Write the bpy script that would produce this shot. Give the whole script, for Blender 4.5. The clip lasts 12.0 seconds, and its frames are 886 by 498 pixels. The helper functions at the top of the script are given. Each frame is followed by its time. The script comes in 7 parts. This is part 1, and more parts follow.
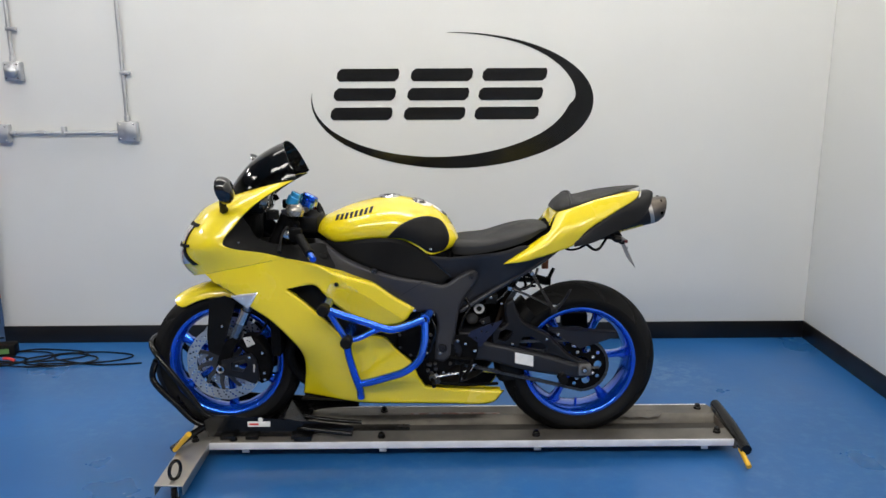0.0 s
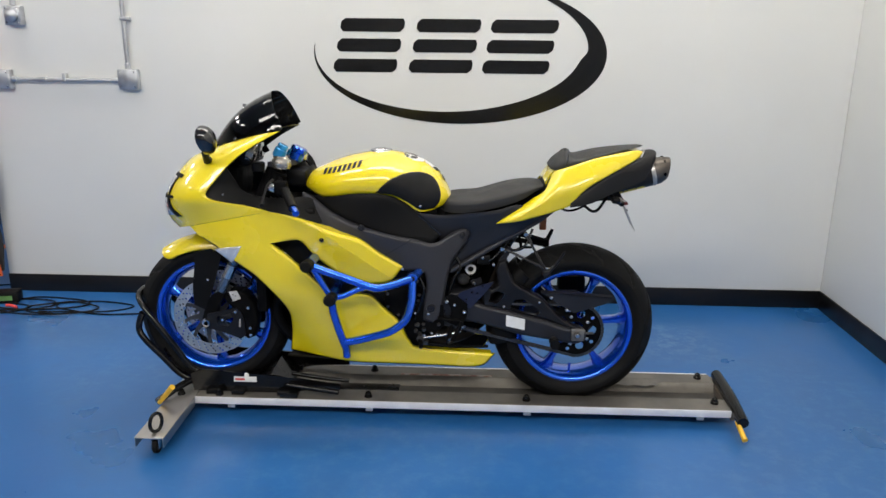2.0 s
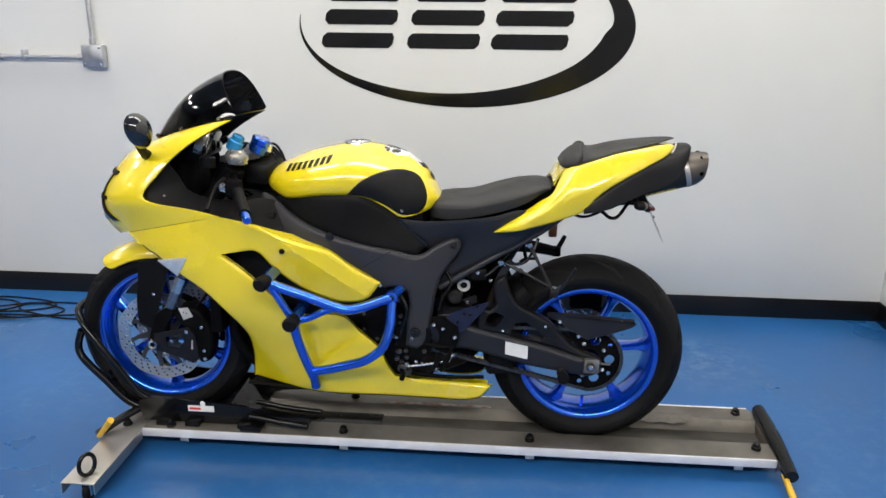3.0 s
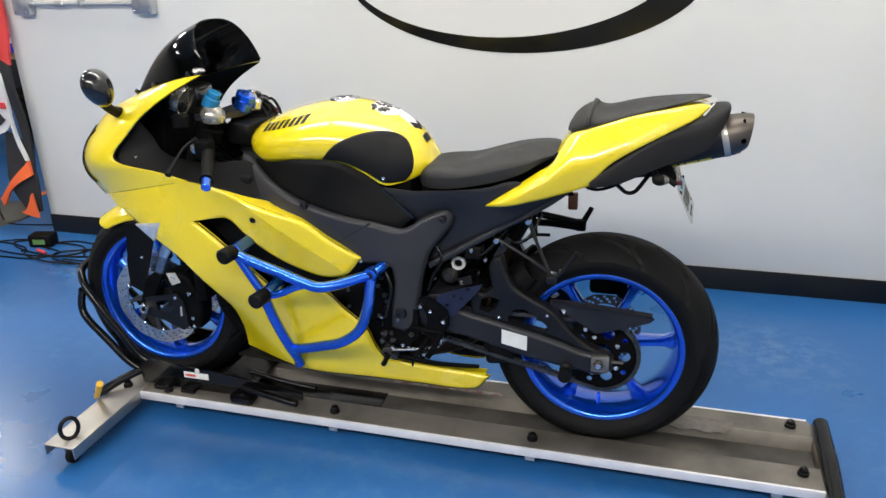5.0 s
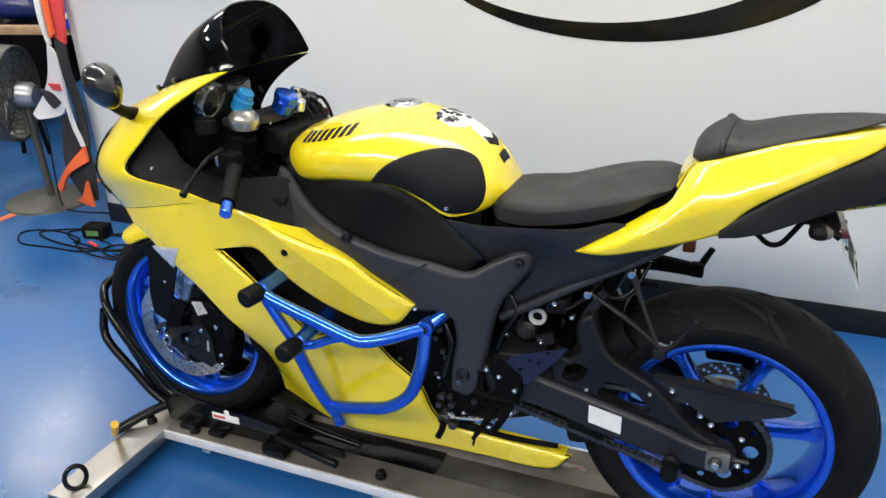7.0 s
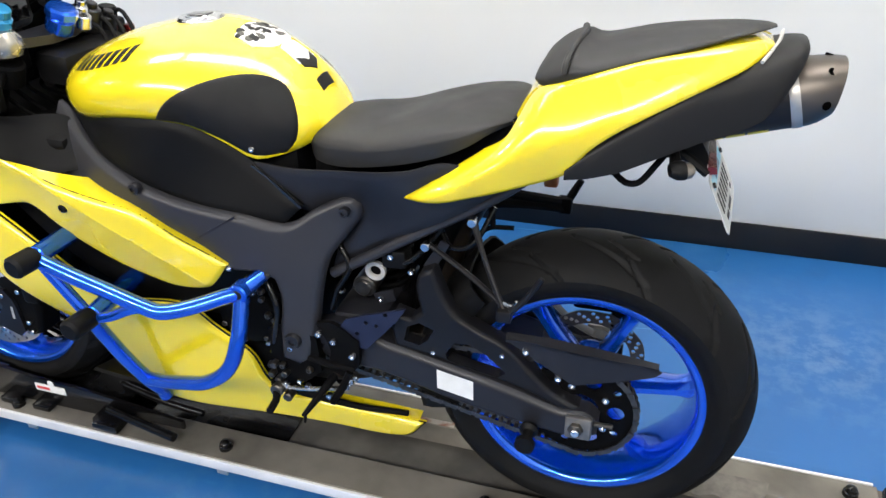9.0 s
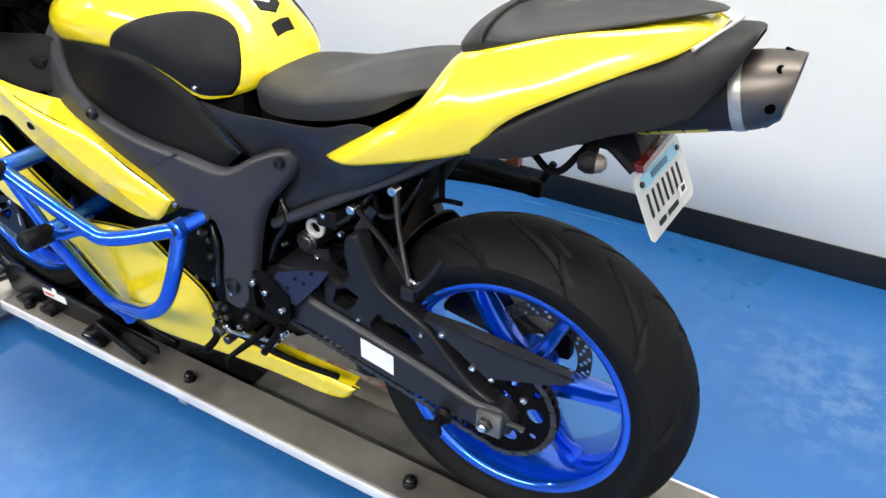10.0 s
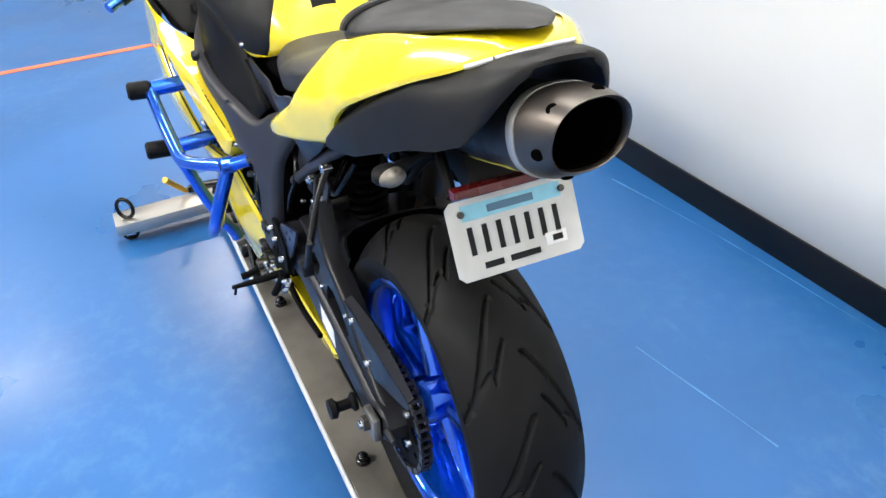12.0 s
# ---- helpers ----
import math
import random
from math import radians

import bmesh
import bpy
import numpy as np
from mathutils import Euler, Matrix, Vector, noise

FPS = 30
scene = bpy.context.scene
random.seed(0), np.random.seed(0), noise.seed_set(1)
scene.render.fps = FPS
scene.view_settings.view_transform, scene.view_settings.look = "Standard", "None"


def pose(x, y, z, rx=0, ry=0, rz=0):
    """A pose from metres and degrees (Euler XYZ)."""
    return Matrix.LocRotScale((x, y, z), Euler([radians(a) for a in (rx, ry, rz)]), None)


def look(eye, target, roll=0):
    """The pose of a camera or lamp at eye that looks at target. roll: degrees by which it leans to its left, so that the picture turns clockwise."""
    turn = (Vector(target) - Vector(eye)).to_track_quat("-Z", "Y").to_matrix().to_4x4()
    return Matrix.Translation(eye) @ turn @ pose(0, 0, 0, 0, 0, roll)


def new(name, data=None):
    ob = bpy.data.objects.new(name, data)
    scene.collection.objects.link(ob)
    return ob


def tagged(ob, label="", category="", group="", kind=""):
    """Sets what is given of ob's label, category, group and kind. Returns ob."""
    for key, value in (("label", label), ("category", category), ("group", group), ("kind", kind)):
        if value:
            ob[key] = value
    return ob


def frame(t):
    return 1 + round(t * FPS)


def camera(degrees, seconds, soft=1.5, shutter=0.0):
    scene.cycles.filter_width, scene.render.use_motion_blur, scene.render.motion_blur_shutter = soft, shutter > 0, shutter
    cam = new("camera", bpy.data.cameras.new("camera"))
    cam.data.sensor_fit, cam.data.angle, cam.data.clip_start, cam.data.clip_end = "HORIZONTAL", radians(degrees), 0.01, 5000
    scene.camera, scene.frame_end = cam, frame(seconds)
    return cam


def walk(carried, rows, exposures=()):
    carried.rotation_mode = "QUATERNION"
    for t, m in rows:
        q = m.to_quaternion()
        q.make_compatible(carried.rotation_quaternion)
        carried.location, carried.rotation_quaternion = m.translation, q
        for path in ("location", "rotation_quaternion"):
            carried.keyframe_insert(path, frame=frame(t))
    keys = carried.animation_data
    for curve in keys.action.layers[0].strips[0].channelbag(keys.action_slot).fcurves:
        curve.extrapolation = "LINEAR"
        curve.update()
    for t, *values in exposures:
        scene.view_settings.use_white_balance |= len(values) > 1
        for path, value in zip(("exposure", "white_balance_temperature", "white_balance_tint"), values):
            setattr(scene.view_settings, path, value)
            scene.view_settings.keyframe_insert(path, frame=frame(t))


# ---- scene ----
cam = camera(60.0, 12.0)
PATH = [
    (0, (0.144, -2.909, 1.492), (0.156, -0.96, 1.042), -0.3),
    (0.5, (0.139, -2.905, 1.491), (0.152, -0.954, 1.052), -0.1),
    (1, (0.155, -2.896, 1.484), (0.161, -0.946, 1.041), -0.7),
    (1.5, (0.214, -2.868, 1.48), (0.172, -0.923, 1.014), -1.8),
    (2, (0.296, -2.813, 1.465), (0.227, -0.893, 0.912), 0.6),
    (2.5, (0.356, -2.604, 1.434), (0.255, -0.714, 0.787), -0.8),
    (2.7, (0.364, -2.48, 1.436), (0.269, -0.573, 0.839), 0.2),
    (4.3, (0.8, -1.986, 1.445), (0.305, -0.191, 0.716), -3.0),
    (4.5, (0.809, -1.981, 1.436), (0.309, -0.183, 0.717), -2.5),
    (5, (0.814, -1.941, 1.438), (0.296, -0.164, 0.682), -1.6),
    (5.5, (0.755, -1.858, 1.422), (0.174, -0.113, 0.637), -1.9),
    (6, (0.613, -1.74, 1.436), (-0.14, -0.029, 0.725), -1.9),
    (6.3, (0.588, -1.693, 1.43), (-0.149, 0.003, 0.668), -2.1),
    (6.5, (0.596, -1.645, 1.422), (-0.147, 0.018, 0.595), -3.8),
    (7, (0.699, -1.484, 1.417), (-0.019, 0.197, 0.608), -1.8),
    (7.5, (0.783, -1.405, 1.408), (0.152, 0.292, 0.558), -2.7),
    (7.7, (0.8, -1.394, 1.4), (0.228, 0.329, 0.562), -3.1),
    (9.3, (0.832, -1.09, 1.365), (0.259, 0.509, 0.309), -1.5),
    (9.5, (0.916, -1.055, 1.36), (0.246, 0.534, 0.348), -0.9),
    (10, (1.124, -0.946, 1.337), (0.266, 0.483, 0.232), -0.4),
    (10.5, (1.248, -0.784, 1.328), (0.156, 0.409, 0.151), 1.1),
    (10.7, (1.328, -0.738, 1.313), (0.177, 0.387, 0.127), 0.6),
    (11, (1.49, -0.648, 1.319), (0.229, 0.379, 0.154), 1.1),
    (11.5, (1.645, -0.519, 1.346), (0.173, 0.345, 0.303), -2.0),
    (12, (1.612, -0.337, 1.304), (0.075, 0.317, 0.203), -4.5),
]
walk(cam, [(t, look(eye, target, roll)) for t, eye, target, roll in PATH], [(0, -0.66, 6450, 11), (1.5, -0.64, 6480, 11), (2.5, -0.49, 6480, 11), (4.5, -0.32, 6480, 11), (5.5, -0.30, 6450, 11), (6.5, -0.34, 6420, 11), (7.5, -0.14, 6400, 11), (9.5, 0.20, 6350, 11), (10.5, 0.44, 6300, 11), (11, 0.50, 6300, 11), (12, 0.42, 6350, 11)])

# ---- light ----
world = bpy.data.worlds.new("world")
scene.world = world
world.use_nodes = True
world.node_tree.nodes["Background"].inputs[0].default_value = (0.9, 0.95, 1.0, 1)
world.node_tree.nodes["Background"].inputs[1].default_value = 0.3
scene.view_settings.exposure = 0.0
# Floor glare places the x < -6 lamps; the y < -4 row is added fill.
LAMPS = [(-6.4, -2.3, 50), (-6.4, 0.6, 110), (-6.6, 3.6, 100), (-2.0, 0.45, 47), (0.0, 0.45, 47), (1.7, 0.45, 47), (-3.2, -4.6, 106), (-1.4, -4.6, 106), (0.4, -4.6, 106), (1.8, -4.6, 106)]
CEILING = 4.4

# ---- materials ----


def mat(name, base, rough=0.5, metal=0.0, coat=0.0, var=0.12, scale=6.0, fine=220.0, bump=0.05, rvar=0.12, spec=0.5, second=None, mix=(0.5, 0.7)):
    """A surface with colour drift at a large scale, and roughness drift and relief at a fine one."""
    m = bpy.data.materials.new(name)
    m.use_nodes = True
    t = m.node_tree
    n, l = t.nodes, t.links
    b = n["Principled BSDF"]
    co = n.new("ShaderNodeTexCoord")
    big, small = n.new("ShaderNodeTexNoise"), n.new("ShaderNodeTexNoise")
    big.inputs["Scale"].default_value, big.inputs["Detail"].default_value = scale, 5
    small.inputs["Scale"].default_value, small.inputs["Detail"].default_value = fine, 3
    l.new(co.outputs["Object"], big.inputs["Vector"])
    l.new(co.outputs["Object"], small.inputs["Vector"])
    ramp = n.new("ShaderNodeValToRGB")
    ramp.color_ramp.elements[0].position, ramp.color_ramp.elements[1].position = 0.3, 0.7
    if second:
        ramp.color_ramp.elements[0].position, ramp.color_ramp.elements[1].position = mix
        ramp.color_ramp.elements[0].color, ramp.color_ramp.elements[1].color = (*base, 1), (*second, 1)
    else:
        ramp.color_ramp.elements[0].color = (*[c * (1 - var) for c in base], 1)
        ramp.color_ramp.elements[1].color = (*[min(1, c * (1 + var)) for c in base], 1)
    l.new(big.outputs["Fac"], ramp.inputs["Fac"])
    l.new(ramp.outputs["Color"], b.inputs["Base Color"])
    mr = n.new("ShaderNodeMapRange")
    mr.inputs["From Min"].default_value, mr.inputs["From Max"].default_value = 0.3, 0.7
    mr.inputs["To Min"].default_value, mr.inputs["To Max"].default_value = max(0.02, rough - rvar), min(1, rough + rvar)
    l.new(big.outputs["Fac"], mr.inputs["Value"])
    l.new(mr.outputs["Result"], b.inputs["Roughness"])
    b.inputs["Metallic"].default_value = metal
    b.inputs["Coat Weight"].default_value = coat
    b.inputs["Coat Roughness"].default_value = 0.06
    b.inputs["Specular IOR Level"].default_value = spec
    if bump:
        bp = n.new("ShaderNodeBump")
        bp.inputs["Strength"].default_value, bp.inputs["Distance"].default_value = bump, 0.002
        l.new(small.outputs["Fac"], bp.inputs["Height"])
        l.new(bp.outputs["Normal"], b.inputs["Normal"])
    return m


def brushed(name, base, rough=0.35, stretch=(4, 400, 400)):
    m = mat(name, base, rough, 1.0, bump=0.0, var=0.1, rvar=0.08)
    t = m.node_tree
    n, l = t.nodes, t.links
    co, mp, ns, bp = n.new("ShaderNodeTexCoord"), n.new("ShaderNodeMapping"), n.new("ShaderNodeTexNoise"), n.new("ShaderNodeBump")
    mp.inputs["Scale"].default_value = stretch
    ns.inputs["Scale"].default_value = 1.0
    bp.inputs["Strength"].default_value, bp.inputs["Distance"].default_value = 0.12, 0.001
    l.new(co.outputs["Object"], mp.inputs["Vector"])
    l.new(mp.outputs["Vector"], ns.inputs["Vector"])
    l.new(ns.outputs["Fac"], bp.inputs["Height"])
    l.new(bp.outputs["Normal"], n["Principled BSDF"].inputs["Normal"])
    return m


def floor_mat(name):
    """Blue floor paint with cloudy wear, fine scratches and pale scuffs."""
    m = mat(name, (0.015, 0.104, 0.305), 0.35, coat=0.20, var=0.14, scale=1.3, fine=38, bump=0.10, rvar=0.12, spec=0.5)
    t = m.node_tree
    n, l = t.nodes, t.links
    b = n["Principled BSDF"]
    col = b.inputs["Base Color"].links[0].from_socket
    co, mp = n.new("ShaderNodeTexCoord"), n.new("ShaderNodeMapping")
    mp.inputs["Scale"].default_value, mp.inputs["Rotation"].default_value = (1.2, 9, 1), (0, 0, 0.5)
    scuff, grit = n.new("ShaderNodeTexNoise"), n.new("ShaderNodeTexNoise")
    scuff.inputs["Scale"].default_value, scuff.inputs["Detail"].default_value, scuff.inputs["Roughness"].default_value = 2.2, 8, 0.7
    grit.inputs["Scale"].default_value, grit.inputs["Detail"].default_value = 9, 9
    l.new(co.outputs["Object"], mp.inputs["Vector"])
    l.new(mp.outputs["Vector"], scuff.inputs["Vector"])
    l.new(co.outputs["Object"], grit.inputs["Vector"])
    r1, r2 = n.new("ShaderNodeValToRGB"), n.new("ShaderNodeValToRGB")
    r1.color_ramp.elements[0].position, r1.color_ramp.elements[1].position = 0.62, 0.78
    r1.color_ramp.elements[1].color = (0.35, 0.35, 0.35, 1)
    r2.color_ramp.elements[0].position, r2.color_ramp.elements[1].position = 0.60, 0.80
    r2.color_ramp.elements[1].color = (0.28, 0.28, 0.28, 1)
    l.new(scuff.outputs["Fac"], r1.inputs["Fac"])
    l.new(grit.outputs["Fac"], r2.inputs["Fac"])
    m1, m2 = n.new("ShaderNodeMixRGB"), n.new("ShaderNodeMixRGB")
    l.new(r1.outputs["Color"], m1.inputs["Fac"])
    l.new(col, m1.inputs["Color1"])
    m1.inputs["Color2"].default_value = (0.07, 0.23, 0.44, 1)
    l.new(r2.outputs["Color"], m2.inputs["Fac"])
    l.new(m1.outputs["Color"], m2.inputs["Color1"])
    m2.inputs["Color2"].default_value = (0.030, 0.072, 0.19, 1)
    stain, where, mul, r3, r4, m3 = n.new("ShaderNodeTexNoise"), n.new("ShaderNodeTexNoise"), n.new("ShaderNodeMath"), n.new("ShaderNodeMapRange"), n.new("ShaderNodeMapRange"), n.new("ShaderNodeMixRGB")
    stain.inputs["Scale"].default_value, stain.inputs["Detail"].default_value, stain.inputs["Roughness"].default_value = 16, 9, 0.65
    where.inputs["Scale"].default_value, where.inputs["Detail"].default_value = 0.9, 2
    for q in (stain, where):
        l.new(co.outputs["Object"], q.inputs["Vector"])
    for q, r, lo, hi in ((stain, r3, 0.47, 0.66), (where, r4, 0.44, 0.62)):
        r.inputs["From Min"].default_value, r.inputs["From Max"].default_value = lo, hi
        l.new(q.outputs["Fac"], r.inputs["Value"])
    r3.inputs["To Max"].default_value = 0.28
    mul.operation = "MULTIPLY"
    l.new(r3.outputs["Result"], mul.inputs[0])
    l.new(r4.outputs["Result"], mul.inputs[1])
    l.new(mul.outputs["Value"], m3.inputs["Fac"])
    l.new(m2.outputs["Color"], m3.inputs["Color1"])
    m3.inputs["Color2"].default_value = (0.08, 0.21, 0.39, 1)
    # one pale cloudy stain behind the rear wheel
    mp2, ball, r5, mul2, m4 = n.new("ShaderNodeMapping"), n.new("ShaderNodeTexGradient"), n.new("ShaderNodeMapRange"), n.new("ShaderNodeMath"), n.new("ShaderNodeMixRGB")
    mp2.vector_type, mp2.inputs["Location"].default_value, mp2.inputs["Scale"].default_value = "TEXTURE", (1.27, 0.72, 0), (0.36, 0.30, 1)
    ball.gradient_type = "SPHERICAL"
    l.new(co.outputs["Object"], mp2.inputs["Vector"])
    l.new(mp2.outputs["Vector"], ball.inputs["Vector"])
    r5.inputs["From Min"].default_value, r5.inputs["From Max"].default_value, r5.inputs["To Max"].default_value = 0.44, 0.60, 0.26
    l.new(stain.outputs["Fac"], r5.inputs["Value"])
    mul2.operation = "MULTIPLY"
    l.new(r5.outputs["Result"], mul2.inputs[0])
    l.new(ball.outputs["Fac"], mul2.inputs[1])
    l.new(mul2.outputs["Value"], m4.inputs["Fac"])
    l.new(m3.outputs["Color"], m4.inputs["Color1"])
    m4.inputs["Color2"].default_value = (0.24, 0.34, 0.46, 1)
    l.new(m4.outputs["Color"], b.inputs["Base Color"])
    b.inputs["Coat Roughness"].default_value = 0.22
    return m


def glow(name, colour, strength):
    m = bpy.data.materials.new(name)
    m.use_nodes = True
    b = m.node_tree.nodes["Principled BSDF"]
    b.inputs["Base Color"].default_value = (*colour, 1)
    b.inputs["Emission Color"].default_value = (*colour, 1)
    b.inputs["Emission Strength"].default_value = strength
    return m


def clear(name, colour, rough=0.03, alpha_mix=0.0):
    """Glass or lens: clear coloured transmission."""
    m = bpy.data.materials.new(name)
    m.use_nodes = True
    b = m.node_tree.nodes["Principled BSDF"]
    b.inputs["Base Color"].default_value = (*colour, 1)
    b.inputs["Roughness"].default_value = rough
    b.inputs["Transmission Weight"].default_value = 1.0 - alpha_mix
    b.inputs["IOR"].default_value = 1.45
    return m


M_WALL = mat("white_wall_paint", (0.80, 0.80, 0.765), 0.42, var=0.025, scale=1.5, fine=90, bump=0.04)
M_FLOOR = floor_mat("blue_floor_paint")
M_BASE = mat("black_rubber_base", (0.007, 0.007, 0.008), 0.4, var=0.3, scale=3, bump=0.03, spec=0.35)
M_CEIL = mat("ceiling_paint", (0.7, 0.7, 0.68), 0.8)
M_ORANGE = mat("orange_floor_tape", (0.75, 0.16, 0.05), 0.4, var=0.2, scale=8)
M_SCUFF = mat("pale_scuff", (0.075, 0.225, 0.48), 0.5, var=0.4, scale=12)
M_VINYL = mat("black_vinyl", (0.006, 0.006, 0.0065), 0.16, var=0.2, scale=2, bump=0.02, rvar=0.05, spec=0.4)
M_GALV = mat("galvanised_steel", (0.52, 0.53, 0.55), 0.42, 0.85, var=0.15, scale=25)
M_YELLOW = mat("yellow_paint", (0.78, 0.62, 0.008), 0.26, coat=1.0, var=0.02, scale=3, bump=0.0, rvar=0.03)
M_BLUE = mat("blue_anodised", (0.006, 0.115, 0.72), 0.17, 0.8, coat=1.0, var=0.06, scale=8, fine=900, bump=0.02, rvar=0.04)
M_RUBBER = mat("tyre_rubber", (0.0048, 0.0048, 0.005), 0.62, var=0.3, scale=14, fine=400, bump=0.08, spec=0.15)
M_BLACK = mat("black_textured_plastic", (0.0042, 0.0042, 0.0045), 0.52, var=0.2, scale=10, fine=900, bump=0.10, spec=0.13)
M_GLOSS = mat("black_gloss", (0.008, 0.008, 0.009), 0.12, coat=0.6, var=0.2, bump=0.0, rvar=0.04)
M_FRAME = mat("satin_black_frame", (0.029, 0.029, 0.034), 0.45, 0.15, var=0.10, scale=5, fine=900, bump=0.03, spec=0.40)
M_ARM = mat("dark_grey_swingarm", (0.017, 0.0175, 0.022), 0.38, 0.25, var=0.12, scale=9, fine=600, bump=0.03, spec=0.36)
M_BRACE = mat("satin_black_brace", (0.009, 0.009, 0.011), 0.4, 0.2, var=0.12, scale=9, fine=600, bump=0.03, spec=0.30)
M_DARK = mat("black_engine_metal", (0.003, 0.003, 0.0034), 0.6, 0.0, var=0.4, scale=20, fine=300, bump=0.1, spec=0.06)
M_COVER = mat("satin_black_cover", (0.013, 0.013, 0.016), 0.44, var=0.1, scale=8, fine=900, bump=0.05, spec=0.42)
M_HEADLIGHT = mat("clear_headlight", (0.72, 0.72, 0.70), 0.16, 0.5, coat=1.0, var=0.12, scale=40, bump=0.0)
M_FORK = mat("blue_grey_fork", (0.16, 0.21, 0.28), 0.25, 0.8, var=0.1, scale=20)
M_SEAT = mat("black_seat_vinyl", (0.017, 0.017, 0.0175), 0.52, var=0.1, scale=10, fine=1100, bump=0.16, spec=0.4)
M_SHIELD = mat("matt_black_panel", (0.0085, 0.0085, 0.009), 0.5, var=0.1, scale=10, fine=1100, bump=0.12, spec=0.25)
M_PAD = mat("black_grip_pad", (0.006, 0.006, 0.0065), 0.62, var=0.1, scale=20, fine=1300, bump=0.2, spec=0.25)
M_STEEL = mat("polished_steel", (0.62, 0.62, 0.63), 0.22, 1.0, var=0.1, scale=30, rvar=0.08)
M_DISC = brushed("brake_disc_steel", (0.62, 0.61, 0.59), 0.36)
M_GUN = mat("gunmetal", (0.06, 0.06, 0.062), 0.4, 0.6, var=0.15, scale=20)
M_ALU = brushed("scuffed_aluminium", (0.50, 0.48, 0.44), 0.42, (3, 150, 150))
M_ALU2 = mat("bright_aluminium_edge", (0.80, 0.80, 0.82), 0.45, 0.35, var=0.08, scale=14)
M_TREADPLATE = mat("worn_steel_tread", (0.10, 0.092, 0.078), 0.5, 0.4, var=0.25, scale=7, fine=160, bump=0.12, second=(0.20, 0.185, 0.16), mix=(0.35, 0.65))
# Rail steel made darker: the shade down in the channel is in its colour.
M_TROUGH = mat("shaded_dirty_steel", (0.048, 0.045, 0.041), 0.5, 0.35, var=0.3, scale=9, fine=160, bump=0.12, second=(0.125, 0.118, 0.105), mix=(0.4, 0.72))
M_TITAN = brushed("brushed_titanium", (0.12, 0.105, 0.093), 0.40, (300, 6, 300))
M_CARBON = mat("black_muffler_sleeve", (0.008, 0.008, 0.010), 0.42, var=0.3, scale=60, bump=0.02, spec=0.3)
M_CHAIN = mat("dark_chain_steel", (0.09, 0.085, 0.08), 0.4, 0.9, var=0.3, scale=60)
# Lightless black: the shade inside outlet and ports is put into the colour.
M_HOLLOW = mat("hollow_black", (0.0015, 0.0015, 0.0015), 1.0, spec=0.0, bump=0.0)
M_WHITE = mat("white_sticker", (0.72, 0.72, 0.70), 0.45, var=0.06, scale=40)
M_PLATE = mat("number_plate_white", (0.50, 0.50, 0.48), 0.4, var=0.08, scale=30)
M_PLATEBLUE = mat("number_plate_sky", (0.22, 0.50, 0.62), 0.4, var=0.1, scale=40)
M_INK = mat("black_ink", (0.004, 0.004, 0.0045), 0.5, spec=0.3)
M_RED = mat("red_lens", (0.09, 0.004, 0.004), 0.2, coat=0.5)
M_AMBER = mat("amber_plastic", (0.26, 0.085, 0.03), 0.3)
M_TRIM = mat("dull_silver_trim", (0.50, 0.49, 0.47), 0.5, 0.3, var=0.12, scale=30)
M_LENS2 = mat("dull_lens", (0.15, 0.135, 0.115), 0.38, 0.3, var=0.25, scale=70, bump=0.02)
M_LENS = mat("silvered_lens", (0.34, 0.32, 0.28), 0.22, 0.7, coat=0.6, var=0.15, scale=60, bump=0.0)
M_CYAN = mat("light_blue_cap", (0.02, 0.25, 0.52), 0.3, 0.4, coat=0.4)
M_SMOKE = clear("smoked_screen", (0.010, 0.010, 0.011), 0.04)
M_MIRROR = mat("mirror_glass", (0.85, 0.86, 0.87), 0.03, 1.0, var=0.0, bump=0.0, rvar=0.0)
M_YRUB = mat("yellow_grip", (0.72, 0.42, 0.02), 0.45, var=0.1, scale=30)
M_TUBEBLACK = mat("gloss_black_tube", (0.004, 0.004, 0.0045), 0.20, coat=0.15, var=0.3, scale=12, bump=0.02, spec=0.25)
M_GREY = mat("grey_fan_metal", (0.085, 0.083, 0.072), 0.5, 0.3, var=0.2, scale=18)
M_WOOD = mat("pale_wood", (0.52, 0.36, 0.19), 0.6, var=0.15, scale=12, second=(0.44, 0.29, 0.14), mix=(0.4, 0.6))
M_BROWN = mat("brown_painted_steel", (0.13, 0.105, 0.085), 0.5, 0.2, var=0.2, scale=6)
M_LILAC = mat("pale_lilac_paint", (0.13, 0.13, 0.16), 0.25, coat=0.7)
M_NAVY = mat("dark_blue_paint", (0.02, 0.03, 0.16), 0.25, coat=0.7)
M_REDCLOTH = mat("red_fabric", (0.62, 0.05, 0.05), 0.7, var=0.15, scale=10, bump=0.15)
M_ORCLOTH = mat("orange_fabric", (0.80, 0.13, 0.03), 0.7, var=0.12, scale=10, bump=0.15)
M_BKCLOTH = mat("black_fabric", (0.018, 0.018, 0.02), 0.75, var=0.2, scale=12, bump=0.15)
M_WHCLOTH = mat("white_fabric", (0.70, 0.69, 0.68), 0.7, var=0.06, scale=10, bump=0.12)
M_TUBELIGHT = glow("lamp_tube", (1.0, 0.98, 0.94), 9.0)
M_SHELF = mat("grey_bench_paint", (0.28, 0.28, 0.27), 0.5, var=0.15)

# ---- geometry helpers ----


def join(*geos):
    V, F = [], []
    for v, f in geos:
        k = len(V)
        V += [tuple(p) for p in v]
        F += [tuple(i + k for i in q) for q in f]
    return V, F


def moved(geo, m):
    return [tuple(m @ Vector(p)) for p in geo[0]], geo[1]


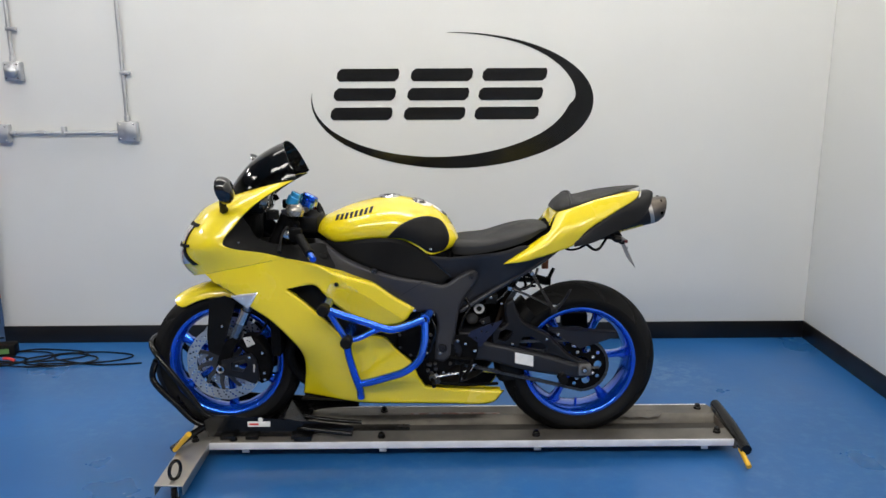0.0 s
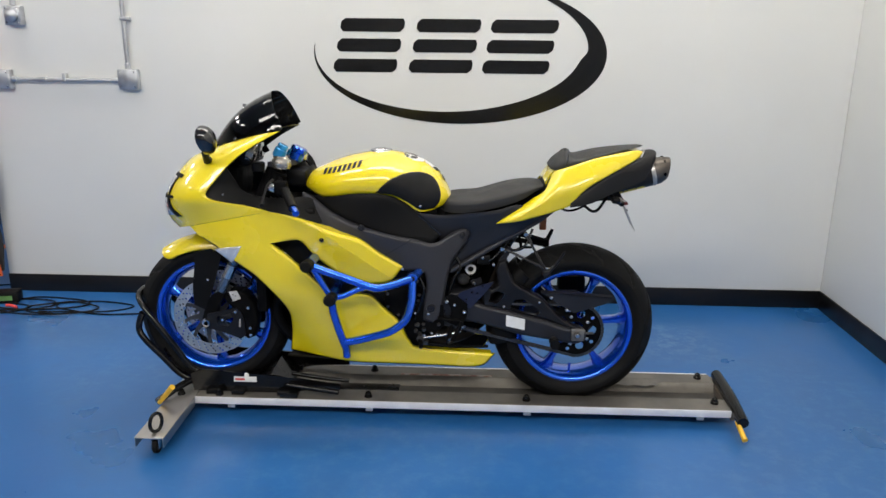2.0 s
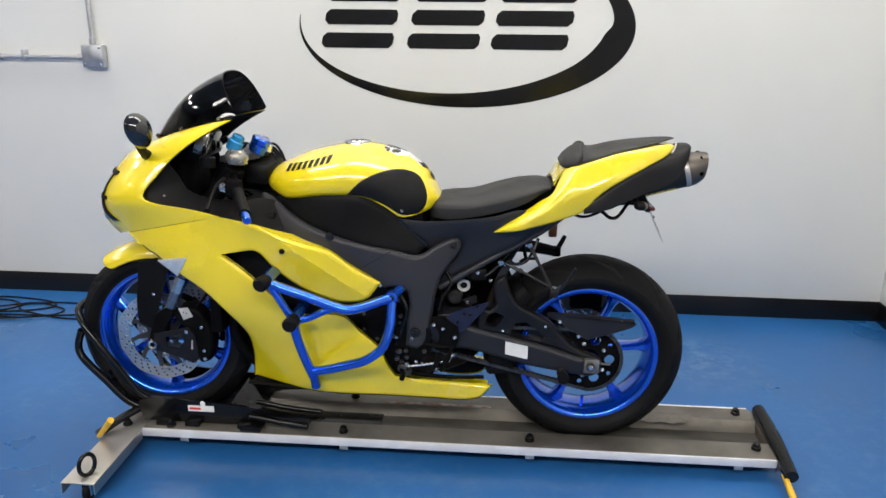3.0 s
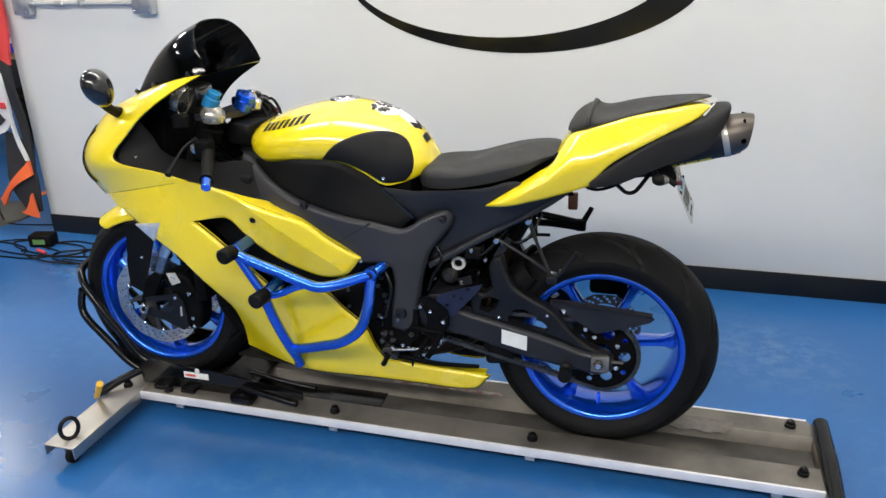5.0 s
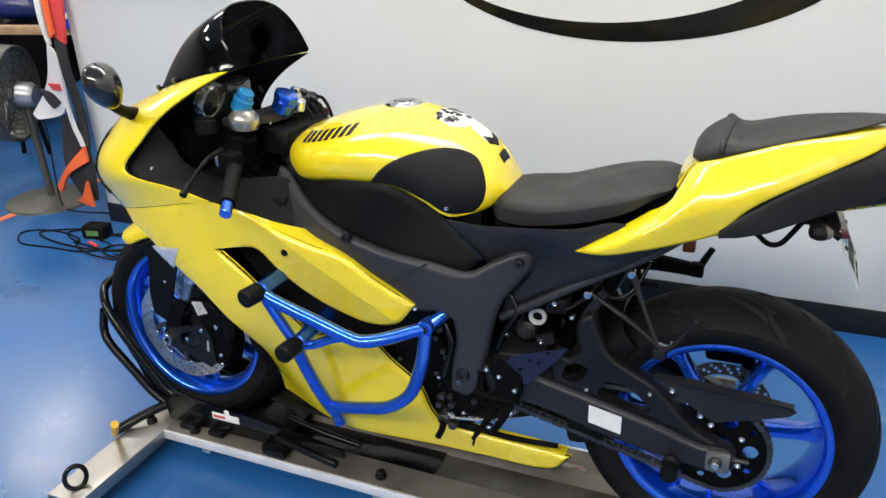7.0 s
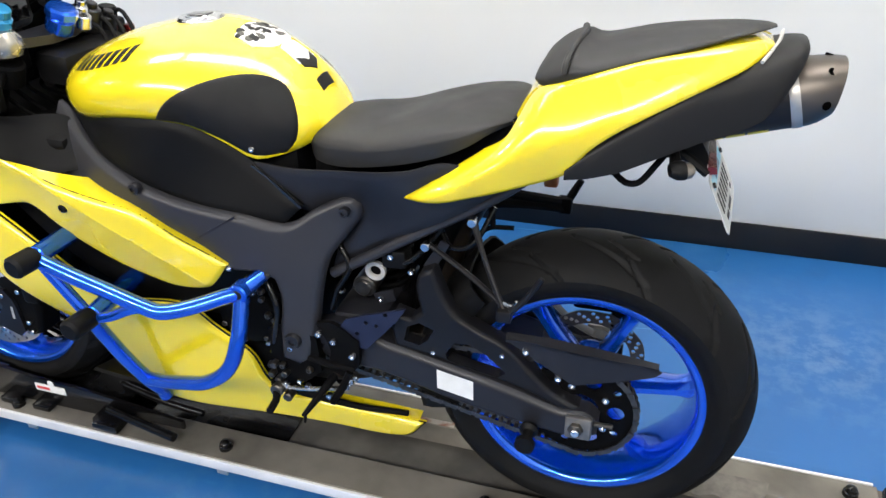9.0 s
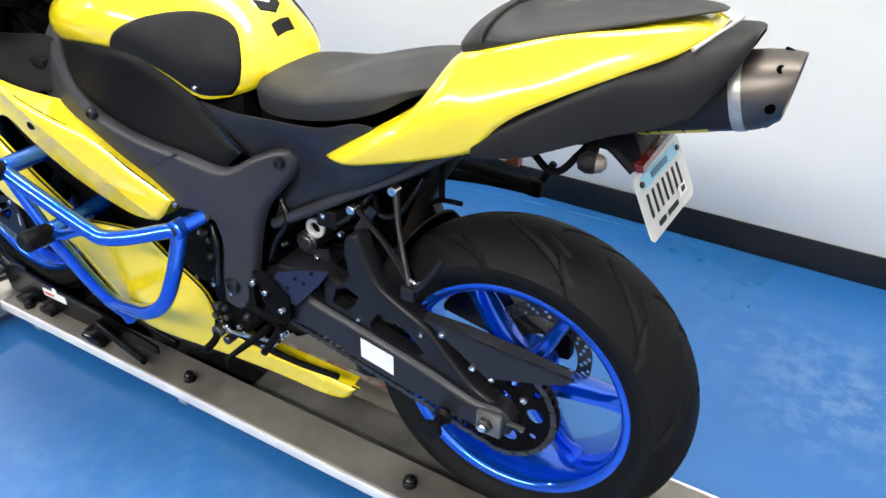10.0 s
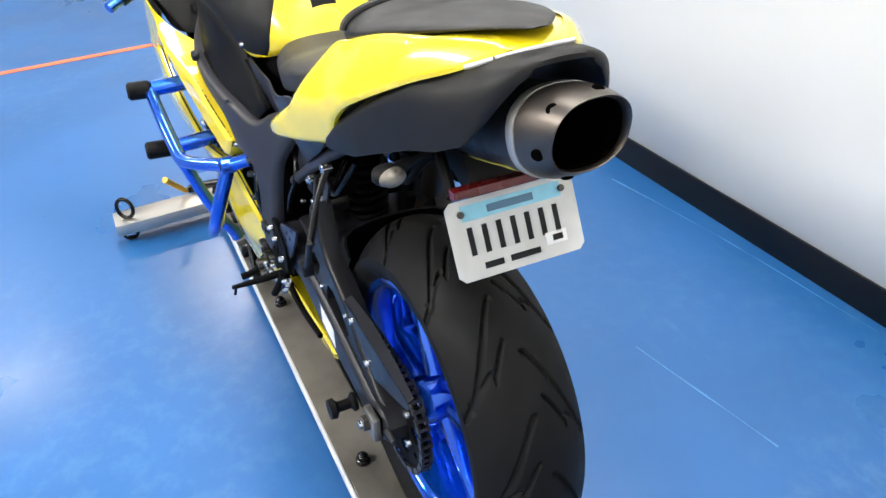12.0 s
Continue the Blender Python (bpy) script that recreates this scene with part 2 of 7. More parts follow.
def mirrored(geo):
    return [(p[0], -p[1], p[2]) for p in geo[0]], [tuple(reversed(q)) for q in geo[1]]


def mesh_of(name, geo, material, smooth=38):
    me = bpy.data.meshes.new(name)
    me.from_pydata(geo[0], [], geo[1])
    me.validate()
    bm = bmesh.new()
    bm.from_mesh(me)
    bmesh.ops.recalc_face_normals(bm, faces=bm.faces)
    bm.to_mesh(me)
    bm.free()
    me.materials.append(material)
    if smooth:
        me.polygons.foreach_set("use_smooth", [True] * len(me.polygons))
        me.set_sharp_from_angle(angle=radians(smooth))
    return me


def part(name, geo, material, parent=None, label="", smooth=38):
    ob = new(name, mesh_of(name, geo, material, smooth))
    ob.parent = parent
    return tagged(ob, label)


def thing(name, label, category, at=None, group=""):
    ob = new(name)
    if at is not None:
        ob.matrix_world = at
    return tagged(ob, label, category, group)


def spline(pts, sub=6, closed=False):
    P = [Vector(p) for p in pts]
    n = len(P)
    if n == 2 and not closed:
        return P
    out = []
    for i in range(n if closed else n - 1):
        a, b = P[i], P[(i + 1) % n]
        p0 = P[i - 1] if (i or closed) else a
        p3 = P[(i + 2) % n] if (closed or i + 2 < n) else b
        for k in range(sub):
            t = k / sub
            out.append(0.5 * (2 * a + (b - p0) * t + (2 * p0 - 5 * a + 4 * b - p3) * t * t + (3 * a - p0 - 3 * b + p3) * t ** 3))
    if not closed:
        out.append(P[-1])
    return out


def tube(pts, r, seg=10, sub=6, closed=False):
    """A round bar along a smooth line; r is one radius or one for each point given."""
    C = spline(pts, sub, closed)
    n = len(C)
    rs = [r] * n if not isinstance(r, (list, tuple)) else [r[min(int(i * (len(r) - 1) / max(1, n - 1)), len(r) - 2)] + (i * (len(r) - 1) / max(1, n - 1) - min(int(i * (len(r) - 1) / max(1, n - 1)), len(r) - 2)) * (r[min(int(i * (len(r) - 1) / max(1, n - 1)), len(r) - 2) + 1] - r[min(int(i * (len(r) - 1) / max(1, n - 1)), len(r) - 2)]) for i in range(n)]
    V, F = [], []
    d0 = (C[1] - C[0]).normalized()
    u = d0.orthogonal().normalized()
    for i in range(n):
        d = (C[(i + 1) % n] - C[i - 1]) if closed else (C[min(i + 1, n - 1)] - C[max(i - 1, 0)])
        d.normalize()
        u = (u - d * u.dot(d)).normalized()
        w = d.cross(u)
        for k in range(seg):
            a = 2 * math.pi * k / seg
            V.append(tuple(C[i] + (u * math.cos(a) + w * math.sin(a)) * rs[i]))
    for i in range(n if closed else n - 1):
        for k in range(seg):
            j = (i + 1) % n
            F.append((i * seg + k, i * seg + (k + 1) % seg, j * seg + (k + 1) % seg, j * seg + k))
    if not closed:
        F += [tuple(range(seg)), tuple(reversed(range((n - 1) * seg, n * seg)))]
    return V, F


def lathe(profile, centre=(0, 0, 0), seg=48, closed=False, axis="y"):
    """Turns (radius, height along the axis) about the axis."""
    n = len(profile)
    V, F = [], []
    for i in range(seg):
        a = 2 * math.pi * i / seg
        for r, h in profile:
            p = (r * math.cos(a), h, r * math.sin(a)) if axis == "y" else (r * math.cos(a), r * math.sin(a), h) if axis == "z" else (h, r * math.cos(a), r * math.sin(a))
            V.append(tuple(Vector(p) + Vector(centre)))
    for i in range(seg):
        j = (i + 1) % seg
        for k in range(n if closed else n - 1):
            q = (k + 1) % n
            F.append((i * n + k, i * n + q, j * n + q, j * n + k))
    return V, F


def disc_bar(a, b, r, seg=16, bev=0.15):
    """A round stud from a to b with softened ends."""
    a, b = Vector(a), Vector(b)
    d = (b - a)
    L = d.length
    e = min(r * bev, L * 0.3)
    geo = lathe([(0.0001, 0), (r - e, 0), (r, e), (r, L - e), (r - e, L), (0.0001, L)], seg=seg, axis="z")
    return moved(geo, Matrix.Translation(a) @ d.to_track_quat("Z", "Y").to_matrix().to_4x4())


def rbox(a, b, bev=0.004):
    bm = bmesh.new()
    bmesh.ops.create_cube(bm, size=1)
    for v in bm.verts:
        v.co = Vector([(p + q) / 2 + (q - p) * k for p, q, k in zip(a, b, v.co)])
    if bev:
        bmesh.ops.bevel(bm, geom=bm.edges[:], offset=bev, segments=2, affect="EDGES", profile=0.5)
    bm.verts.index_update()
    V = [tuple(v.co) for v in bm.verts]
    F = [tuple(v.index for v in f.verts) for f in bm.faces]
    bm.free()
    return V, F


def rounded(outline, step=0.012, corner=48):
    """Resamples a closed outline smoothly, keeping its sharp corners."""
    P = [Vector(p) for p in outline]
    n = len(P)
    tan = []
    for i in range(n):
        a, b = P[i] - P[i - 1], P[(i + 1) % n] - P[i]
        sharp = a.length < 1e-6 or b.length < 1e-6 or a.angle(b) > radians(corner)
        tan.append(None if sharp else (P[(i + 1) % n] - P[i - 1]).normalized())
    out = []
    for i in range(n):
        a, b = P[i], P[(i + 1) % n]
        L = (b - a).length
        ta, tb = (tan[i] or (b - a).normalized()) * L, (tan[(i + 1) % n] or (b - a).normalized()) * L
        k = max(1, int(L / step + 0.5))
        for j in range(k):
            t = j / k
            out.append(a * (2 * t ** 3 - 3 * t * t + 1) + ta * (t ** 3 - 2 * t * t + t) + b * (3 * t * t - 2 * t ** 3) + tb * (t ** 3 - t * t))
    return out


def inside(p, poly):
    x, y = p
    c = False
    j = len(poly) - 1
    for i in range(len(poly)):
        (xi, yi), (xj, yj) = poly[i], poly[j]
        if (yi > y) != (yj > y) and x < (xj - xi) * (y - yi) / (yj - yi) + xi:
            c = not c
        j = i
    return c


def fill(outline, holes=(), grid=0.0, extra=(), margin=0.0):
    """Triangles that fill an outline, less its holes, with inner points on a grid."""
    from mathutils.geometry import delaunay_2d_cdt
    loops = [[(p[0], p[1]) for p in outline]] + [[(p[0], p[1]) for p in h] for h in holes]
    pts, edges = [], []
    for lp in loops:
        k = len(pts)
        pts += [Vector(p) for p in lp]
        edges += [(k + i, k + (i + 1) % len(lp)) for i in range(len(lp))]
    if grid:
        xs, zs = [p[0] for p in loops[0]], [p[1] for p in loops[0]]
        A = np.array(loops[0])
        z = min(zs) + grid * 0.5
        row = 0
        while z < max(zs):
            x = min(xs) + grid * (0.25 + 0.5 * (row % 2))
            while x < max(xs):
                if inside((x, z), loops[0]) and not any(inside((x, z), h) for h in loops[1:]) and np.min(np.hypot(A[:, 0] - x, A[:, 1] - z)) > max(grid * 0.6, margin):
                    pts.append(Vector((x, z)))
                x += grid
            z += grid * 0.87
            row += 1
    pts += [Vector(p) for p in extra if inside(p, loops[0])]
    co, _, faces, *_ = delaunay_2d_cdt(pts, edges, [], 0, 1e-6)
    keep = []
    for f in faces:
        c = (sum(co[i][0] for i in f) / len(f), sum(co[i][1] for i in f) / len(f))
        if inside(c, loops[0]) and not any(inside(c, h) for h in loops[1:]):
            keep.append(tuple(f))
    return [(c[0], c[1]) for c in co], keep


def thick(P, F, outer, inner):
    """Two skins over the flat triangulation (P, F), closed along their free edges."""
    n = len(P)
    V = list(outer) + list(inner)
    count = {}
    for f in F:
        for i in range(len(f)):
            a, b = f[i], f[(i + 1) % len(f)]
            count[(a, b)] = count.get((a, b), 0) + 1
    faces = [tuple(f) for f in F] + [tuple(n + i for i in reversed(f)) for f in F]
    for (a, b) in count:
        if (b, a) not in count:
            faces.append((b, a, n + a, n + b))
    return V, faces


def plate(outline, y0, y1, holes=(), bevel=0.0, smooth=True, step=0.012, corner=48):
    """A flat piece in the side view's plane, from y0 to y1."""
    O = rounded(outline, step, corner) if smooth else [Vector(p) for p in outline]
    P, F = fill(O, holes)
    return thick(P, F, [(x, y0, z) for x, z in P], [(x, y1, z) for x, z in P])


def shell(outline, width, gauge=0.004, roll=0.012, reach=0.02, grid=0.022, step=0.014, corner=48, holes=(), extra=()):
    """A body panel on the near side: outline in the side view, half width from width(x, z), edges rolled in."""
    O = rounded(outline, step, corner)
    sgn = 1 if sum(O[i - 1][0] * O[i][1] - O[i][0] * O[i - 1][1] for i in range(len(O))) > 0 else -1
    rim = np.array([(p[0], p[1]) for p in O])
    inner = []
    for q in (0.25, 0.5, 0.75, 1.0) if roll else ():
        for i in range(len(O)):
            t = O[(i + 1) % len(O)] - O[i - 1]
            p = O[i] + Vector((-t[1], t[0])).normalized() * sgn * reach * q
            if np.min(np.hypot(rim[:, 0] - p[0], rim[:, 1] - p[1])) > reach * q * 0.93:
                inner.append((p[0], p[1]))
    P, F = fill(O, holes, grid, list(extra) + inner, reach + grid * 0.4 if roll else 0.0)
    A = np.array([(p[0], p[1]) for p in O])
    B = np.roll(A, -1, axis=0)
    outer = []
    for x, z in P:
        q = np.array((x, z))
        ab = B - A
        t = np.clip(((q - A) * ab).sum(1) / np.maximum((ab * ab).sum(1), 1e-12), 0, 1)
        d = np.min(np.hypot(*(A + ab * t[:, None] - q).T))
        k = max(0.0, 1 - d / reach)
        outer.append((x, -(width(x, z) - (roll(x, z) if callable(roll) else roll) * k * k), z))
    return thick(P, F, outer, [(x, y + (gauge(x, z) if callable(gauge) else gauge), z) for x, y, z in outer])


def surface_of(control):
    """A smooth half-width over the side view through the control rows (x, z, width)."""
    C = np.array(control)
    n = len(C)

    def k(r):
        return np.where(r > 0, r * r * np.log(np.maximum(r, 1e-9)), 0)
    D = np.linalg.norm(C[:, None, :2] - C[None, :, :2], axis=2)
    Pm = np.c_[np.ones(n), C[:, :2]]
    A = np.block([[k(D) + np.eye(n) * 1e-4, Pm], [Pm.T, np.zeros((3, 3))]])
    w = np.linalg.solve(A, np.r_[C[:, 2], 0, 0, 0])
    return lambda x, z: float(k(np.linalg.norm(C[:, :2] - [x, z], axis=1)) @ w[:n] + w[n] + w[n + 1] * x + w[n + 2] * z)


def loft(sections, closed=True, caps=True):
    n = len(sections[0])
    V = [tuple(p) for s in sections for p in s]
    F = []
    for i in range(len(sections) - 1):
        for k in range(n if closed else n - 1):
            q = (k + 1) % n
            F.append((i * n + k, i * n + q, (i + 1) * n + q, (i + 1) * n + k))
    if caps and closed:
        F += [tuple(range(n)), tuple(reversed(range((len(sections) - 1) * n, len(sections) * n)))]
    return V, F


def curve_of(rows):
    """A smooth function through rows of (x, value)."""
    X, Y = np.array(rows, float).T

    def f(x):
        x = min(max(x, X[0]), X[-1])
        i = int(min(max(np.searchsorted(X, x) - 1, 0), len(X) - 2))
        h = X[i + 1] - X[i]
        t = (x - X[i]) / h
        m0 = (Y[i + 1] - Y[i - 1]) / (X[i + 1] - X[i - 1]) if i > 0 else (Y[1] - Y[0]) / (X[1] - X[0])
        m1 = (Y[i + 2] - Y[i]) / (X[i + 2] - X[i]) if i + 2 < len(X) else (Y[-1] - Y[-2]) / (X[-1] - X[-2])
        return float(Y[i] * (2 * t ** 3 - 3 * t * t + 1) + m0 * h * (t ** 3 - 2 * t * t + t) + Y[i + 1] * (3 * t * t - 2 * t ** 3) + m1 * h * (t ** 3 - t * t))
    return f


def ring_pts(cx, cz, r, n=12, a0=0.0):
    return [(cx + r * math.cos(a0 + 2 * math.pi * i / n), cz + r * math.sin(a0 + 2 * math.pi * i / n)) for i in range(n)]


def bolt(name, at, r, parent, material, out=0.006, label=""):
    """A domed bolt head that faces the near side, with a hex socket."""
    x, y, z = at
    geo = lathe([(0.0001, -out * 0.45), (r * 0.42, -out * 0.45), (r * 0.45, -out), (r * 0.8, -out * 0.9), (r, -out * 0.3), (r, 0.004)], (x, y, z), 12)
    return part(name, geo, material, parent, label)

# ---- the room ----
WALL_Y, WALL_L, WALL_R, BASE_H = 1.250, -2.32, 2.226, 0.10


def structure(name, geo, material, label, parent=None):
    ob = part(name, geo, material, parent, "", 30)
    return tagged(ob, label, "", "", "structure")


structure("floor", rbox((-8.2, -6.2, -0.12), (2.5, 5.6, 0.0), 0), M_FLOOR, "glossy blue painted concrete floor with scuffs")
structure("wall_back", rbox((WALL_L, WALL_Y, 0), (WALL_R, WALL_Y + 0.13, CEILING), 0.004), M_WALL, "plain white painted display wall")
structure("wall_right", rbox((WALL_R, -6.0, 0), (WALL_R + 0.13, WALL_Y + 0.13, CEILING), 0.004), M_WALL, "plain white painted side wall")
structure("wall_north", rbox((-8.0, 5.4, 0), (WALL_R, 5.53, CEILING), 0), M_SHELF, "dull grey far workshop wall")
# West and south walls are assumed; their grey keeps reflections and fill dark.
structure("wall_west", rbox((-8.13, -6.0, 0), (-8.0, 5.53, CEILING), 0), M_SHELF, "assumed dull grey workshop wall")
structure("wall_south", rbox((-8.0, -6.13, 0), (WALL_R + 0.13, -6.0, CEILING), 0), M_SHELF, "assumed dull grey workshop wall")
structure("ceiling", rbox((-8.13, -6.13, CEILING), (WALL_R + 0.13, 5.53, CEILING + 0.1), 0), M_CEIL, "pale workshop ceiling")
structure("baseboard", rbox((WALL_L, WALL_Y - 0.008, 0), (WALL_R, WALL_Y, BASE_H), 0.002), M_BASE, "black rubber baseboard under the white wall")
structure("baseboard", rbox((WALL_R - 0.008, -6.0, 0), (WALL_R, WALL_Y - 0.009, BASE_H), 0.002), M_BASE, "black rubber baseboard under the side wall")


def floor_strip(name, a, b, half, material, label, top=0.0025, wob=0.0):
    a, b = Vector(a), Vector(b)
    d = (b - a).normalized()
    s = Vector((-d.y, d.x))
    n = 24
    V, F = [], []
    for i in range(n + 1):
        c = a.lerp(b, i / n)
        h = half * (1 + wob * (noise.noise((c.x * 7, c.y * 7, half * 900)) * 1.5))
        c = c + s * (wob * 0.012 * noise.noise((c.x * 2.3, c.y * 2.3, 4)))
        for k, z in ((-1, 0.0004), (-1, top), (1, top), (1, 0.0004)):
            V.append((c.x + s.x * k * h, c.y + s.y * k * h, z))
    for i in range(n):
        for k in range(3):
            F.append((i * 4 + k, i * 4 + k + 1, i * 4 + 5 + k, i * 4 + 4 + k))
    F += [(0, 1, 2, 3), (n * 4 + 3, n * 4 + 2, n * 4 + 1, n * 4)]
    structure(name, (V, F), material, label)


floor_strip("floor_line", (-3.03, -5.9), (-2.86, 3.2), 0.026, M_ORANGE, "orange lane line on the blue floor", wob=0.05)
floor_strip("floor_line", (-4.78, -5.9), (-4.66, 3.2), 0.026, M_ORANGE, "orange lane line on the blue floor", wob=0.05)
SCRATCHES = (((-0.30, 1.135), (0.12, 1.185), 0.0020), ((0.12, 1.185), (0.70, 1.215), 0.0016), ((0.45, 0.665), (0.86, 0.722), 0.0016))
for a, b, h in SCRATCHES:
    floor_strip("floor_scratch", a, b, h, M_SCUFF, "pale scratch in the blue floor paint", 0.0009, 0.9)


def logo_panel(outline, name, parent):
    part(name, plate([(x, z) for x, z in outline], WALL_Y - 0.0022, WALL_Y - 0.0002, smooth=False), M_VINYL, parent, "", 0)


decal = thing("wall_decal", "glossy black swoosh and slanted block shapes on white wall", "wall sign", pose(0, 0, 0))
# The swoosh: an ellipse that swells to the right and thins out at both ends.
swell = curve_of([(0, 0.001), (40, 0.024), (80, 0.088), (105, 0.126), (140, 0.098), (180, 0.066), (225, 0.036), (265, 0.010), (280, 0.001)])
outer, inner = [], []
for i in range(97):
    deg = 280 * i / 96
    a = radians(92 - deg)
    ox, oz = 0.2245 + 0.7515 * math.cos(a), 1.338 + 0.356 * math.sin(a)
    k = Vector((-math.cos(a) / 0.7515, -math.sin(a) / 0.356)).normalized() * max(0.001, swell(deg))
    outer.append((ox, oz))
    inner.append((ox + k.x, oz + k.y))
logo_panel(outer + inner[::-1], "swoosh", decal)
for x0, wid in ((-0.432, 0.327), (-0.041, 0.325), (0.337, 0.340)):
    for z0, z1, cut in ((1.444, 1.510, 0.02), (1.344, 1.410, 0.0), (1.242, 1.309, -0.02)):
        sh = lambda z: (z - 1.242) * 0.2
        c = 0.018
        logo_panel([(x0 + sh(z0) + c, z0), (x0 + wid + sh(z0) - c, z0), (x0 + wid + sh(z0 + c), z0 + c), (x0 + wid + sh(z1 - c), z1 - c), (x0 + wid + sh(z1) - c * 0.6, z1), (x0 + sh(z1) + c, z1), (x0 + sh(z1 - c), z1 - c), (x0 + sh(z0 + c), z0 + c)], "bar", decal)


def junction_box(x, z, w, h, d, label, knob=False):
    t = thing("junction_box", label, "electrical box", pose(x, WALL_Y, z))
    part("box", rbox((-w / 2, -d, -h / 2), (w / 2, 0, h / 2), 0.006), M_GALV, t)
    part("cover", rbox((-w / 2 + 0.004, -d - 0.003, -h / 2 + 0.004), (w / 2 - 0.004, -d, h / 2 - 0.004), 0.0012), M_GALV, t, "flat steel cover plate")
    for sx in (-1, 1):
        for sz in (-1, 1):
            bolt("screw", (sx * (w / 2 - 0.014), -d - 0.003, sz * (h / 2 - 0.014)), 0.005, t, M_STEEL, 0.002)
    if knob:
        part("socket", lathe([(0.0001, -d - 0.028), (0.022, -d - 0.026), (0.033, -d - 0.016), (0.035, -d - 0.003)], (0, 0, 0), 24), M_GALV, t, "round domed socket cap")


junction_box(-1.503, 1.191, 0.104, 0.104, 0.045, "grey steel junction box where two conduits meet")
junction_box(-2.175, 1.184, 0.09, 0.10, 0.045, "grey steel junction box at the conduit's end")
junction_box(-2.070, 1.506, 0.088, 0.098, 0.045, "grey steel outlet box with round socket", True)


def conduit(pts, label, straps, coup):
    t = thing("conduit", label, "conduit", pose(0, 0, 0))
    part("pipe", tube(pts, 0.0105, 12, 1), M_GALV, t)
    for x, z, vertical in straps:
        if vertical:
            part("strap", rbox((x - 0.0145, WALL_Y - 0.036, z - 0.009), (x + 0.034, WALL_Y - 0.0005, z + 0.009), 0.003), M_GALV, t)
        else:
            part("strap", rbox((x - 0.009, WALL_Y - 0.036, z - 0.0145), (x + 0.009, WALL_Y - 0.0005, z + 0.034), 0.003), M_GALV, t)
    for a, b in coup:
        part("coupling", disc_bar(a, b, 0.0145), M_GALV, t)


CY = WALL_Y - 0.024
conduit([(-1.503, CY, 1.244), (-1.503, CY, CEILING)], "grey steel conduit running up the white wall", [(-1.503, 1.495, True), (-1.503, 2.4, True)], [((-1.503, CY, 1.244), (-1.503, CY, 1.274))])
conduit([(-2.129, CY, 1.184), (-1.556, CY, 1.184)], "grey steel conduit running along the white wall", [(-1.845, 1.184, False)], [((-1.585, CY, 1.184), (-1.556, CY, 1.184)), ((-2.129, CY, 1.184), (-2.10, CY, 1.184)), ((-1.99, CY, 1.184), (-1.94, CY, 1.184))])
conduit([(-2.070, CY, 1.556), (-2.070, CY, CEILING)], "grey steel conduit running up the white wall", [(-2.070, 1.72, True), (-2.070, 2.4, True)], [((-2.070, CY, 1.556), (-2.070, CY, 1.584))])

# Ceiling lamps, out of view above, that light the place.
for x, y, watts in LAMPS:
    row = x > -4
    # The added front row is tilted to brighten the wall.
    m = pose(x, y, CEILING - (0.11 if y < -4 else 0), 20 if y < -4 else 0) @ pose(0, 0, 0, 0, 0, 90 if row else 0)
    wide, long = (0.30, 0.85) if row else (0.17, 0.62)
    t = thing("ceiling_light", "unseen white ceiling fixture with lit tubes", "ceiling light", m, "ceiling lights")
    part("housing", rbox((-wide, -long - 0.02, -0.07), (wide, long + 0.02, 0.0), 0.01), M_CEIL, t)
    for k in range(4 if row else 2):
        tx = wide * ((k + 0.5) / (2 if row else 1) - 1)
        part("lamp_tube", disc_bar((tx, -long, -0.088), (tx, long, -0.088), 0.016, 12), M_TUBELIGHT, t, "lit white tube")
    lamp = bpy.data.lights.new("tube_light", "AREA")
    lamp.shape, lamp.size, lamp.size_y, lamp.energy, lamp.color = "RECTANGLE", 2 * wide, 2 * long, watts, (1.0, 0.95, 0.87)
    new("tube_light", lamp).matrix_world = m @ pose(0, 0, -0.12)

# ---- the rolling platform ----
dolly = thing("rolling_platform", "worn grey steel rolling platform on the blue floor", "platform", pose(0, 0, 0))
PX0, PX1, TOP = -0.768, 1.308, 0.0755


def rail(y0, y1, lip0, lip1, slant=0.0):
    """A bent sheet rail: a flat top with turned-down flanges, the inner one leaning into the channel."""
    g, q = 0.004, math.copysign(slant, lip0 - lip1)
    a, b = (q, 0.0) if lip0 < lip1 else (0.0, q)
    prof = [(y0 + a, lip0), (y0, TOP - 0.003), (y0 + 0.003, TOP), (y1 - 0.003, TOP), (y1, TOP - 0.003), (y1 + b, lip1), (y1 + b - g, lip1), (y1 - g, TOP - 0.006), (y0 + g, TOP - 0.006), (y0 + a + g, lip0)]
    n = 40
    return loft([[(PX0 + (PX1 - PX0) * i / n, y, z) for y, z in prof] for i in range(n + 1)])


part("rail", rail(-0.1340, -0.0390, 0.050, 0.0355), M_TREADPLATE, dolly, "worn grey aluminium side rail")
part("rail", rail(0.1000, 0.1860, 0.0355, 0.046, 0.012), M_TREADPLATE, dolly, "worn grey aluminium side rail")
part("trough", rbox((PX0, -0.0425, 0.0305), (PX1, 0.1035, 0.0358), 0.001), M_TROUGH, dolly, "scuffed steel wheel channel")
part("edge_strip", rbox((PX0, -0.1415, 0.0485), (PX1 - 0.003, -0.1345, 0.0765), 0.002), M_ALU2, dolly, "bright aluminium edge strip")
part("edge_strip", rbox((PX0, 0.1865, 0.046), (PX1 - 0.005, 0.1925, 0.0765), 0.002), M_ALU2, dolly, "bright aluminium edge strip")
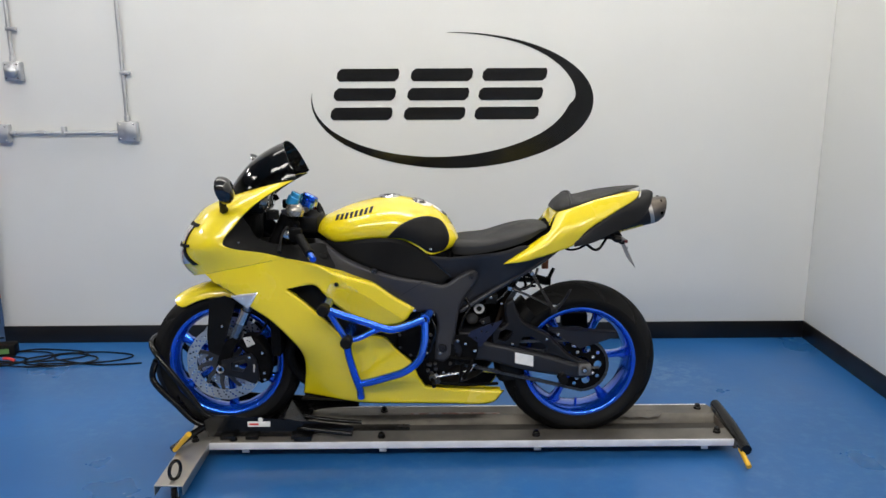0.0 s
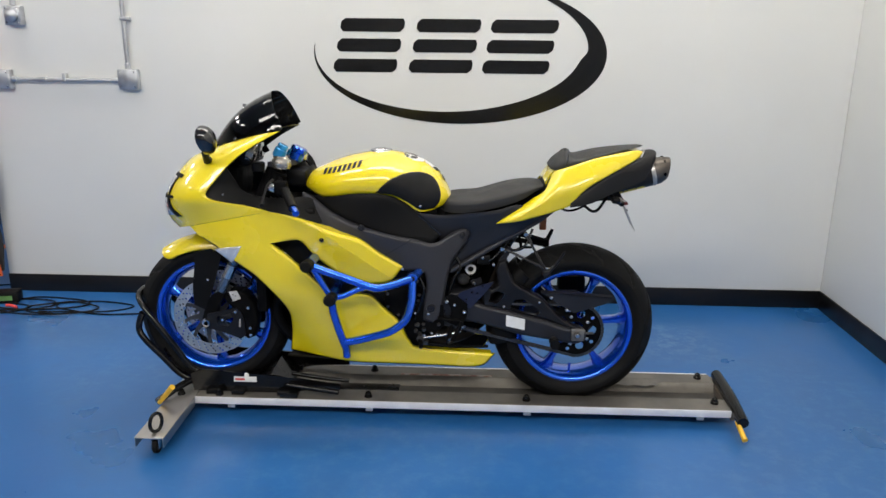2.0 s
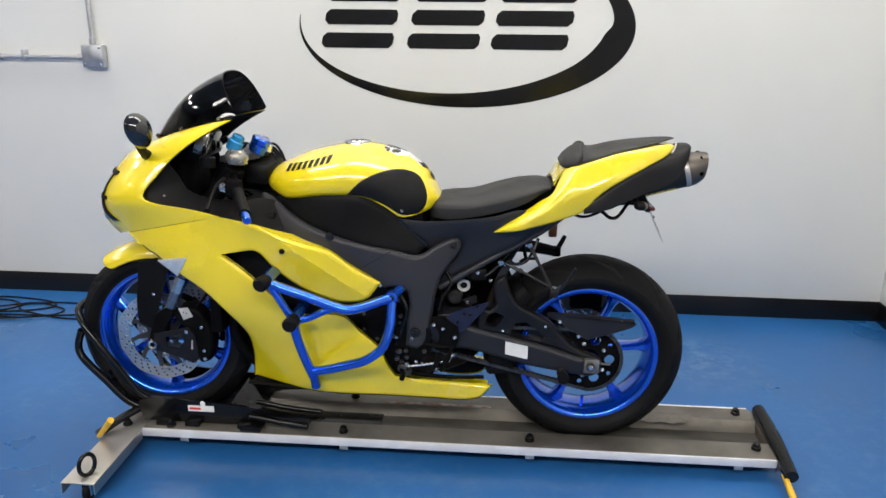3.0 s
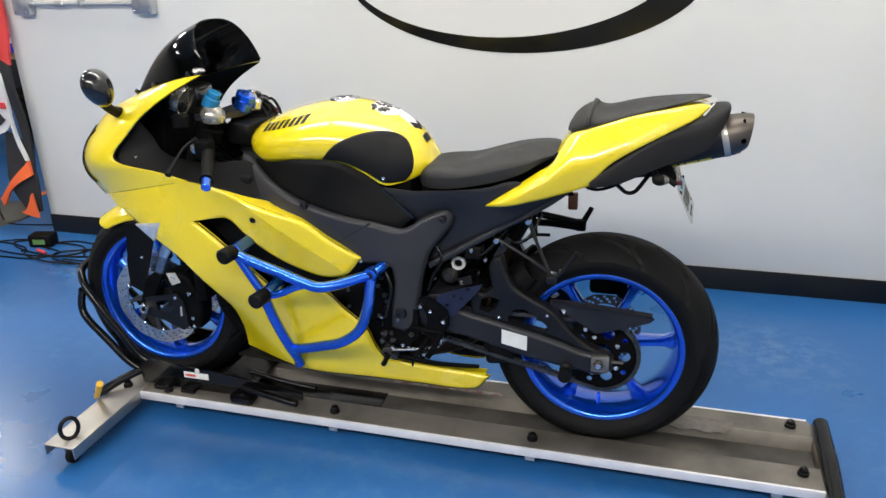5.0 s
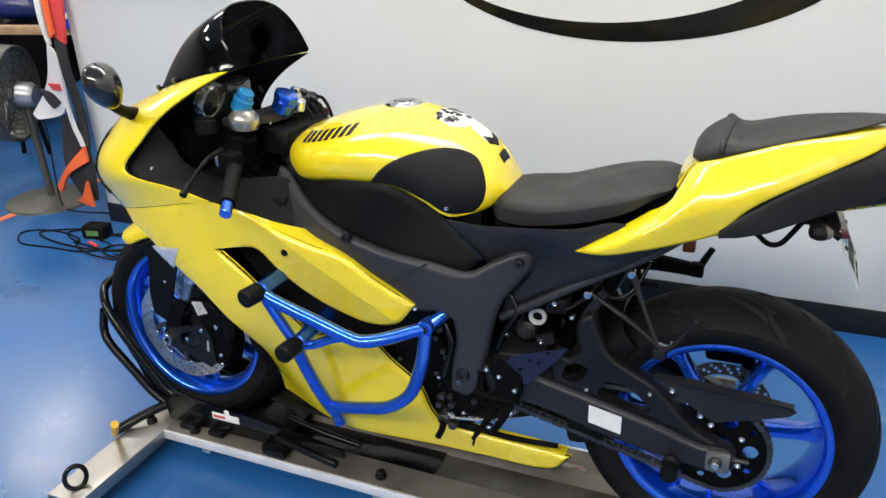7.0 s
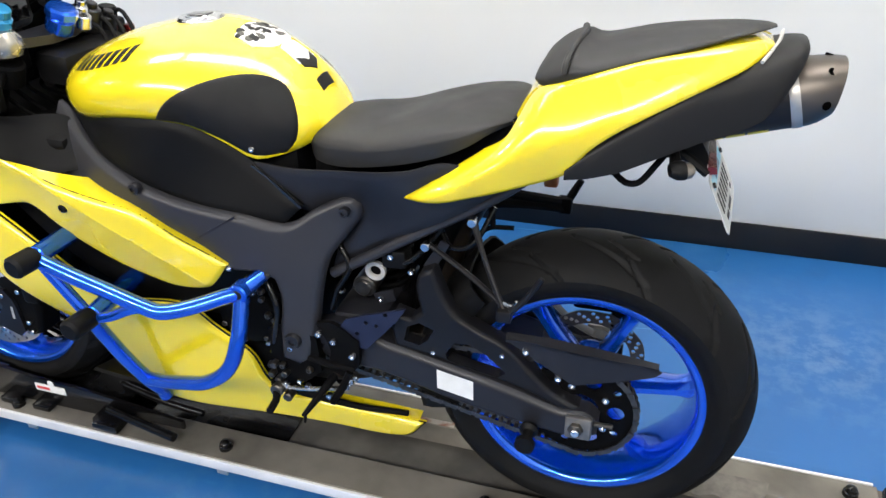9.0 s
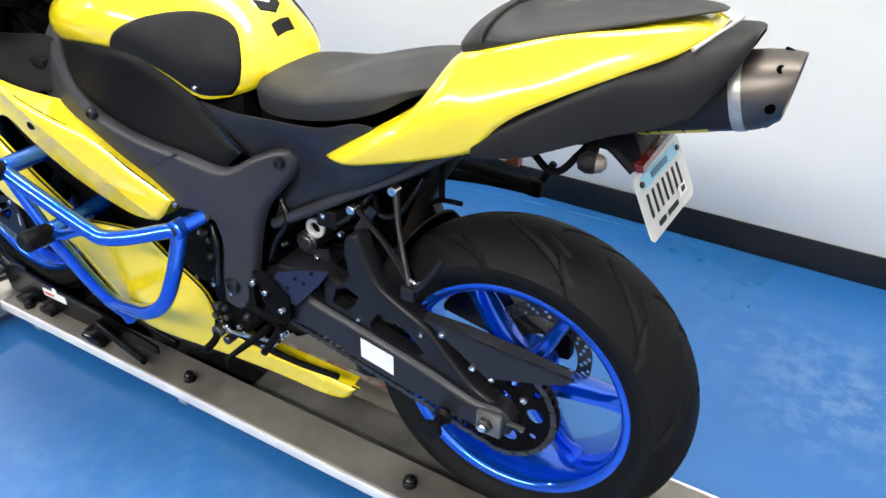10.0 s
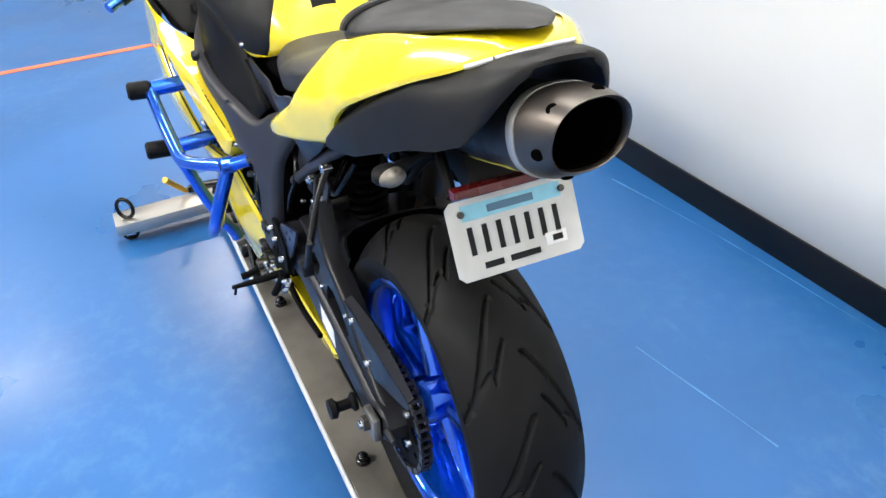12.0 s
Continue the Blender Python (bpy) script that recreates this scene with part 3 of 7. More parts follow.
for x in (-0.62, -0.08, 0.53, 1.19):
    part("foot_bracket", rbox((x - 0.014, -0.1395, 0.034), (x + 0.014, -0.1350, 0.0483), 0.001), M_GALV, dolly)
    part("runner", rbox((x - 0.05, 0.0, 0.0), (x + 0.05, 0.06, 0.0303), 0.004), M_DARK, dolly)
    part("foot_bracket", rbox((x - 0.018, 0.16, 0.0), (x + 0.018, 0.182, 0.0465), 0.003), M_GALV, dolly)
for x, y in ((-0.088, -0.097), (0.529, -0.092), (1.258, -0.076), (-0.092, 0.141), (1.253, 0.147), (-0.672, -0.112), (-0.820, -0.121), (0.529, 0.147)):
    part("cap_nut", lathe([(0.0001, 0.024), (0.007, 0.0225), (0.0115, 0.018), (0.012, 0.011), (0.015, 0.009), (0.016, 0.0)], (x, y, TOP), 12, axis="z"), M_TUBEBLACK, dolly, "black cap nut")
patch = [(0.900 + 0.165 * k / 12, -0.063 + 0.006 * math.sin(5 * k)) for k in range(13)] + [(1.088, -0.098), (1.095, -0.1325), (0.945, -0.1325), (0.915, -0.118), (0.905, -0.090)]
part("wear_patch", moved(plate([(x, y) for x, y in patch], -TOP - 0.0009, -TOP - 0.0001, smooth=False), Matrix.Rotation(radians(-90), 4, "X") @ Matrix.Diagonal((1, 1, -1, 1))), mat("rubbed_grey_patch", (0.13, 0.12, 0.105), 0.6, 0.2, var=0.35, scale=45), dolly, "dark rubbed patch", 0)
part("wear_patch", rbox((0.02, 0.106, TOP + 0.0002), (0.40, 0.122, TOP + 0.0010), 0.0004), mat("rusty_mark", (0.22, 0.09, 0.06), 0.7, 0.1, var=0.4, scale=30, second=(0.36, 0.33, 0.3), mix=(0.42, 0.58)), dolly, "rusty rubbed mark")
# the outrigger arm at the front, with caster and ring
arm = part("outrigger_arm", join(rbox((-0.864, -0.458, 0.0725), (-0.7605, 0.195, 0.0775), 0.002), rbox((-0.864, -0.458, 0.040), (-0.860, 0.195, 0.0735), 0.001), rbox((-0.7645, -0.458, 0.040), (-0.7605, -0.145, 0.0735), 0.001)), M_ALU, dolly, "grey channel-shaped outrigger arm")
part("ring", moved(tube([(0.026 * math.cos(2 * math.pi * i / 16), 0, 0.034 * math.sin(2 * math.pi * i / 16)) for i in range(16)], 0.0065, 10, 2, True), pose(-0.800, -0.415, 0.1145, 0, 0, 62)), M_TUBEBLACK, arm, "black upright pull ring")
cas = part("caster", join(rbox((-0.822, -0.44, 0.060), (-0.782, -0.40, 0.0725), 0.003), rbox((-0.817, -0.436, 0.02), (-0.813, -0.404, 0.062), 0.001), rbox((-0.791, -0.436, 0.02), (-0.787, -0.404, 0.062), 0.001)), M_STEEL, arm, "small steel swivel caster")
part("wheel", moved(lathe([(0.006, -0.010), (0.024, -0.010), (0.0275, -0.006), (0.0275, 0.006), (0.024, 0.010), (0.006, 0.010)], (0, 0, 0), 28, True), pose(-0.802, -0.42, 0.0275, 0, 0, 90)), M_RUBBER, arm)
# black lever bars with yellow grips at both ends
for name_x, a, b, c in ((-1, (-0.772, -0.05, 0.122), (-0.885, -0.200, 0.082), (-0.800, -0.290, 0.180)), (1, (1.336, 0.165, 0.085), (1.325, -0.212, 0.066), (1.395, -0.300, 0.022))):
    a, b, c = Vector(a), Vector(b), Vector(c)
    lv = part("lever_bar", tube([a, a.lerp(b, 0.5) + Vector((0, 0, 0.006)), b], [0.022, 0.025, 0.022] if name_x > 0 else 0.014, 10), M_TUBEBLACK, dolly, "black lever bar")
    if name_x < 0:
        part("grip", tube([(-0.870, -0.213, 0.086), (-0.790, -0.272, 0.182)], [0.0085, 0.0105], 12), M_YRUB, lv, "yellow rubber grip")
    else:
        part("grip", tube([(1.310, -0.190, 0.060), (1.318, -0.268, 0.026)], [0.0085, 0.0105], 12), M_YRUB, lv, "yellow rubber grip")
part("end_cap", rbox((1.309, -0.130, 0.030), (1.325, 0.186, 0.066), 0.003), M_BROWN, dolly, "dark steel end plate")

# ---- the wheel chock on the platform ----
chock = thing("wheel_chock", "gloss black tubular wheel chock round the front tyre", "wheel chock", pose(0, 0, 0))
# Black tray over the channel's front; it also stands for the bike's shade there.
part("base_tray", rbox((-0.745, -0.0380, 0.0361), (0.02, 0.0990, 0.0410), 0.001), M_TUBEBLACK, chock, "long black tray standing for shade in the channel")
for s in (-1, 1):
    yy = 0.032 + s * 0.118
    part("cradle_tube", tube([(x, 0.032 + s * (0.032 - y), z) for x, y, z in ((-0.72, -0.070, 0.145), (-0.786, -0.075, 0.168), (-0.845, -0.082, 0.260), (-0.900, -0.086, 0.345), (-0.955, -0.070, 0.412), (-0.992, -0.028, 0.446), (-1.0, 0.032, 0.454))], 0.0125, 12), M_TUBEBLACK, chock)
    part("lower_tube", tube([(x, 0.032 + s * (0.032 - y), z) for x, y, z in ((-0.72, -0.075, 0.100), (-0.825, -0.076, 0.135), (-0.900, -0.080, 0.218), (-0.965, -0.080, 0.292), (-0.985, -0.070, 0.335), (-0.965, -0.072, 0.395))], 0.0125, 12), M_TUBEBLACK, chock)
    part("side_plate", plate([(-0.78, 0.080), (-0.79, 0.150), (-0.74, 0.168), (-0.62, 0.160), (-0.44, 0.148), (-0.30, 0.132), (-0.20, 0.118), (-0.20, 0.096), (-0.34, 0.090), (-0.40, 0.080)], yy - 0.004, yy + 0.004), M_TUBEBLACK, chock, "long black side plate")
    for x in (-0.70, -0.60, -0.42):
        part("clamp", rbox((x - 0.025, yy - 0.03, 0.0760), (x + 0.025, yy + 0.03, 0.092), 0.003), M_TUBEBLACK, chock)
part("tray", loft([[(-0.90, y, 0.24) for y in (-0.06, 0.125)] + [(-0.90, y, 0.236) for y in (0.125, -0.06)]] + [[(x, y, z) for y in (-0.07, 0.134)] + [(x, y, z - 0.005) for y in (0.134, -0.07)] for x, z in ((-0.86, 0.175), (-0.80, 0.105), (-0.76, 0.075), (-0.70, 0.066), (-0.62, 0.076), (-0.55, 0.100), (-0.48, 0.140), (-0.40, 0.088))]), M_TUBEBLACK, chock, "black wheel tray")
st = part("sticker", rbox((-0.618, -0.0925, 0.122), (-0.528, -0.0902, 0.144), 0.0005), M_WHITE, chock, "small white and red maker's sticker")
part("stripe", rbox((-0.612, -0.0930, 0.129), (-0.574, -0.0926, 0.137), 0), M_REDCLOTH, st)
part("emblem", moved(lathe([(0.0001, -0.001), (0.008, -0.001), (0.0095, 0.0)], (0, 0, 0), 16), pose(-0.566, -0.0925, 0.152)), M_WHITE, st)
# foot lever beside the chock
part("foot_lever", join(tube([(-0.40, -0.10, 0.118), (-0.30, -0.115, 0.112), (-0.200, -0.128, 0.106)], 0.011, 10), tube([(-0.40, -0.03, 0.135), (-0.28, -0.045, 0.125), (-0.17, -0.05, 0.118)], 0.009, 10)), M_TUBEBLACK, chock, "black foot lever")
part("hinge", rbox((-0.43, -0.136, 0.0760), (-0.36, -0.075, 0.100), 0.005), M_TUBEBLACK, chock)

# ---- charger and leads on the floor by the wall ----
charger = thing("battery_charger", "small black battery charger lying on the blue floor", "charger", pose(-2.22, 1.06, 0, 0, 0, 12))
part("body", rbox((-0.06, -0.04, 0.0), (0.06, 0.04, 0.065), 0.008), M_BLACK, charger)
part("label", rbox((-0.035, -0.0412, 0.018), (0.03, -0.0402, 0.045), 0), mat("green_label", (0.10, 0.22, 0.06), 0.5), charger, "green label")
part("clip", tube([(0.02, -0.10, 0.012), (0.05, -0.125, 0.02), (0.085, -0.14, 0.012)], 0.008, 8), M_REDCLOTH, charger, "red clamp")
rnd = random.Random(7)
for k in range(5):
    pts = []
    cx, cy = -2.15 + 0.17 * k - 0.25, 0.95 + 0.04 * (k % 3)
    for i in range(12):
        a = 2 * math.pi * i / 9 + k
        pts.append((cx + (0.14 + 0.05 * rnd.random()) * math.cos(a) * 1.5 + 0.02 * i - 0.1, min(1.19, cy + (0.07 + 0.04 * rnd.random()) * math.sin(a)), 0.0045 + 0.004 * (k % 2)))
    cb = thing("cable", "thin black cable lying in loops on the floor", "cable", pose(0, 0, 0), "floor cables")
    part("lead", tube(pts, 0.0042, 6, 5), M_BLACK, cb)

# ---- the motorcycle ----
bike = thing("motorcycle", "yellow sport motorcycle with blue wheels standing in the chock", "motorcycle", pose(0, 0.02, 0.006, -2.5, 0, 1.0))
RX, RZ, FX, FZ = 0.704, 0.350, -0.703, 0.3645


def tyre_geo(R, half, drop, bead, repeats, seg, across):
    """A tyre with sipes pressed into its crown, alternating from side to side."""
    ys = np.linspace(-half * 0.985, half * 0.985, across)
    ang = np.arange(seg) * 2 * math.pi / seg
    Y, A = np.meshgrid(ys, ang)
    crown = R - drop * (np.abs(Y) / half) ** 2.2
    depth = np.zeros_like(Y)
    for side, shift in ((-1, 0.0), (1, math.pi / repeats)):
        for y0, y1, sweep, lag, wide in ((0.07, 0.82, 0.46, 0.0, 0.0030), (0.48, 0.96, 0.18, 0.24, 0.0026), (0.14, 0.46, 0.16, 0.36, 0.0024)):
            t = (side * Y / half - y0) / (y1 - y0)
            tt = np.clip(t, 0.001, 1)
            mid = shift + lag - sweep * tt ** 1.25
            slope = sweep * 1.25 * tt ** 0.25 / ((y1 - y0) * half) * R
            gap = (A - mid + math.pi / repeats) % (2 * math.pi / repeats) - math.pi / repeats
            d = np.abs(gap) * R / np.sqrt(1 + slope ** 2)
            d = np.maximum(d, np.maximum(-t, t - 1) * half * 0.7)
            depth = np.maximum(depth, np.clip(1.6 - d / wide, 0, 1) * (np.abs(side * Y) > 0) * (side * Y > -0.001))
    Rr = crown - depth * 0.0060
    V = np.stack([Rr * np.cos(A), Y, Rr * np.sin(A)], -1).reshape(-1, 3)
    n = across
    F = []
    for i in range(seg):
        j = (i + 1) % seg
        for k in range(n - 1):
            F.append((i * n + k, i * n + k + 1, j * n + k + 1, j * n + k))
    edge = R - drop
    side = [(edge + 0.0018, half * 0.985), (edge - 0.008, half), (edge - 0.020, half * 0.965), (bead + 0.010, half * 0.86), (bead + 0.003, half * 0.82), (bead - 0.006, half * 0.80)]
    walls = join(lathe(side, seg=120), lathe([(r, -y) for r, y in side], seg=120))
    return join(([tuple(v) for v in V], F), walls)


def rim_geo(half, lip, well):
    p = [(lip - 0.004, half), (lip, half - 0.002), (lip, half - 0.008), (lip - 0.012, half - 0.012), (well, half * 0.45), (well, -half * 0.45), (lip - 0.012, -half + 0.012), (lip, -half + 0.008), (lip, -half + 0.002), (lip - 0.004, -half), (lip - 0.010, -half), (lip - 0.018, -half + 0.006), (lip - 0.022, -half + 0.018), (well - 0.007, -half * 0.42), (well - 0.008, 0), (well - 0.007, half * 0.42), (lip - 0.022, half - 0.018), (lip - 0.018, half - 0.006), (lip - 0.010, half)]
    return lathe(p, seg=96, closed=True)


def spoke_geo(a, r0, r1, w0, w1, d0, d1):
    """One cast spoke: a tapered bar with a raised spine."""
    c, s = math.cos(a), math.sin(a)
    secs = []
    for k in range(7):
        t = k / 6
        r, w, d = r0 + (r1 - r0) * t, w0 + (w1 - w0) * (t ** 0.7) + 0.012 * max(0, t - 0.8) * 5, d0 + (d1 - d0) * t
        secs.append([(r * c - q * s, y, r * s + q * c) for q, y in ((-w, -d * 0.55), (-w * 0.45, -d), (w * 0.45, -d), (w, -d * 0.55), (w, d * 0.55), (w * 0.45, d), (-w * 0.45, d), (-w, d * 0.55))])
    return loft(secs)


def wave_disc(r_in, r_out, y0, y1, waves, holes):
    O = [((r_out - 0.0028 * (0.5 + 0.5 * math.cos(waves * 2 * math.pi * i / 160))) * math.cos(2 * math.pi * i / 160), (r_out - 0.0028 * (0.5 + 0.5 * math.cos(waves * 2 * math.pi * i / 160))) * math.sin(2 * math.pi * i / 160)) for i in range(160)]
    H = [ring_pts(0, 0, r_in, 64)]
    for i in range(holes):
        a = 2 * math.pi * i / holes
        for q, k in ((0.25, 0), (0.5, 0.45), (0.75, 0.9)):
            r = r_in + (r_out - r_in) * q
            b = a + k * 2 * math.pi / holes * 0.7
            H.append(ring_pts(r * math.cos(b), r * math.sin(b), 0.0046, 7))
    return plate(O, y0, y1, H, smooth=False)


def wheel(at, R, half, drop, spokes, turn, front):
    w = part("wheel", moved(rim_geo(half * 0.83, 0.2265, 0.203), pose(*at)), M_BLUE, bike, "metallic blue cast wheel rim")
    M = pose(*at)
    part("tyre", moved(tyre_geo(R, half, drop, 0.224, 11, 1000 if not front else 480, 76 if not front else 36), M), M_RUBBER, w, "black sport tyre with curved sipes")
    part("hub", moved(lathe([(0.016, -half * 0.75), (0.040, -half * 0.75), (0.046, -half * 0.6), (0.040, -half * 0.35), (0.040, half * 0.35), (0.046, half * 0.6), (0.040, half * 0.75), (0.016, half * 0.75)], seg=40, closed=True), M), M_BLUE, w)
    for i in range(spokes):
        part("spoke", moved(spoke_geo(turn + 2 * math.pi * i / spokes, 0.036, 0.199, 0.016, 0.011, half * 0.42, half * 0.26), M), M_BLUE, w)
    part("valve", moved(disc_bar((0.0, -0.01, -0.205), (0.0, -0.014, -0.172), 0.005, 8), M), M_BLUE, w)
    return w, M


rw, RM = wheel((RX, 0, RZ), 0.316, 0.0915, 0.052, 6, radians(4), False)
fw, FM = wheel((FX, 0, FZ), 0.300, 0.0605, 0.040, 6, radians(33), True)
for s in (-1, 1):
    part("brake_disc", moved(wave_disc(0.112, 0.152, s * 0.066 - 0.0025, s * 0.066 + 0.0025, 10, 30), FM), M_DISC, fw, "drilled steel brake disc")
    star = [(r * math.cos(0.6283 * k + d), r * math.sin(0.6283 * k + d)) for k in range(10) for r, d in ((0.054, -0.20), (0.080, -0.03), (0.117, 0.15), (0.117, 0.27), (0.084, 0.17), (0.054, 0.20))]
    part("disc_carrier", moved(plate(star, s * 0.062 - 0.0035, s * 0.062 + 0.0035, [ring_pts(0, 0, 0.026, 24)], smooth=False), FM), M_GUN, fw, "dark spider-shaped disc carrier")
    for i in range(10):
        a = 2 * math.pi * (i + 0.5) / 10
        part("rivet", moved(disc_bar((0.112 * math.cos(a), s * 0.060, 0.112 * math.sin(a)), (0.112 * math.cos(a), s * 0.071, 0.112 * math.sin(a)), 0.0075, 10), FM), M_STEEL, fw)
part("brake_disc", moved(wave_disc(0.078, 0.108, 0.068, 0.072, 8, 22), RM), M_GUN, rw, "drilled dark steel brake disc")

# chain and sprocket
TEETH = 43
spr = []
for i in range(TEETH):
    for e, r in ((-0.30, 0.1005), (-0.14, 0.1075), (0.14, 0.1075), (0.30, 0.1005)):
        a = 2 * math.pi * (i + e) / TEETH
        spr.append((r * math.cos(a), r * math.sin(a)))
sp_holes = [ring_pts(0, 0, 0.034, 24)] + [ring_pts(0.066 * math.cos(2 * math.pi * i / 5), 0.066 * math.sin(2 * math.pi * i / 5), 0.0165, 14) for i in range(5)] + [ring_pts(0.081 * math.cos(2 * math.pi * (i + 0.5) / 5), 0.081 * math.sin(2 * math.pi * (i + 0.5) / 5), 0.008, 10) for i in range(5)]
sprocket = part("sprocket", moved(plate(spr, -0.105, -0.0985, sp_holes, smooth=False), RM), M_DARK, rw, "black toothed rear sprocket")
for i in range(5):
    a = 2 * math.pi * (i + 0.5) / 5
    bolt("sprocket_nut", (RX + 0.056 * math.cos(a), -0.105, RZ + 0.056 * math.sin(a)), 0.0085, rw, M_STEEL, 0.009)


def chain_geo(c1, r1, c2, r2, y, pitch=0.0155):
    """Roller chain round two sprockets: links of paired side plates and rollers."""
    c1, c2 = Vector(c1), Vector(c2)
    d = (c1 - c2)
    base = math.atan2(d.y, d.x)
    off = math.acos((r1 - r2) / d.length)
    P = []
    a0, a1 = base - off, base + off
    for i in range(33):
        a = base - (math.pi - (math.pi - off)) + 2 * off * i / 32
        P.append(c1 + Vector((math.cos(a), math.sin(a))) * r1)
    for i in range(17):
        a = base + off + (2 * math.pi - 2 * off) * i / 16
        P.append(c2 + Vector((math.cos(a), math.sin(a))) * r2)
    P.append(P[0])
    L = [0]
    for i in range(1, len(P)):
        L.append(L[-1] + (P[i] - P[i - 1]).length)
    n = int(L[-1] / pitch) // 2 * 2

    def at(s):
        s %= L[-1]
        i = max(0, min(int(np.searchsorted(L, s)) - 1, len(P) - 2))
        return P[i].lerp(P[i + 1], (s - L[i]) / max(1e-9, L[i + 1] - L[i]))
    geos = []
    for k in range(n):
        p, q = at(L[-1] * k / n), at(L[-1] * (k + 1) / n)
        u = (q - p).normalized()
        v = Vector((-u.y, u.x))
        yo = 0.0085 if k % 2 else 0.0062
        for s in (-1, 1):
            ring = [p - u * 0.005, p - u * 0.0035 + v * 0.006, p.lerp(q, 0.5) + v * 0.0045, q + u * 0.0035 + v * 0.006, q + u * 0.005, q + u * 0.0035 - v * 0.006, p.lerp(q, 0.5) - v * 0.0045, p - u * 0.0035 - v * 0.006]
            geos.append(loft([[(w.x, y + s * yo, w.y) for w in ring], [(w.x, y + s * (yo + 0.0018), w.y) for w in ring]]))
        geos.append(disc_bar((p.x, y - 0.0095, p.y), (p.x, y + 0.0095, p.y), 0.0042, 6))
    return join(*geos)


part("chain", chain_geo((RX, RZ), 0.104, (0.150, 0.415), 0.036, -0.1018), M_CHAIN, bike, "dark roller chain", 30)

# front fork, fender, calipers
CALIPER = [(-0.640, 0.462), (-0.612, 0.492), (-0.560, 0.486), (-0.522, 0.436), (-0.510, 0.372), (-0.524, 0.306), (-0.552, 0.296), (-0.586, 0.322), (-0.584, 0.400), (-0.622, 0.436)]
for s in (-1, 1):
    y = s * 0.108
    top, mid, low = Vector((-0.425, y, 0.965)), Vector((-0.560, y, 0.675)), Vector((-0.668, y, 0.445))
    leg = part("fork_leg", tube([top, mid], 0.0265, 20, 1), M_DARK, bike, "black upper fork tube")
    part("slider", tube([mid + (top - mid) * 0.03, low], 0.0180, 20, 1), M_FORK, leg, "blue-grey fork slider")
    part("fork_collar", disc_bar(mid.lerp(low, 0.36), mid.lerp(low, 0.60), 0.0215, 24), M_STEEL, leg, "polished fork collar")
    part("seal", disc_bar(mid + (top - mid) * 0.05, mid - (top - mid) * 0.05, 0.031), M_STEEL, leg)
    part("axle_clamp", plate([(-0.726, 0.346), (-0.690, 0.336), (-0.672, 0.366), (-0.662, 0.420), (-0.632, 0.475), (-0.655, 0.488), (-0.684, 0.468), (-0.714, 0.400)], y - 0.021, y + 0.021), M_DARK, leg, "black cast axle clamp")
    part("axle_nut", lathe([(0.008, s * -0.001), (0.008, s * 0.016), (0.0145, s * 0.018), (0.0175, s * 0.012), (0.0175, 0)], (FX, s * 0.130, FZ), 24), M_STEEL, leg, "hollow steel axle end")
    body = shell(CALIPER, lambda x, z: 0.127 - 0.05 * abs(x + 0.565), gauge=0.050, roll=0.010, reach=0.012, grid=0.014)
    cal = part("caliper", body if s < 0 else mirrored(body), M_DARK, bike, "black front brake caliper")
    bracket = plate([(-0.700, 0.398), (-0.640, 0.412), (-0.585, 0.424), (-0.566, 0.396), (-0.556, 0.316), (-0.574, 0.300), (-0.640, 0.326), (-0.700, 0.342)], s * 0.131 - 0.004, s * 0.131 + 0.004, [[(-0.664, 0.388), (-0.612, 0.402), (-0.600, 0.378), (-0.622, 0.350), (-0.662, 0.356)]])
    part("caliper_bracket", bracket, M_BRACE, cal, "black V-shaped caliper bracket")
    for bx, bz in ((-0.642, 0.376), (-0.541, 0.427), (-0.537, 0.345), (-0.536, 0.317), (-0.591, 0.409)):
        part("caliper_bolt", disc_bar((bx, s * 0.110, bz), (bx, s * 0.139, bz), 0.0058, 10), M_STEEL, cal)
    part("caliper_print", plate([(-0.577, 0.381), (-0.572, 0.381), (-0.574, 0.349), (-0.580, 0.349)], s * 0.1356 - 0.0005, s * 0.1356 + 0.0005, smooth=False), M_TRIM, cal)
    part("foil_label", plate([(-0.614, 0.488), (-0.583, 0.492), (-0.568, 0.461), (-0.599, 0.449)], s * 0.1300 - 0.001, s * 0.1300 + 0.001, [ring_pts(-0.598 + 0.009 * q, 0.476 - 0.010 * q + 0.006 * (q % 2), 0.0030, 8) for q in range(3)], smooth=False), M_TRIM, cal, "pale foil label with dots")
    part("fork_guard", plate([(-0.735, 0.640), (-0.672, 0.655), (-0.636, 0.628), (-0.652, 0.570), (-0.690, 0.455), (-0.706, 0.414), (-0.748, 0.434), (-0.750, 0.500), (-0.740, 0.575)], s * 0.126 - 0.003, s * 0.126 + 0.003), M_BLACK, bike, "black fork guard")
    bolt("guard_bolt", (-0.690, s * 0.126 + (-0.003 if s < 0 else 0.003), 0.535), 0.006, bike, M_STEEL)
    part("brake_hose", tube([(-0.54, y, 0.70), (-0.50, y - s * 0.02, 0.62), (-0.53, y - s * 0.01, 0.53), (-0.575, y, 0.475)], 0.0045, 8), M_DARK, bike)
part("front_axle", disc_bar((FX, -0.128, FZ), (FX, 0.128, FZ), 0.013), M_STEEL, bike)


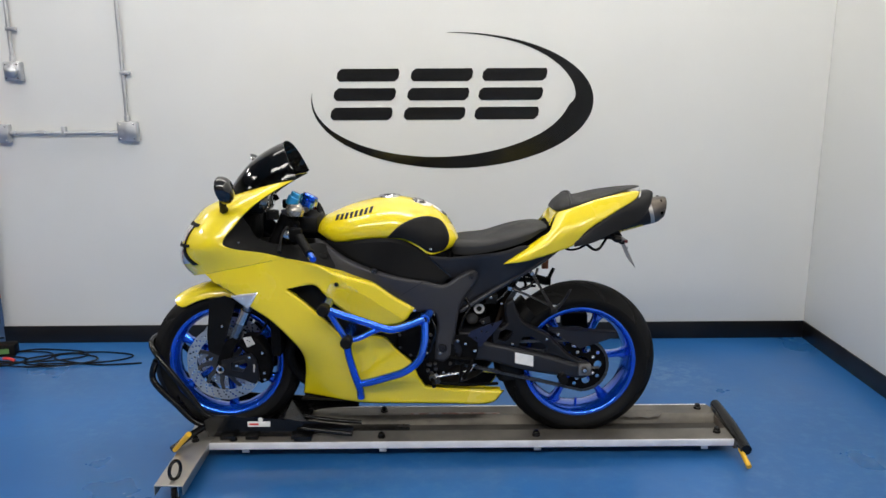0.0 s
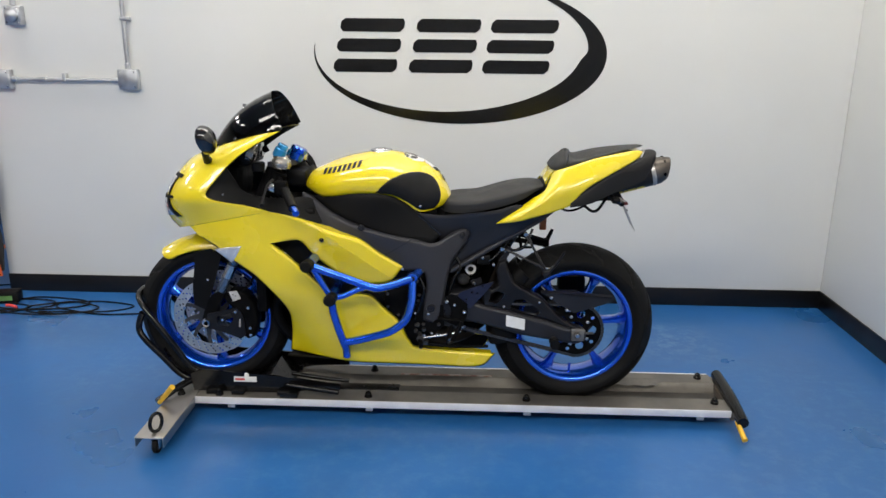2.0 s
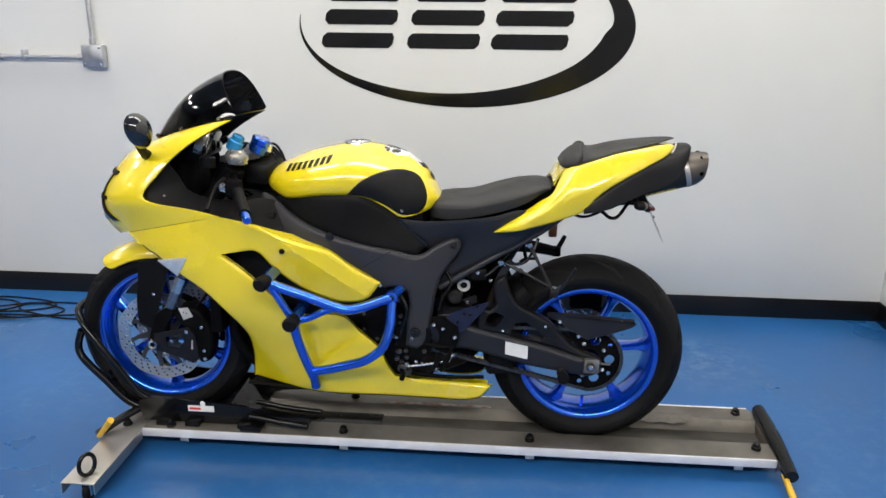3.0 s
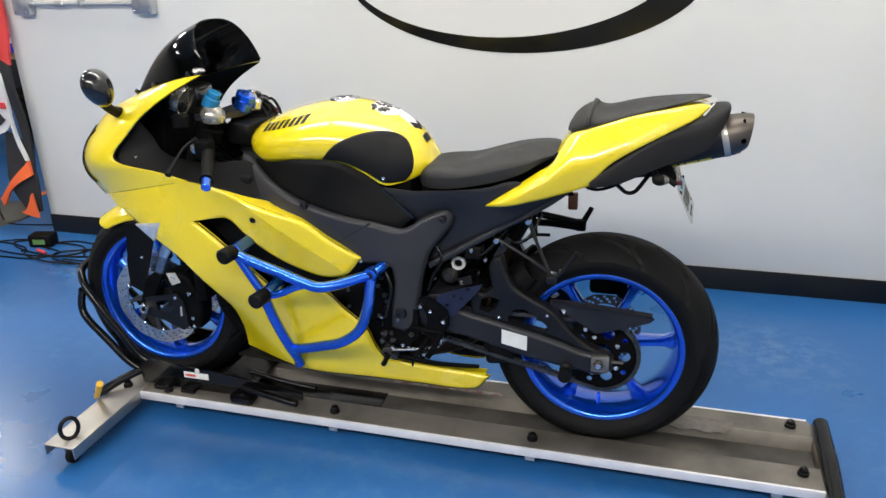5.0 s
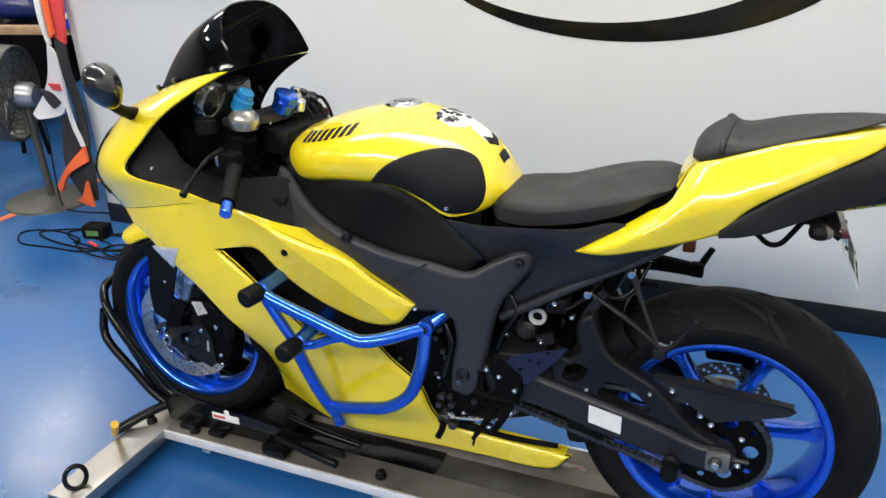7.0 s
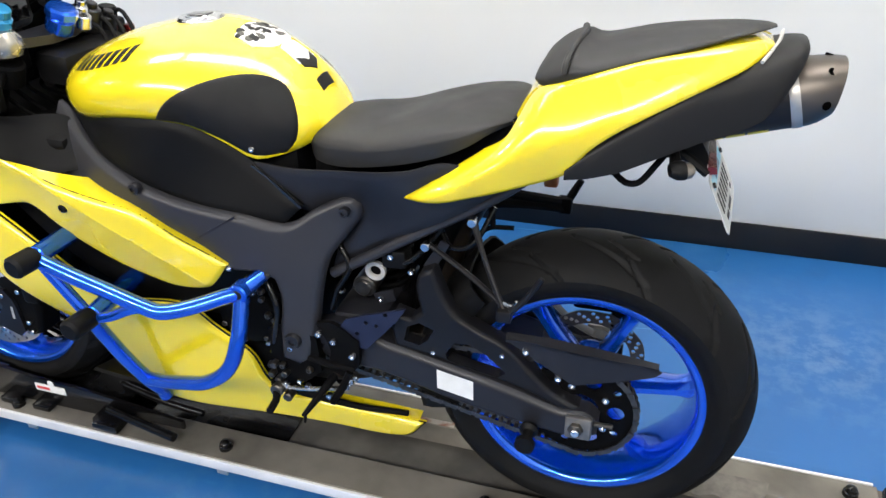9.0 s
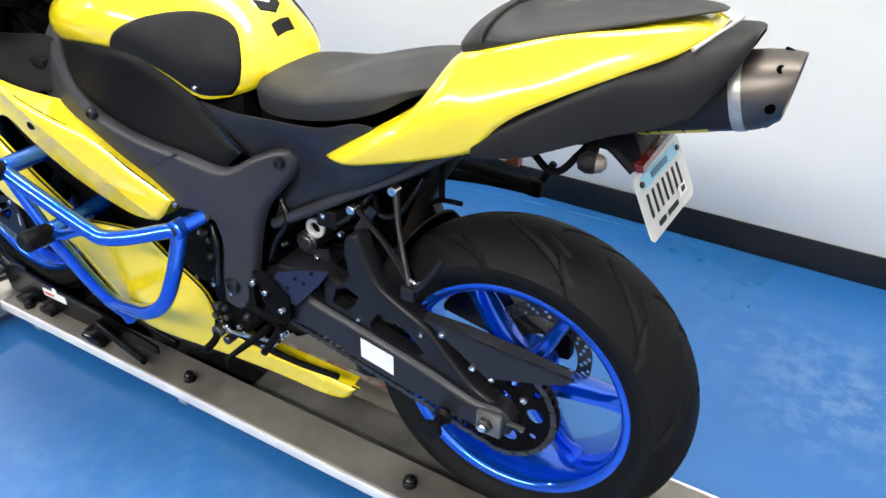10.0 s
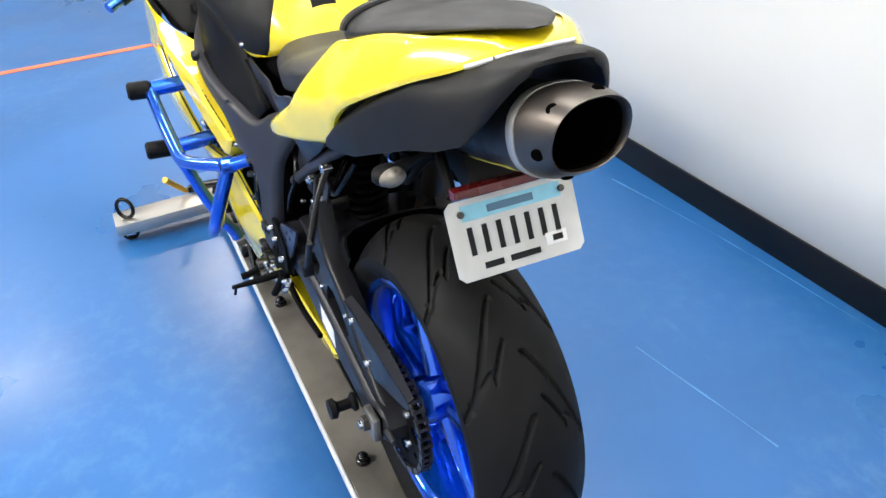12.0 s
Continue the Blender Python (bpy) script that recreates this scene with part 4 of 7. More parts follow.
def fender_geo(a0, a1, r, half, depth, n=22):
    secs = []
    for i in range(n + 1):
        t = i / n
        a = a0 + (a1 - a0) * t
        taper = min(1, 0.35 + 2.2 * math.sin(math.pi * min(1, max(0, 0.04 + 0.92 * t))))
        row = []
        for k in range(-8, 9):
            q = k / 8 * math.pi / 2
            rr = r - depth * taper * (1 - math.cos(q)) ** 0.9
            yy = half * math.sin(q) * (0.55 + 0.45 * taper)
            row.append((FX + rr * math.cos(a), yy, FZ + rr * math.sin(a)))
        for k in range(8, -9, -1):
            q = k / 8 * math.pi / 2
            rr = r - 0.004 - depth * taper * (1 - math.cos(q)) ** 0.9
            yy = (half - 0.004) * math.sin(q) * (0.55 + 0.45 * taper)
            row.append((FX + rr * math.cos(a), yy, FZ + rr * math.sin(a)))
        secs.append(row)
    return loft(secs)


part("front_fender", fender_geo(radians(126), radians(66), 0.328, 0.078, 0.052), M_YELLOW, bike, "glossy yellow front fender")

# nose cowl: rows from the nose's middle to the trailing edge
COWL_N = [(-0.805, 0.727), (-0.841, 0.762), (-0.852, 0.803), (-0.846, 0.848), (-0.825, 0.903), (-0.794, 0.948), (-0.758, 0.986), (-0.720, 1.006), (-0.670, 1.022)]
COWL_T = [(-0.417, 0.256, 0.826), (-0.505, 0.259, 0.846), (-0.600, 0.263, 0.861), (-0.638, 0.262, 0.876), (-0.634, 0.257, 0.900), (-0.603, 0.245, 0.937), (-0.560, 0.228, 0.988), (-0.500, 0.205, 1.037), (-0.391, 0.172, 1.105)]


def cowl_at(N, T, s, off=0.0, full=0.62):
    a = abs(s) * math.pi / 2
    k = 1 - math.cos(a)
    return Vector((N.x - off + (T.x - N.x) * k, math.copysign((T.y + off) * math.sin(a) ** full, s), N.z + (T.z - N.z) * k ** 0.8))


def cowl_grid(off=0.0, n=22, v0=0, v1=8, s0=-1.0, s1=1.0):
    rows_n = spline([(x, 0, z) for x, z in COWL_N], 4)[int(v0 * 4):int(v1 * 4) + 1]
    rows_t = spline(COWL_T, 4)[int(v0 * 4):int(v1 * 4) + 1]
    return [[cowl_at(N, T, s0 + (s1 - s0) * i / n, off, 0.62 + 0.26 * min(1.0, (v0 * 4 + j) / 9)) for i in range(n + 1)] for j, (N, T) in enumerate(zip(rows_n, rows_t))]


# body panels
# the lower edge of the nose cowl is also the upper edge of the side fairing
SEAM = [cowl_at(Vector((COWL_N[0][0], 0, COWL_N[0][1])), Vector(COWL_T[0]), s) for s in (0.42, 0.5, 0.58, 0.66, 0.74, 0.82, 0.91, 1.0)]
body_w = surface_of([(p.x, p.z, p.y) for p in SEAM] + [(-.7, .72, .200), (-.62, .684, .226), (-.556, .669, .243), (-.41, .72, .25), (-.3, .78, .25), (-.235, .727, .24), (-.1, .70, .222), (.036, .617, .193), (-.6, .6, .20), (-.45, .5, .225), (-.385, .46, .205), (-.385, .40, .160), (-.392, .32, .105), (-.40, .22, .062), (-.30, .32, .150), (-.30, .22, .105), (-.2, .5, .21), (-.1, .4, .19), (-.16, .25, .165), (0, .45, .175), (.05, .3, .15), (.1, .2, .125), (.4, .25, .12)])
SIDE = [(p.x, p.z - 0.0015) for p in SEAM] + [(-0.347, 0.816), (-0.300, 0.806), (-0.237, 0.782), (-0.171, 0.757), (-0.101, 0.732), (-0.030, 0.676), (0.050, 0.622), (0.005, 0.568), (-0.063, 0.553), (-0.120, 0.568), (-0.180, 0.596), (-0.240, 0.640), (-0.284, 0.690), (-0.306, 0.718), (-0.330, 0.727), (-0.418, 0.710), (-0.353, 0.661), (-0.291, 0.599), (-0.212, 0.509), (-0.132, 0.516), (-0.066, 0.500), (-0.020, 0.448), (0.038, 0.385), (0.064, 0.325), (0.088, 0.284), (0.191, 0.266), (0.303, 0.258), (0.400, 0.250), (0.350, 0.196), (0.192, 0.196), (-0.031, 0.213), (-0.227, 0.225), (-0.401, 0.23), (-0.377, 0.376), (-0.379, 0.436), (-0.413, 0.506), (-0.481, 0.581), (-0.561, 0.635), (-0.62, 0.684), (-0.671, 0.712)]
strip_low = curve_of([(-0.43, 0.700), (-0.415, 0.702), (-0.32, 0.708), (-0.255, 0.640), (-0.191, 0.585), (-0.120, 0.553), (-0.063, 0.540), (0.0, 0.555), (0.04, 0.59)])


def both(name, geo, material, label="", parent=None, smooth=38):
    a = part(name, geo, material, parent or bike, label, smooth)
    part(name, mirrored(geo), material, parent or bike, label, smooth)
    return a


def ramp01(v):
    v = min(1.0, max(0.0, v))
    return v * v * (3 - 2 * v)


def in_strip(x, z):
    return x > -0.43 and z > strip_low(x)


def side_width(x, z):
    """The side fairing: a creased upper strip, and a panel that sinks a little behind the crash bars."""
    w = body_w(x, z)
    if in_strip(x, z):
        d = ((x + 0.227) * 0.77 + (z - 0.760)) / 1.262
        return w + ramp01((x + 0.38) / 0.16) * (0.012 - (0.16 * d if d > 0 else -0.30 * d))
    return w - 0.010 * ramp01((x + 0.16) / 0.10) * ramp01((z - 0.30) / 0.08)


def side_roll(x, z):
    return 0.011 if not in_strip(x, z) and z < 0.72 else 0.007 * ramp01((x + 0.40) / 0.10)


CREASE = [(-0.245 + 0.245 * i / 44, 0.774 - 0.1887 * i / 44) for i in range(45)]
both("side_fairing", shell(SIDE, side_width, gauge=lambda x, z: 0.004 + 0.080 * (ramp01((x + 0.34) / 0.2) if in_strip(x, z) else 0), roll=side_roll, reach=0.012, grid=0.010, step=0.007, extra=CREASE), M_YELLOW, "glossy yellow side fairing with a creased strip", smooth=24)
both("fairing_liner", shell(SIDE, lambda x, z: side_width(x, z) - 0.0075, gauge=0.003, roll=0.0, grid=0.022, step=0.012), M_BLACK, "black inner skin of the fairing")
both("vent_liner", shell([(-0.43, 0.72), (-0.30, 0.74), (-0.03, 0.60), (0.06, 0.60), (0.09, 0.36), (0.07, 0.28), (-0.02, 0.45), (-0.20, 0.49)], lambda x, z: body_w(x, z) - 0.060, roll=0.0, grid=0.04), M_BLACK, "black vent liner")
for s in (-1, 1):
    w = side_width(-0.2345, 0.733) + 0.001
    screw = lathe([(0.0001, -0.001), (0.0047, -0.001), (0.0051, -0.003), (0.0085, -0.002), (0.0085, 0.004)], (-0.2345, -w, 0.733), 12)
    part("fairing_screw", screw if s < 0 else mirrored(screw), M_BLACK, bike)


def sheet(G, H):
    n, m = len(G), len(G[0])
    P = [p for r in G for p in r]
    Q = [p for r in H for p in r]
    F = [(i * m + k, i * m + k + 1, (i + 1) * m + k + 1, (i + 1) * m + k) for i in range(n - 1) for k in range(m - 1)]
    return thick(P, F, [tuple(p) for p in P], [tuple(p) for p in Q])


cowl = part("nose_cowl", sheet(cowl_grid(0.0, 44), cowl_grid(-0.004, 44)), M_YELLOW, bike, "glossy yellow nose cowl", 50)
part("cowl_liner", sheet(cowl_grid(-0.0055, 30), cowl_grid(-0.008, 30)), M_BLACK, cowl, "black inner skin of the cowl", 50)
for s in (-1, 1):
    for v0, v1, s0, s1 in ((1.25, 3.0, 0.06, 0.44), (3.5, 4.75, 0.12, 0.45)):
        part("headlight", sheet(cowl_grid(0.003, 10, v0, v1, s * s0, s * s1), cowl_grid(0.0005, 10, v0, v1, s * s0, s * s1)), M_HEADLIGHT, cowl, "clear slanted headlight")
    for v0, v1, s0, s1 in ((1.0, 3.25, 0.44, 0.50), (3.0, 3.25, 0.16, 0.56), (3.25, 4.75, 0.45, 0.475), (4.75, 5.0, 0.30, 0.54)):
        part("headlight_trim", sheet(cowl_grid(0.004, 6, v0, v1, s * s0, s * s1), cowl_grid(0.0008, 6, v0, v1, s * s0, s * s1)), M_BLACK, cowl, "black headlight surround")
cock_w = surface_of([(-.64, .875, .246), (-.6, .94, .222), (-.52, 1.02, .180), (-.44, .815, .236), (-.33, .79, .205), (-.24, .80, .165), (-.28, .86, .13), (-.36, .865, .16), (-.45, .90, .16), (-.60, .855, .246), (-.55, .92, .19)])
both("cockpit_cover", shell([(-0.648, 0.872), (-0.645, 0.900), (-0.610, 0.940), (-0.578, 0.978), (-0.556, 0.935), (-0.530, 0.893), (-0.470, 0.868), (-0.380, 0.862), (-0.295, 0.866), (-0.245, 0.835), (-0.225, 0.785), (-0.317, 0.772), (-0.420, 0.806), (-0.505, 0.826), (-0.600, 0.842)], cock_w, roll=0.004), M_BLACK, "black inner fairing cover")
bolt("cover_screw", (-0.585, -cock_w(-0.585, 0.879) - 0.001, 0.879), 0.005, bike, M_STEEL, 0.003)
part("cowl_stay", join(*[tube([(-0.70, s * 0.05, 0.86), (-0.60, s * 0.09, 0.95), (-0.50, s * 0.11, 1.01)], 0.012, 8) for s in (-1, 1)], rbox((-0.66, -0.11, 0.84), (-0.56, 0.11, 0.97), 0.02)), M_DARK, bike)
both("side_signal", shell([(-0.628, 0.676), (-0.587, 0.687), (-0.520, 0.698), (-0.545, 0.655), (-0.566, 0.628), (-0.590, 0.646)], lambda x, z: body_w(x, z) + 0.005, gauge=0.012, roll=0.004, reach=0.010, grid=0.012, corner=30), M_HEADLIGHT, "clear wedge turn signal")

both("fairing_ledge", loft([[(x, y, z) for y, z in ((-w, zz), (-w + 0.030, zz + 0.004), (-w + 0.030, zz), (-w, zz - 0.004))] for x, zz, w in ((0.110, 0.272, 0.128), (0.191, 0.267, 0.124), (0.303, 0.259, 0.119), (0.385, 0.251, 0.114))]), M_YELLOW, "yellow ledge inside the fairing's tail")


# windscreen
def screen_grid(off):
    G = []
    for j in range(15):
        v = j / 14
        row = []
        for i in range(-16, 17):
            u = i / 16
            a = abs(u) * math.pi / 2
            k = 1 - math.cos(a)
            b = Vector((-0.672 + 0.281 * k, math.copysign(0.168 * math.sin(a) ** 0.72, u), 1.024 + 0.083 * k ** 0.9))
            t = Vector((-0.440 + 0.062 * abs(u) ** 2.2, 0.156 * math.copysign(math.sin(a) ** 0.9, u), 1.238 - 0.120 * abs(u) ** 2.4))
            p = b.lerp(t, v)
            bulge = math.sin(math.pi * v) * (1 - abs(u) ** 2) * 0.030
            row.append(p + Vector((-0.55 * bulge - off * 0.6, math.copysign(off * 0.5, u) if i else 0, 0.85 * bulge + off * 0.7)))
        G.append(row)
    return G


scr = part("windscreen", sheet(screen_grid(0.0015), screen_grid(-0.0015)), M_SMOKE, bike, "dark smoked double-bubble windscreen", 60)
for s in (-1, 1):
    for k in (0.30, 0.62, 0.93):
        a = k * math.pi / 2
        q = 1 - math.cos(a)
        p = Vector((-0.672 + 0.281 * q, s * 0.171 * math.sin(a) ** 0.72, 1.028 + 0.083 * q ** 0.9))
        part("screen_bolt", disc_bar(p + Vector((0, 0, -0.002)), p + Vector((-0.003, s * 0.007, 0.006)), 0.006, 10), M_GLOSS, scr)

# mirrors
for s in (-1, 1):
    m = pose(-0.628 - s * 0.012, s * 0.300, 1.099 + s * 0.021, s * 20, 6, 180 + s * 20) @ Matrix.Diagonal((0.95, 0.84, 0.86, 1))
    secs = []
    for j in range(8):
        t = j / 7
        sc = math.sqrt(max(0.0, 1 - (t * 0.99) ** 2.2))
        ring = []
        for k in range(24):
            a = 2 * math.pi * k / 24
            w = 0.048 * (1 + 0.20 * math.sin(a))
            ring.append((-0.046 * t, -s * 0.006 * t + w * math.cos(a) * (0.12 + 0.88 * sc), 0.061 * math.sin(a) * (0.12 + 0.88 * sc)))
        secs.append(ring)
    mir = part("mirror", moved(loft(secs), m), M_GLOSS, bike, "glossy black mirror housing")
    glass = [[(0.0015 + d, 0.0445 * (1 + 0.20 * math.sin(2 * math.pi * k / 24)) * math.cos(2 * math.pi * k / 24) * q, 0.0565 * math.sin(2 * math.pi * k / 24) * q) for k in range(24)] for d, q in ((-0.001, 1.0), (0.0005, 1.0), (0.001, 0.97))]
    part("mirror_glass", moved(loft(glass), m), M_MIRROR, mir, "mirror glass")
    part("mirror_stem", tube([(-0.622, s * 0.280, 1.055 + s * 0.02), (-0.632, s * 0.235, 1.020 + s * 0.01), (-0.645, s * 0.168, 0.985)], [0.012, 0.013, 0.020], 10), M_BLACK, mir)

# bars, levers, yokes, dials
for s in (-1, 1):
    a, b = Vector((-0.405, s * 0.135, 0.930)), Vector((-0.309, s * 0.330, 0.853))
    bar = part("handlebar", tube([a, b], 0.011, 12, 1), M_DARK, bike)
    part("grip", tube([a.lerp(b, 0.40), a.lerp(b, 0.44), a.lerp(b, 0.7), a.lerp(b, 0.93)], [0.019, 0.0165, 0.0165, 0.0175], 16), M_BLACK, bar, "black rubber grip")
    part("bar_end", disc_bar(a.lerp(b, 0.935), a.lerp(b, 1.09), 0.0128, 16), M_BLUE, bar, "blue anodised bar end")
    part("clamp", disc_bar((-0.425, s * 0.108, 0.905), (-0.410, s * 0.108, 0.95), 0.033), M_DARK, bar)
    part("switch_pod", rbox((-0.405, s * 0.20 - 0.022, 0.880), (-0.360, s * 0.20 + 0.022, 0.932), 0.008), M_DARK, bar)
    part("lever", tube([(-0.415, s * 0.185, 0.930), (-0.424, s * 0.230, 0.915), (-0.424, s * 0.280, 0.890), (-0.421, s * 0.328, 0.861)], [0.006, 0.0055, 0.0045, 0.0085], 8), M_BLACK, bar, "black hand lever")
    part("perch", rbox((-0.430, s * 0.185 - 0.016, 0.888), (-0.395, s * 0.185 + 0.016, 0.918), 0.006), M_STEEL, bar)
    part("fork_cap", join(disc_bar((-0.412, s * 0.108, 1.004 - (s + 1) * 0.016), (-0.396, s * 0.108, 1.036 - (s + 1) * 0.016), 0.023), disc_bar((-0.396, s * 0.108, 1.034 - (s + 1) * 0.016), (-0.388, s * 0.108, 1.052 - (s + 1) * 0.016), 0.019, 12)), M_CYAN, bike, "light blue fork cap")
    part("reservoir", disc_bar((-0.470, s * 0.165, 0.955), (-0.470, s * 0.165, 0.990), 0.024), M_BLACK, bike)
part("top_yoke", loft([[(x, y, 0.982 + dz) for x, y in ((-0.444, -0.136), (-0.398, -0.138), (-0.385, -0.085), (-0.362, -0.035), (-0.362, 0.035), (-0.385, 0.085), (-0.398, 0.138), (-0.444, 0.136), (-0.425, 0.06), (-0.425, -0.06))] for dz in (-0.012, -0.009, 0.003, 0.006)]), M_ARM, bike, "dark top fork yoke")
part("reservoir_cup", lathe([(0.0001, 0.030), (0.022, 0.028), (0.034, 0.014), (0.036, 0.0), (0.030, -0.016), (0.0001, -0.022)], (-0.396, -0.118, 0.982), 24, axis="z"), M_LENS, bike, "rounded silver fluid cup")
part("stem_nut", join(disc_bar((-0.372, 0, 0.985), (-0.358, 0, 1.016), 0.026), disc_bar((-0.358, 0, 1.014), (-0.350, 0, 1.036), 0.030, 8)), M_BLUE, bike, "blue anodised stem nut")
part("ignition", disc_bar((-0.352, 0.045, 0.985), (-0.345, 0.045, 1.012), 0.016), M_STEEL, bike)
part("kill_switch", rbox((-0.368, 0.178, 0.940), (-0.350, 0.200, 0.962), 0.005), M_RED, bike, "dark red kill switch")
part("cockpit_floor", rbox((-0.60, -0.17, 0.800), (-0.27, 0.17, 0.835), 0.015), M_BLACK, bike)
gauge = part("instrument_pod", rbox((-0.575, -0.120, 0.965), (-0.508, 0.095, 1.050), 0.02), M_BLACK, bike, "black instrument pod")
part("dial", moved(lathe([(0.0001, 0.0), (0.036, 0.0), (0.037, 0.004), (0.041, 0.006), (0.043, 0.0), (0.043, -0.02)], (0, 0, 0), 32), pose(-0.500, -0.092, 1.016, 0, 0, -90) @ pose(0, 0, 0, -22, 0, 0)), M_LENS, gauge, "round silver-ringed dial")
part("display", rbox((-0.5085, -0.02, 0.985), (-0.5065, 0.075, 1.04), 0.0008), M_GLOSS, gauge)
for y, z, r in ((0.075, 1.000, 0.016), (0.105, 0.990, 0.020), (0.150, 0.965, 0.018)):
    part("switch_knob", join(disc_bar((-0.385, y, z - 0.03), (-0.375, y, z + 0.02), r, 14), disc_bar((-0.375, y, z + 0.018), (-0.370, y, z + 0.032), r * 0.6, 8)), M_ARM if y > 0.1 else M_STEEL, bike)
for k in range(5):
    part("cable", tube([(-0.43 + 0.01 * k, -0.12 + 0.045 * k, 0.93), (-0.47, -0.10 + 0.04 * k, 0.90 - 0.012 * k), (-0.43, -0.08 + 0.035 * k, 0.84), (-0.36, -0.06 + 0.03 * k, 0.80)], 0.0045, 7), M_DARK, bike)

part("ignition_cover", rbox((-0.400, -0.060, 0.890), (-0.318, 0.150, 0.958), 0.018), M_BLACK, bike, "black cover round the ignition")
part("brake_master", join(rbox((-0.425, 0.150, 0.925), (-0.375, 0.205, 0.972), 0.008), disc_bar((-0.398, 0.178, 0.970), (-0.395, 0.178, 0.998), 0.019, 16)), M_BLACK, bike, "black brake master cylinder")
for k in range(4):
    part("cable", tube([(-0.40, 0.06 + 0.035 * k, 0.955), (-0.372, 0.075 + 0.035 * k, 0.985 + 0.006 * (k % 2)), (-0.340, 0.080 + 0.03 * k, 0.972), (-0.318, 0.07 + 0.03 * k, 0.920)], 0.0048, 8), M_BLACK, bike)

# tank
tk_top = curve_of([(-0.328, 0.915), (-0.305, 0.951), (-0.265, 0.978), (-0.199, 1.01), (-0.133, 1.028), (-0.046, 1.043), (0.02, 1.038), (0.107, 1.012), (0.173, 0.965), (0.206, 0.915), (0.222, 0.880)])
tk_bot = curve_of([(-0.328, 0.895), (-0.29, 0.885), (-0.247, 0.876), (-0.146, 0.892), (-0.042, 0.896), (0.011, 0.888), (0.063, 0.858), (0.105, 0.825), (0.15, 0.828), (0.19, 0.842), (0.222, 0.865)])
tk_wid = curve_of([(-0.328, 0.035), (-0.31, 0.075), (-0.28, 0.118), (-0.23, 0.158), (-0.15, 0.186), (-0.05, 0.192), (0.03, 0.180), (0.10, 0.153), (0.16, 0.122), (0.20, 0.095), (0.222, 0.060)])


def tank_w(x, z):
    zt, zb, w = tk_top(x), tk_bot(x), tk_wid(x)
    zm = zb + (zt - zb) * 0.30
    if z > zm:
        k = min(1, (z - zm) / (zt - zm))
        return w * (1 - k ** 2.1) ** (1 / 1.7)
    k = (zm - z) / max(1e-6, zm - zb)
    return w * (1 - 0.10 * k * k)


secs = []
for i in range(45):
    x = -0.328 + 0.55 * (0.5 - 0.5 * math.cos(math.pi * i / 44))
    zt, zb = tk_top(x), tk_bot(x)
    half = []
    for j in range(19):
        k = 1 - (1 - j / 18) ** 1.8
        z = zb + (zt - zb) * k
        half.append((tank_w(x, z), z))
    secs.append([(x, -y, z) for y, z in half] + [(x, y, z) for y, z in half[-2::-1]])
tank = part("fuel_tank", loft(secs), M_YELLOW, bike, "glossy yellow fuel tank", 60)
PAD = [(-0.050, 0.900), (-0.005, 0.946), (0.050, 0.970), (0.108, 0.972), (0.158, 0.949), (0.184, 0.898), (0.180, 0.858), (0.160, 0.833), (0.112, 0.832), (0.066, 0.864), (0.010, 0.893)]
pad_geo = shell(PAD, lambda x, z: tank_w(x, z) + 0.0035, gauge=0.005, roll=0.003, reach=0.006, grid=0.014)
part("knee_pad", pad_geo, M_PAD, tank, "black rubber knee pad")
part("knee_pad", mirrored(pad_geo), M_PAD, tank, "black rubber knee pad")
bolt("pad_stud", (0.112, -tank_w(0.112, 0.848) - 0.004, 0.848), 0.006, tank, M_STEEL, 0.005)
# the maker's script becomes a slanted bar
for k in range(8):
    x0 = -0.247 + 0.0185 * k
    zz = 0.957 + 0.27 * (x0 + 0.247)
    hh = 0.020
    g = shell([(x0, zz), (x0 + 0.0115, zz + 0.003), (x0 + 0.0165, zz + hh + 0.003), (x0 + 0.005, zz + hh)], lambda x, z: tank_w(x, z) + 0.0022, gauge=0.004, roll=0.0, grid=0.008, step=0.007, corner=20)
    part("script_bar", g, M_INK, tank)
    part("script_bar", mirrored(g), M_INK, tank)


def top_patch(outline, lift, material, name, label=""):
    """A decal on the top of the tank, given in plan."""
    P, F = fill(rounded(outline, 0.008), (), 0.01)

    def z_at(x, y):
        lo, hi = tk_bot(x) + (tk_top(x) - tk_bot(x)) * 0.3, tk_top(x)
        for _ in range(26):
            mid = (lo + hi) / 2
            lo, hi = (mid, hi) if tank_w(x, mid) > abs(y) else (lo, mid)
        return lo
    part(name, thick(P, F, [(x, y, z_at(x, y) + lift) for x, y in P], [(x, y, z_at(x, y) - 0.001) for x, y in P]), material, tank, label)


top_patch([(0.052, -0.052), (0.046, 0.0), (0.052, 0.052), (0.088, 0.060), (0.118, 0.030), (0.120, 0.0), (0.118, -0.030), (0.088, -0.060)], 0.0012, M_WHITE, "tank_decal", "white decal with black and grey blotches")
deal = random.Random(11)
for k in range(26):
    x0, y0 = deal.uniform(0.052, 0.106), deal.uniform(-0.050, 0.046)
    if x0 > 0.09 and abs(y0) > 0.035:
        continue
    a, b = deal.uniform(0.004, 0.011), deal.uniform(0.004, 0.012)
    top_patch([(x0 + a * math.cos(2 * math.pi * q / 6) * deal.uniform(0.6, 1.0), y0 + b * math.sin(2 * math.pi * q / 6) * deal.uniform(0.6, 1.0)) for q in range(6)], 0.0017 + 0.00005 * k, (M_INK, M_INK, M_GREY)[deal.randrange(3)], "decal_blotch")
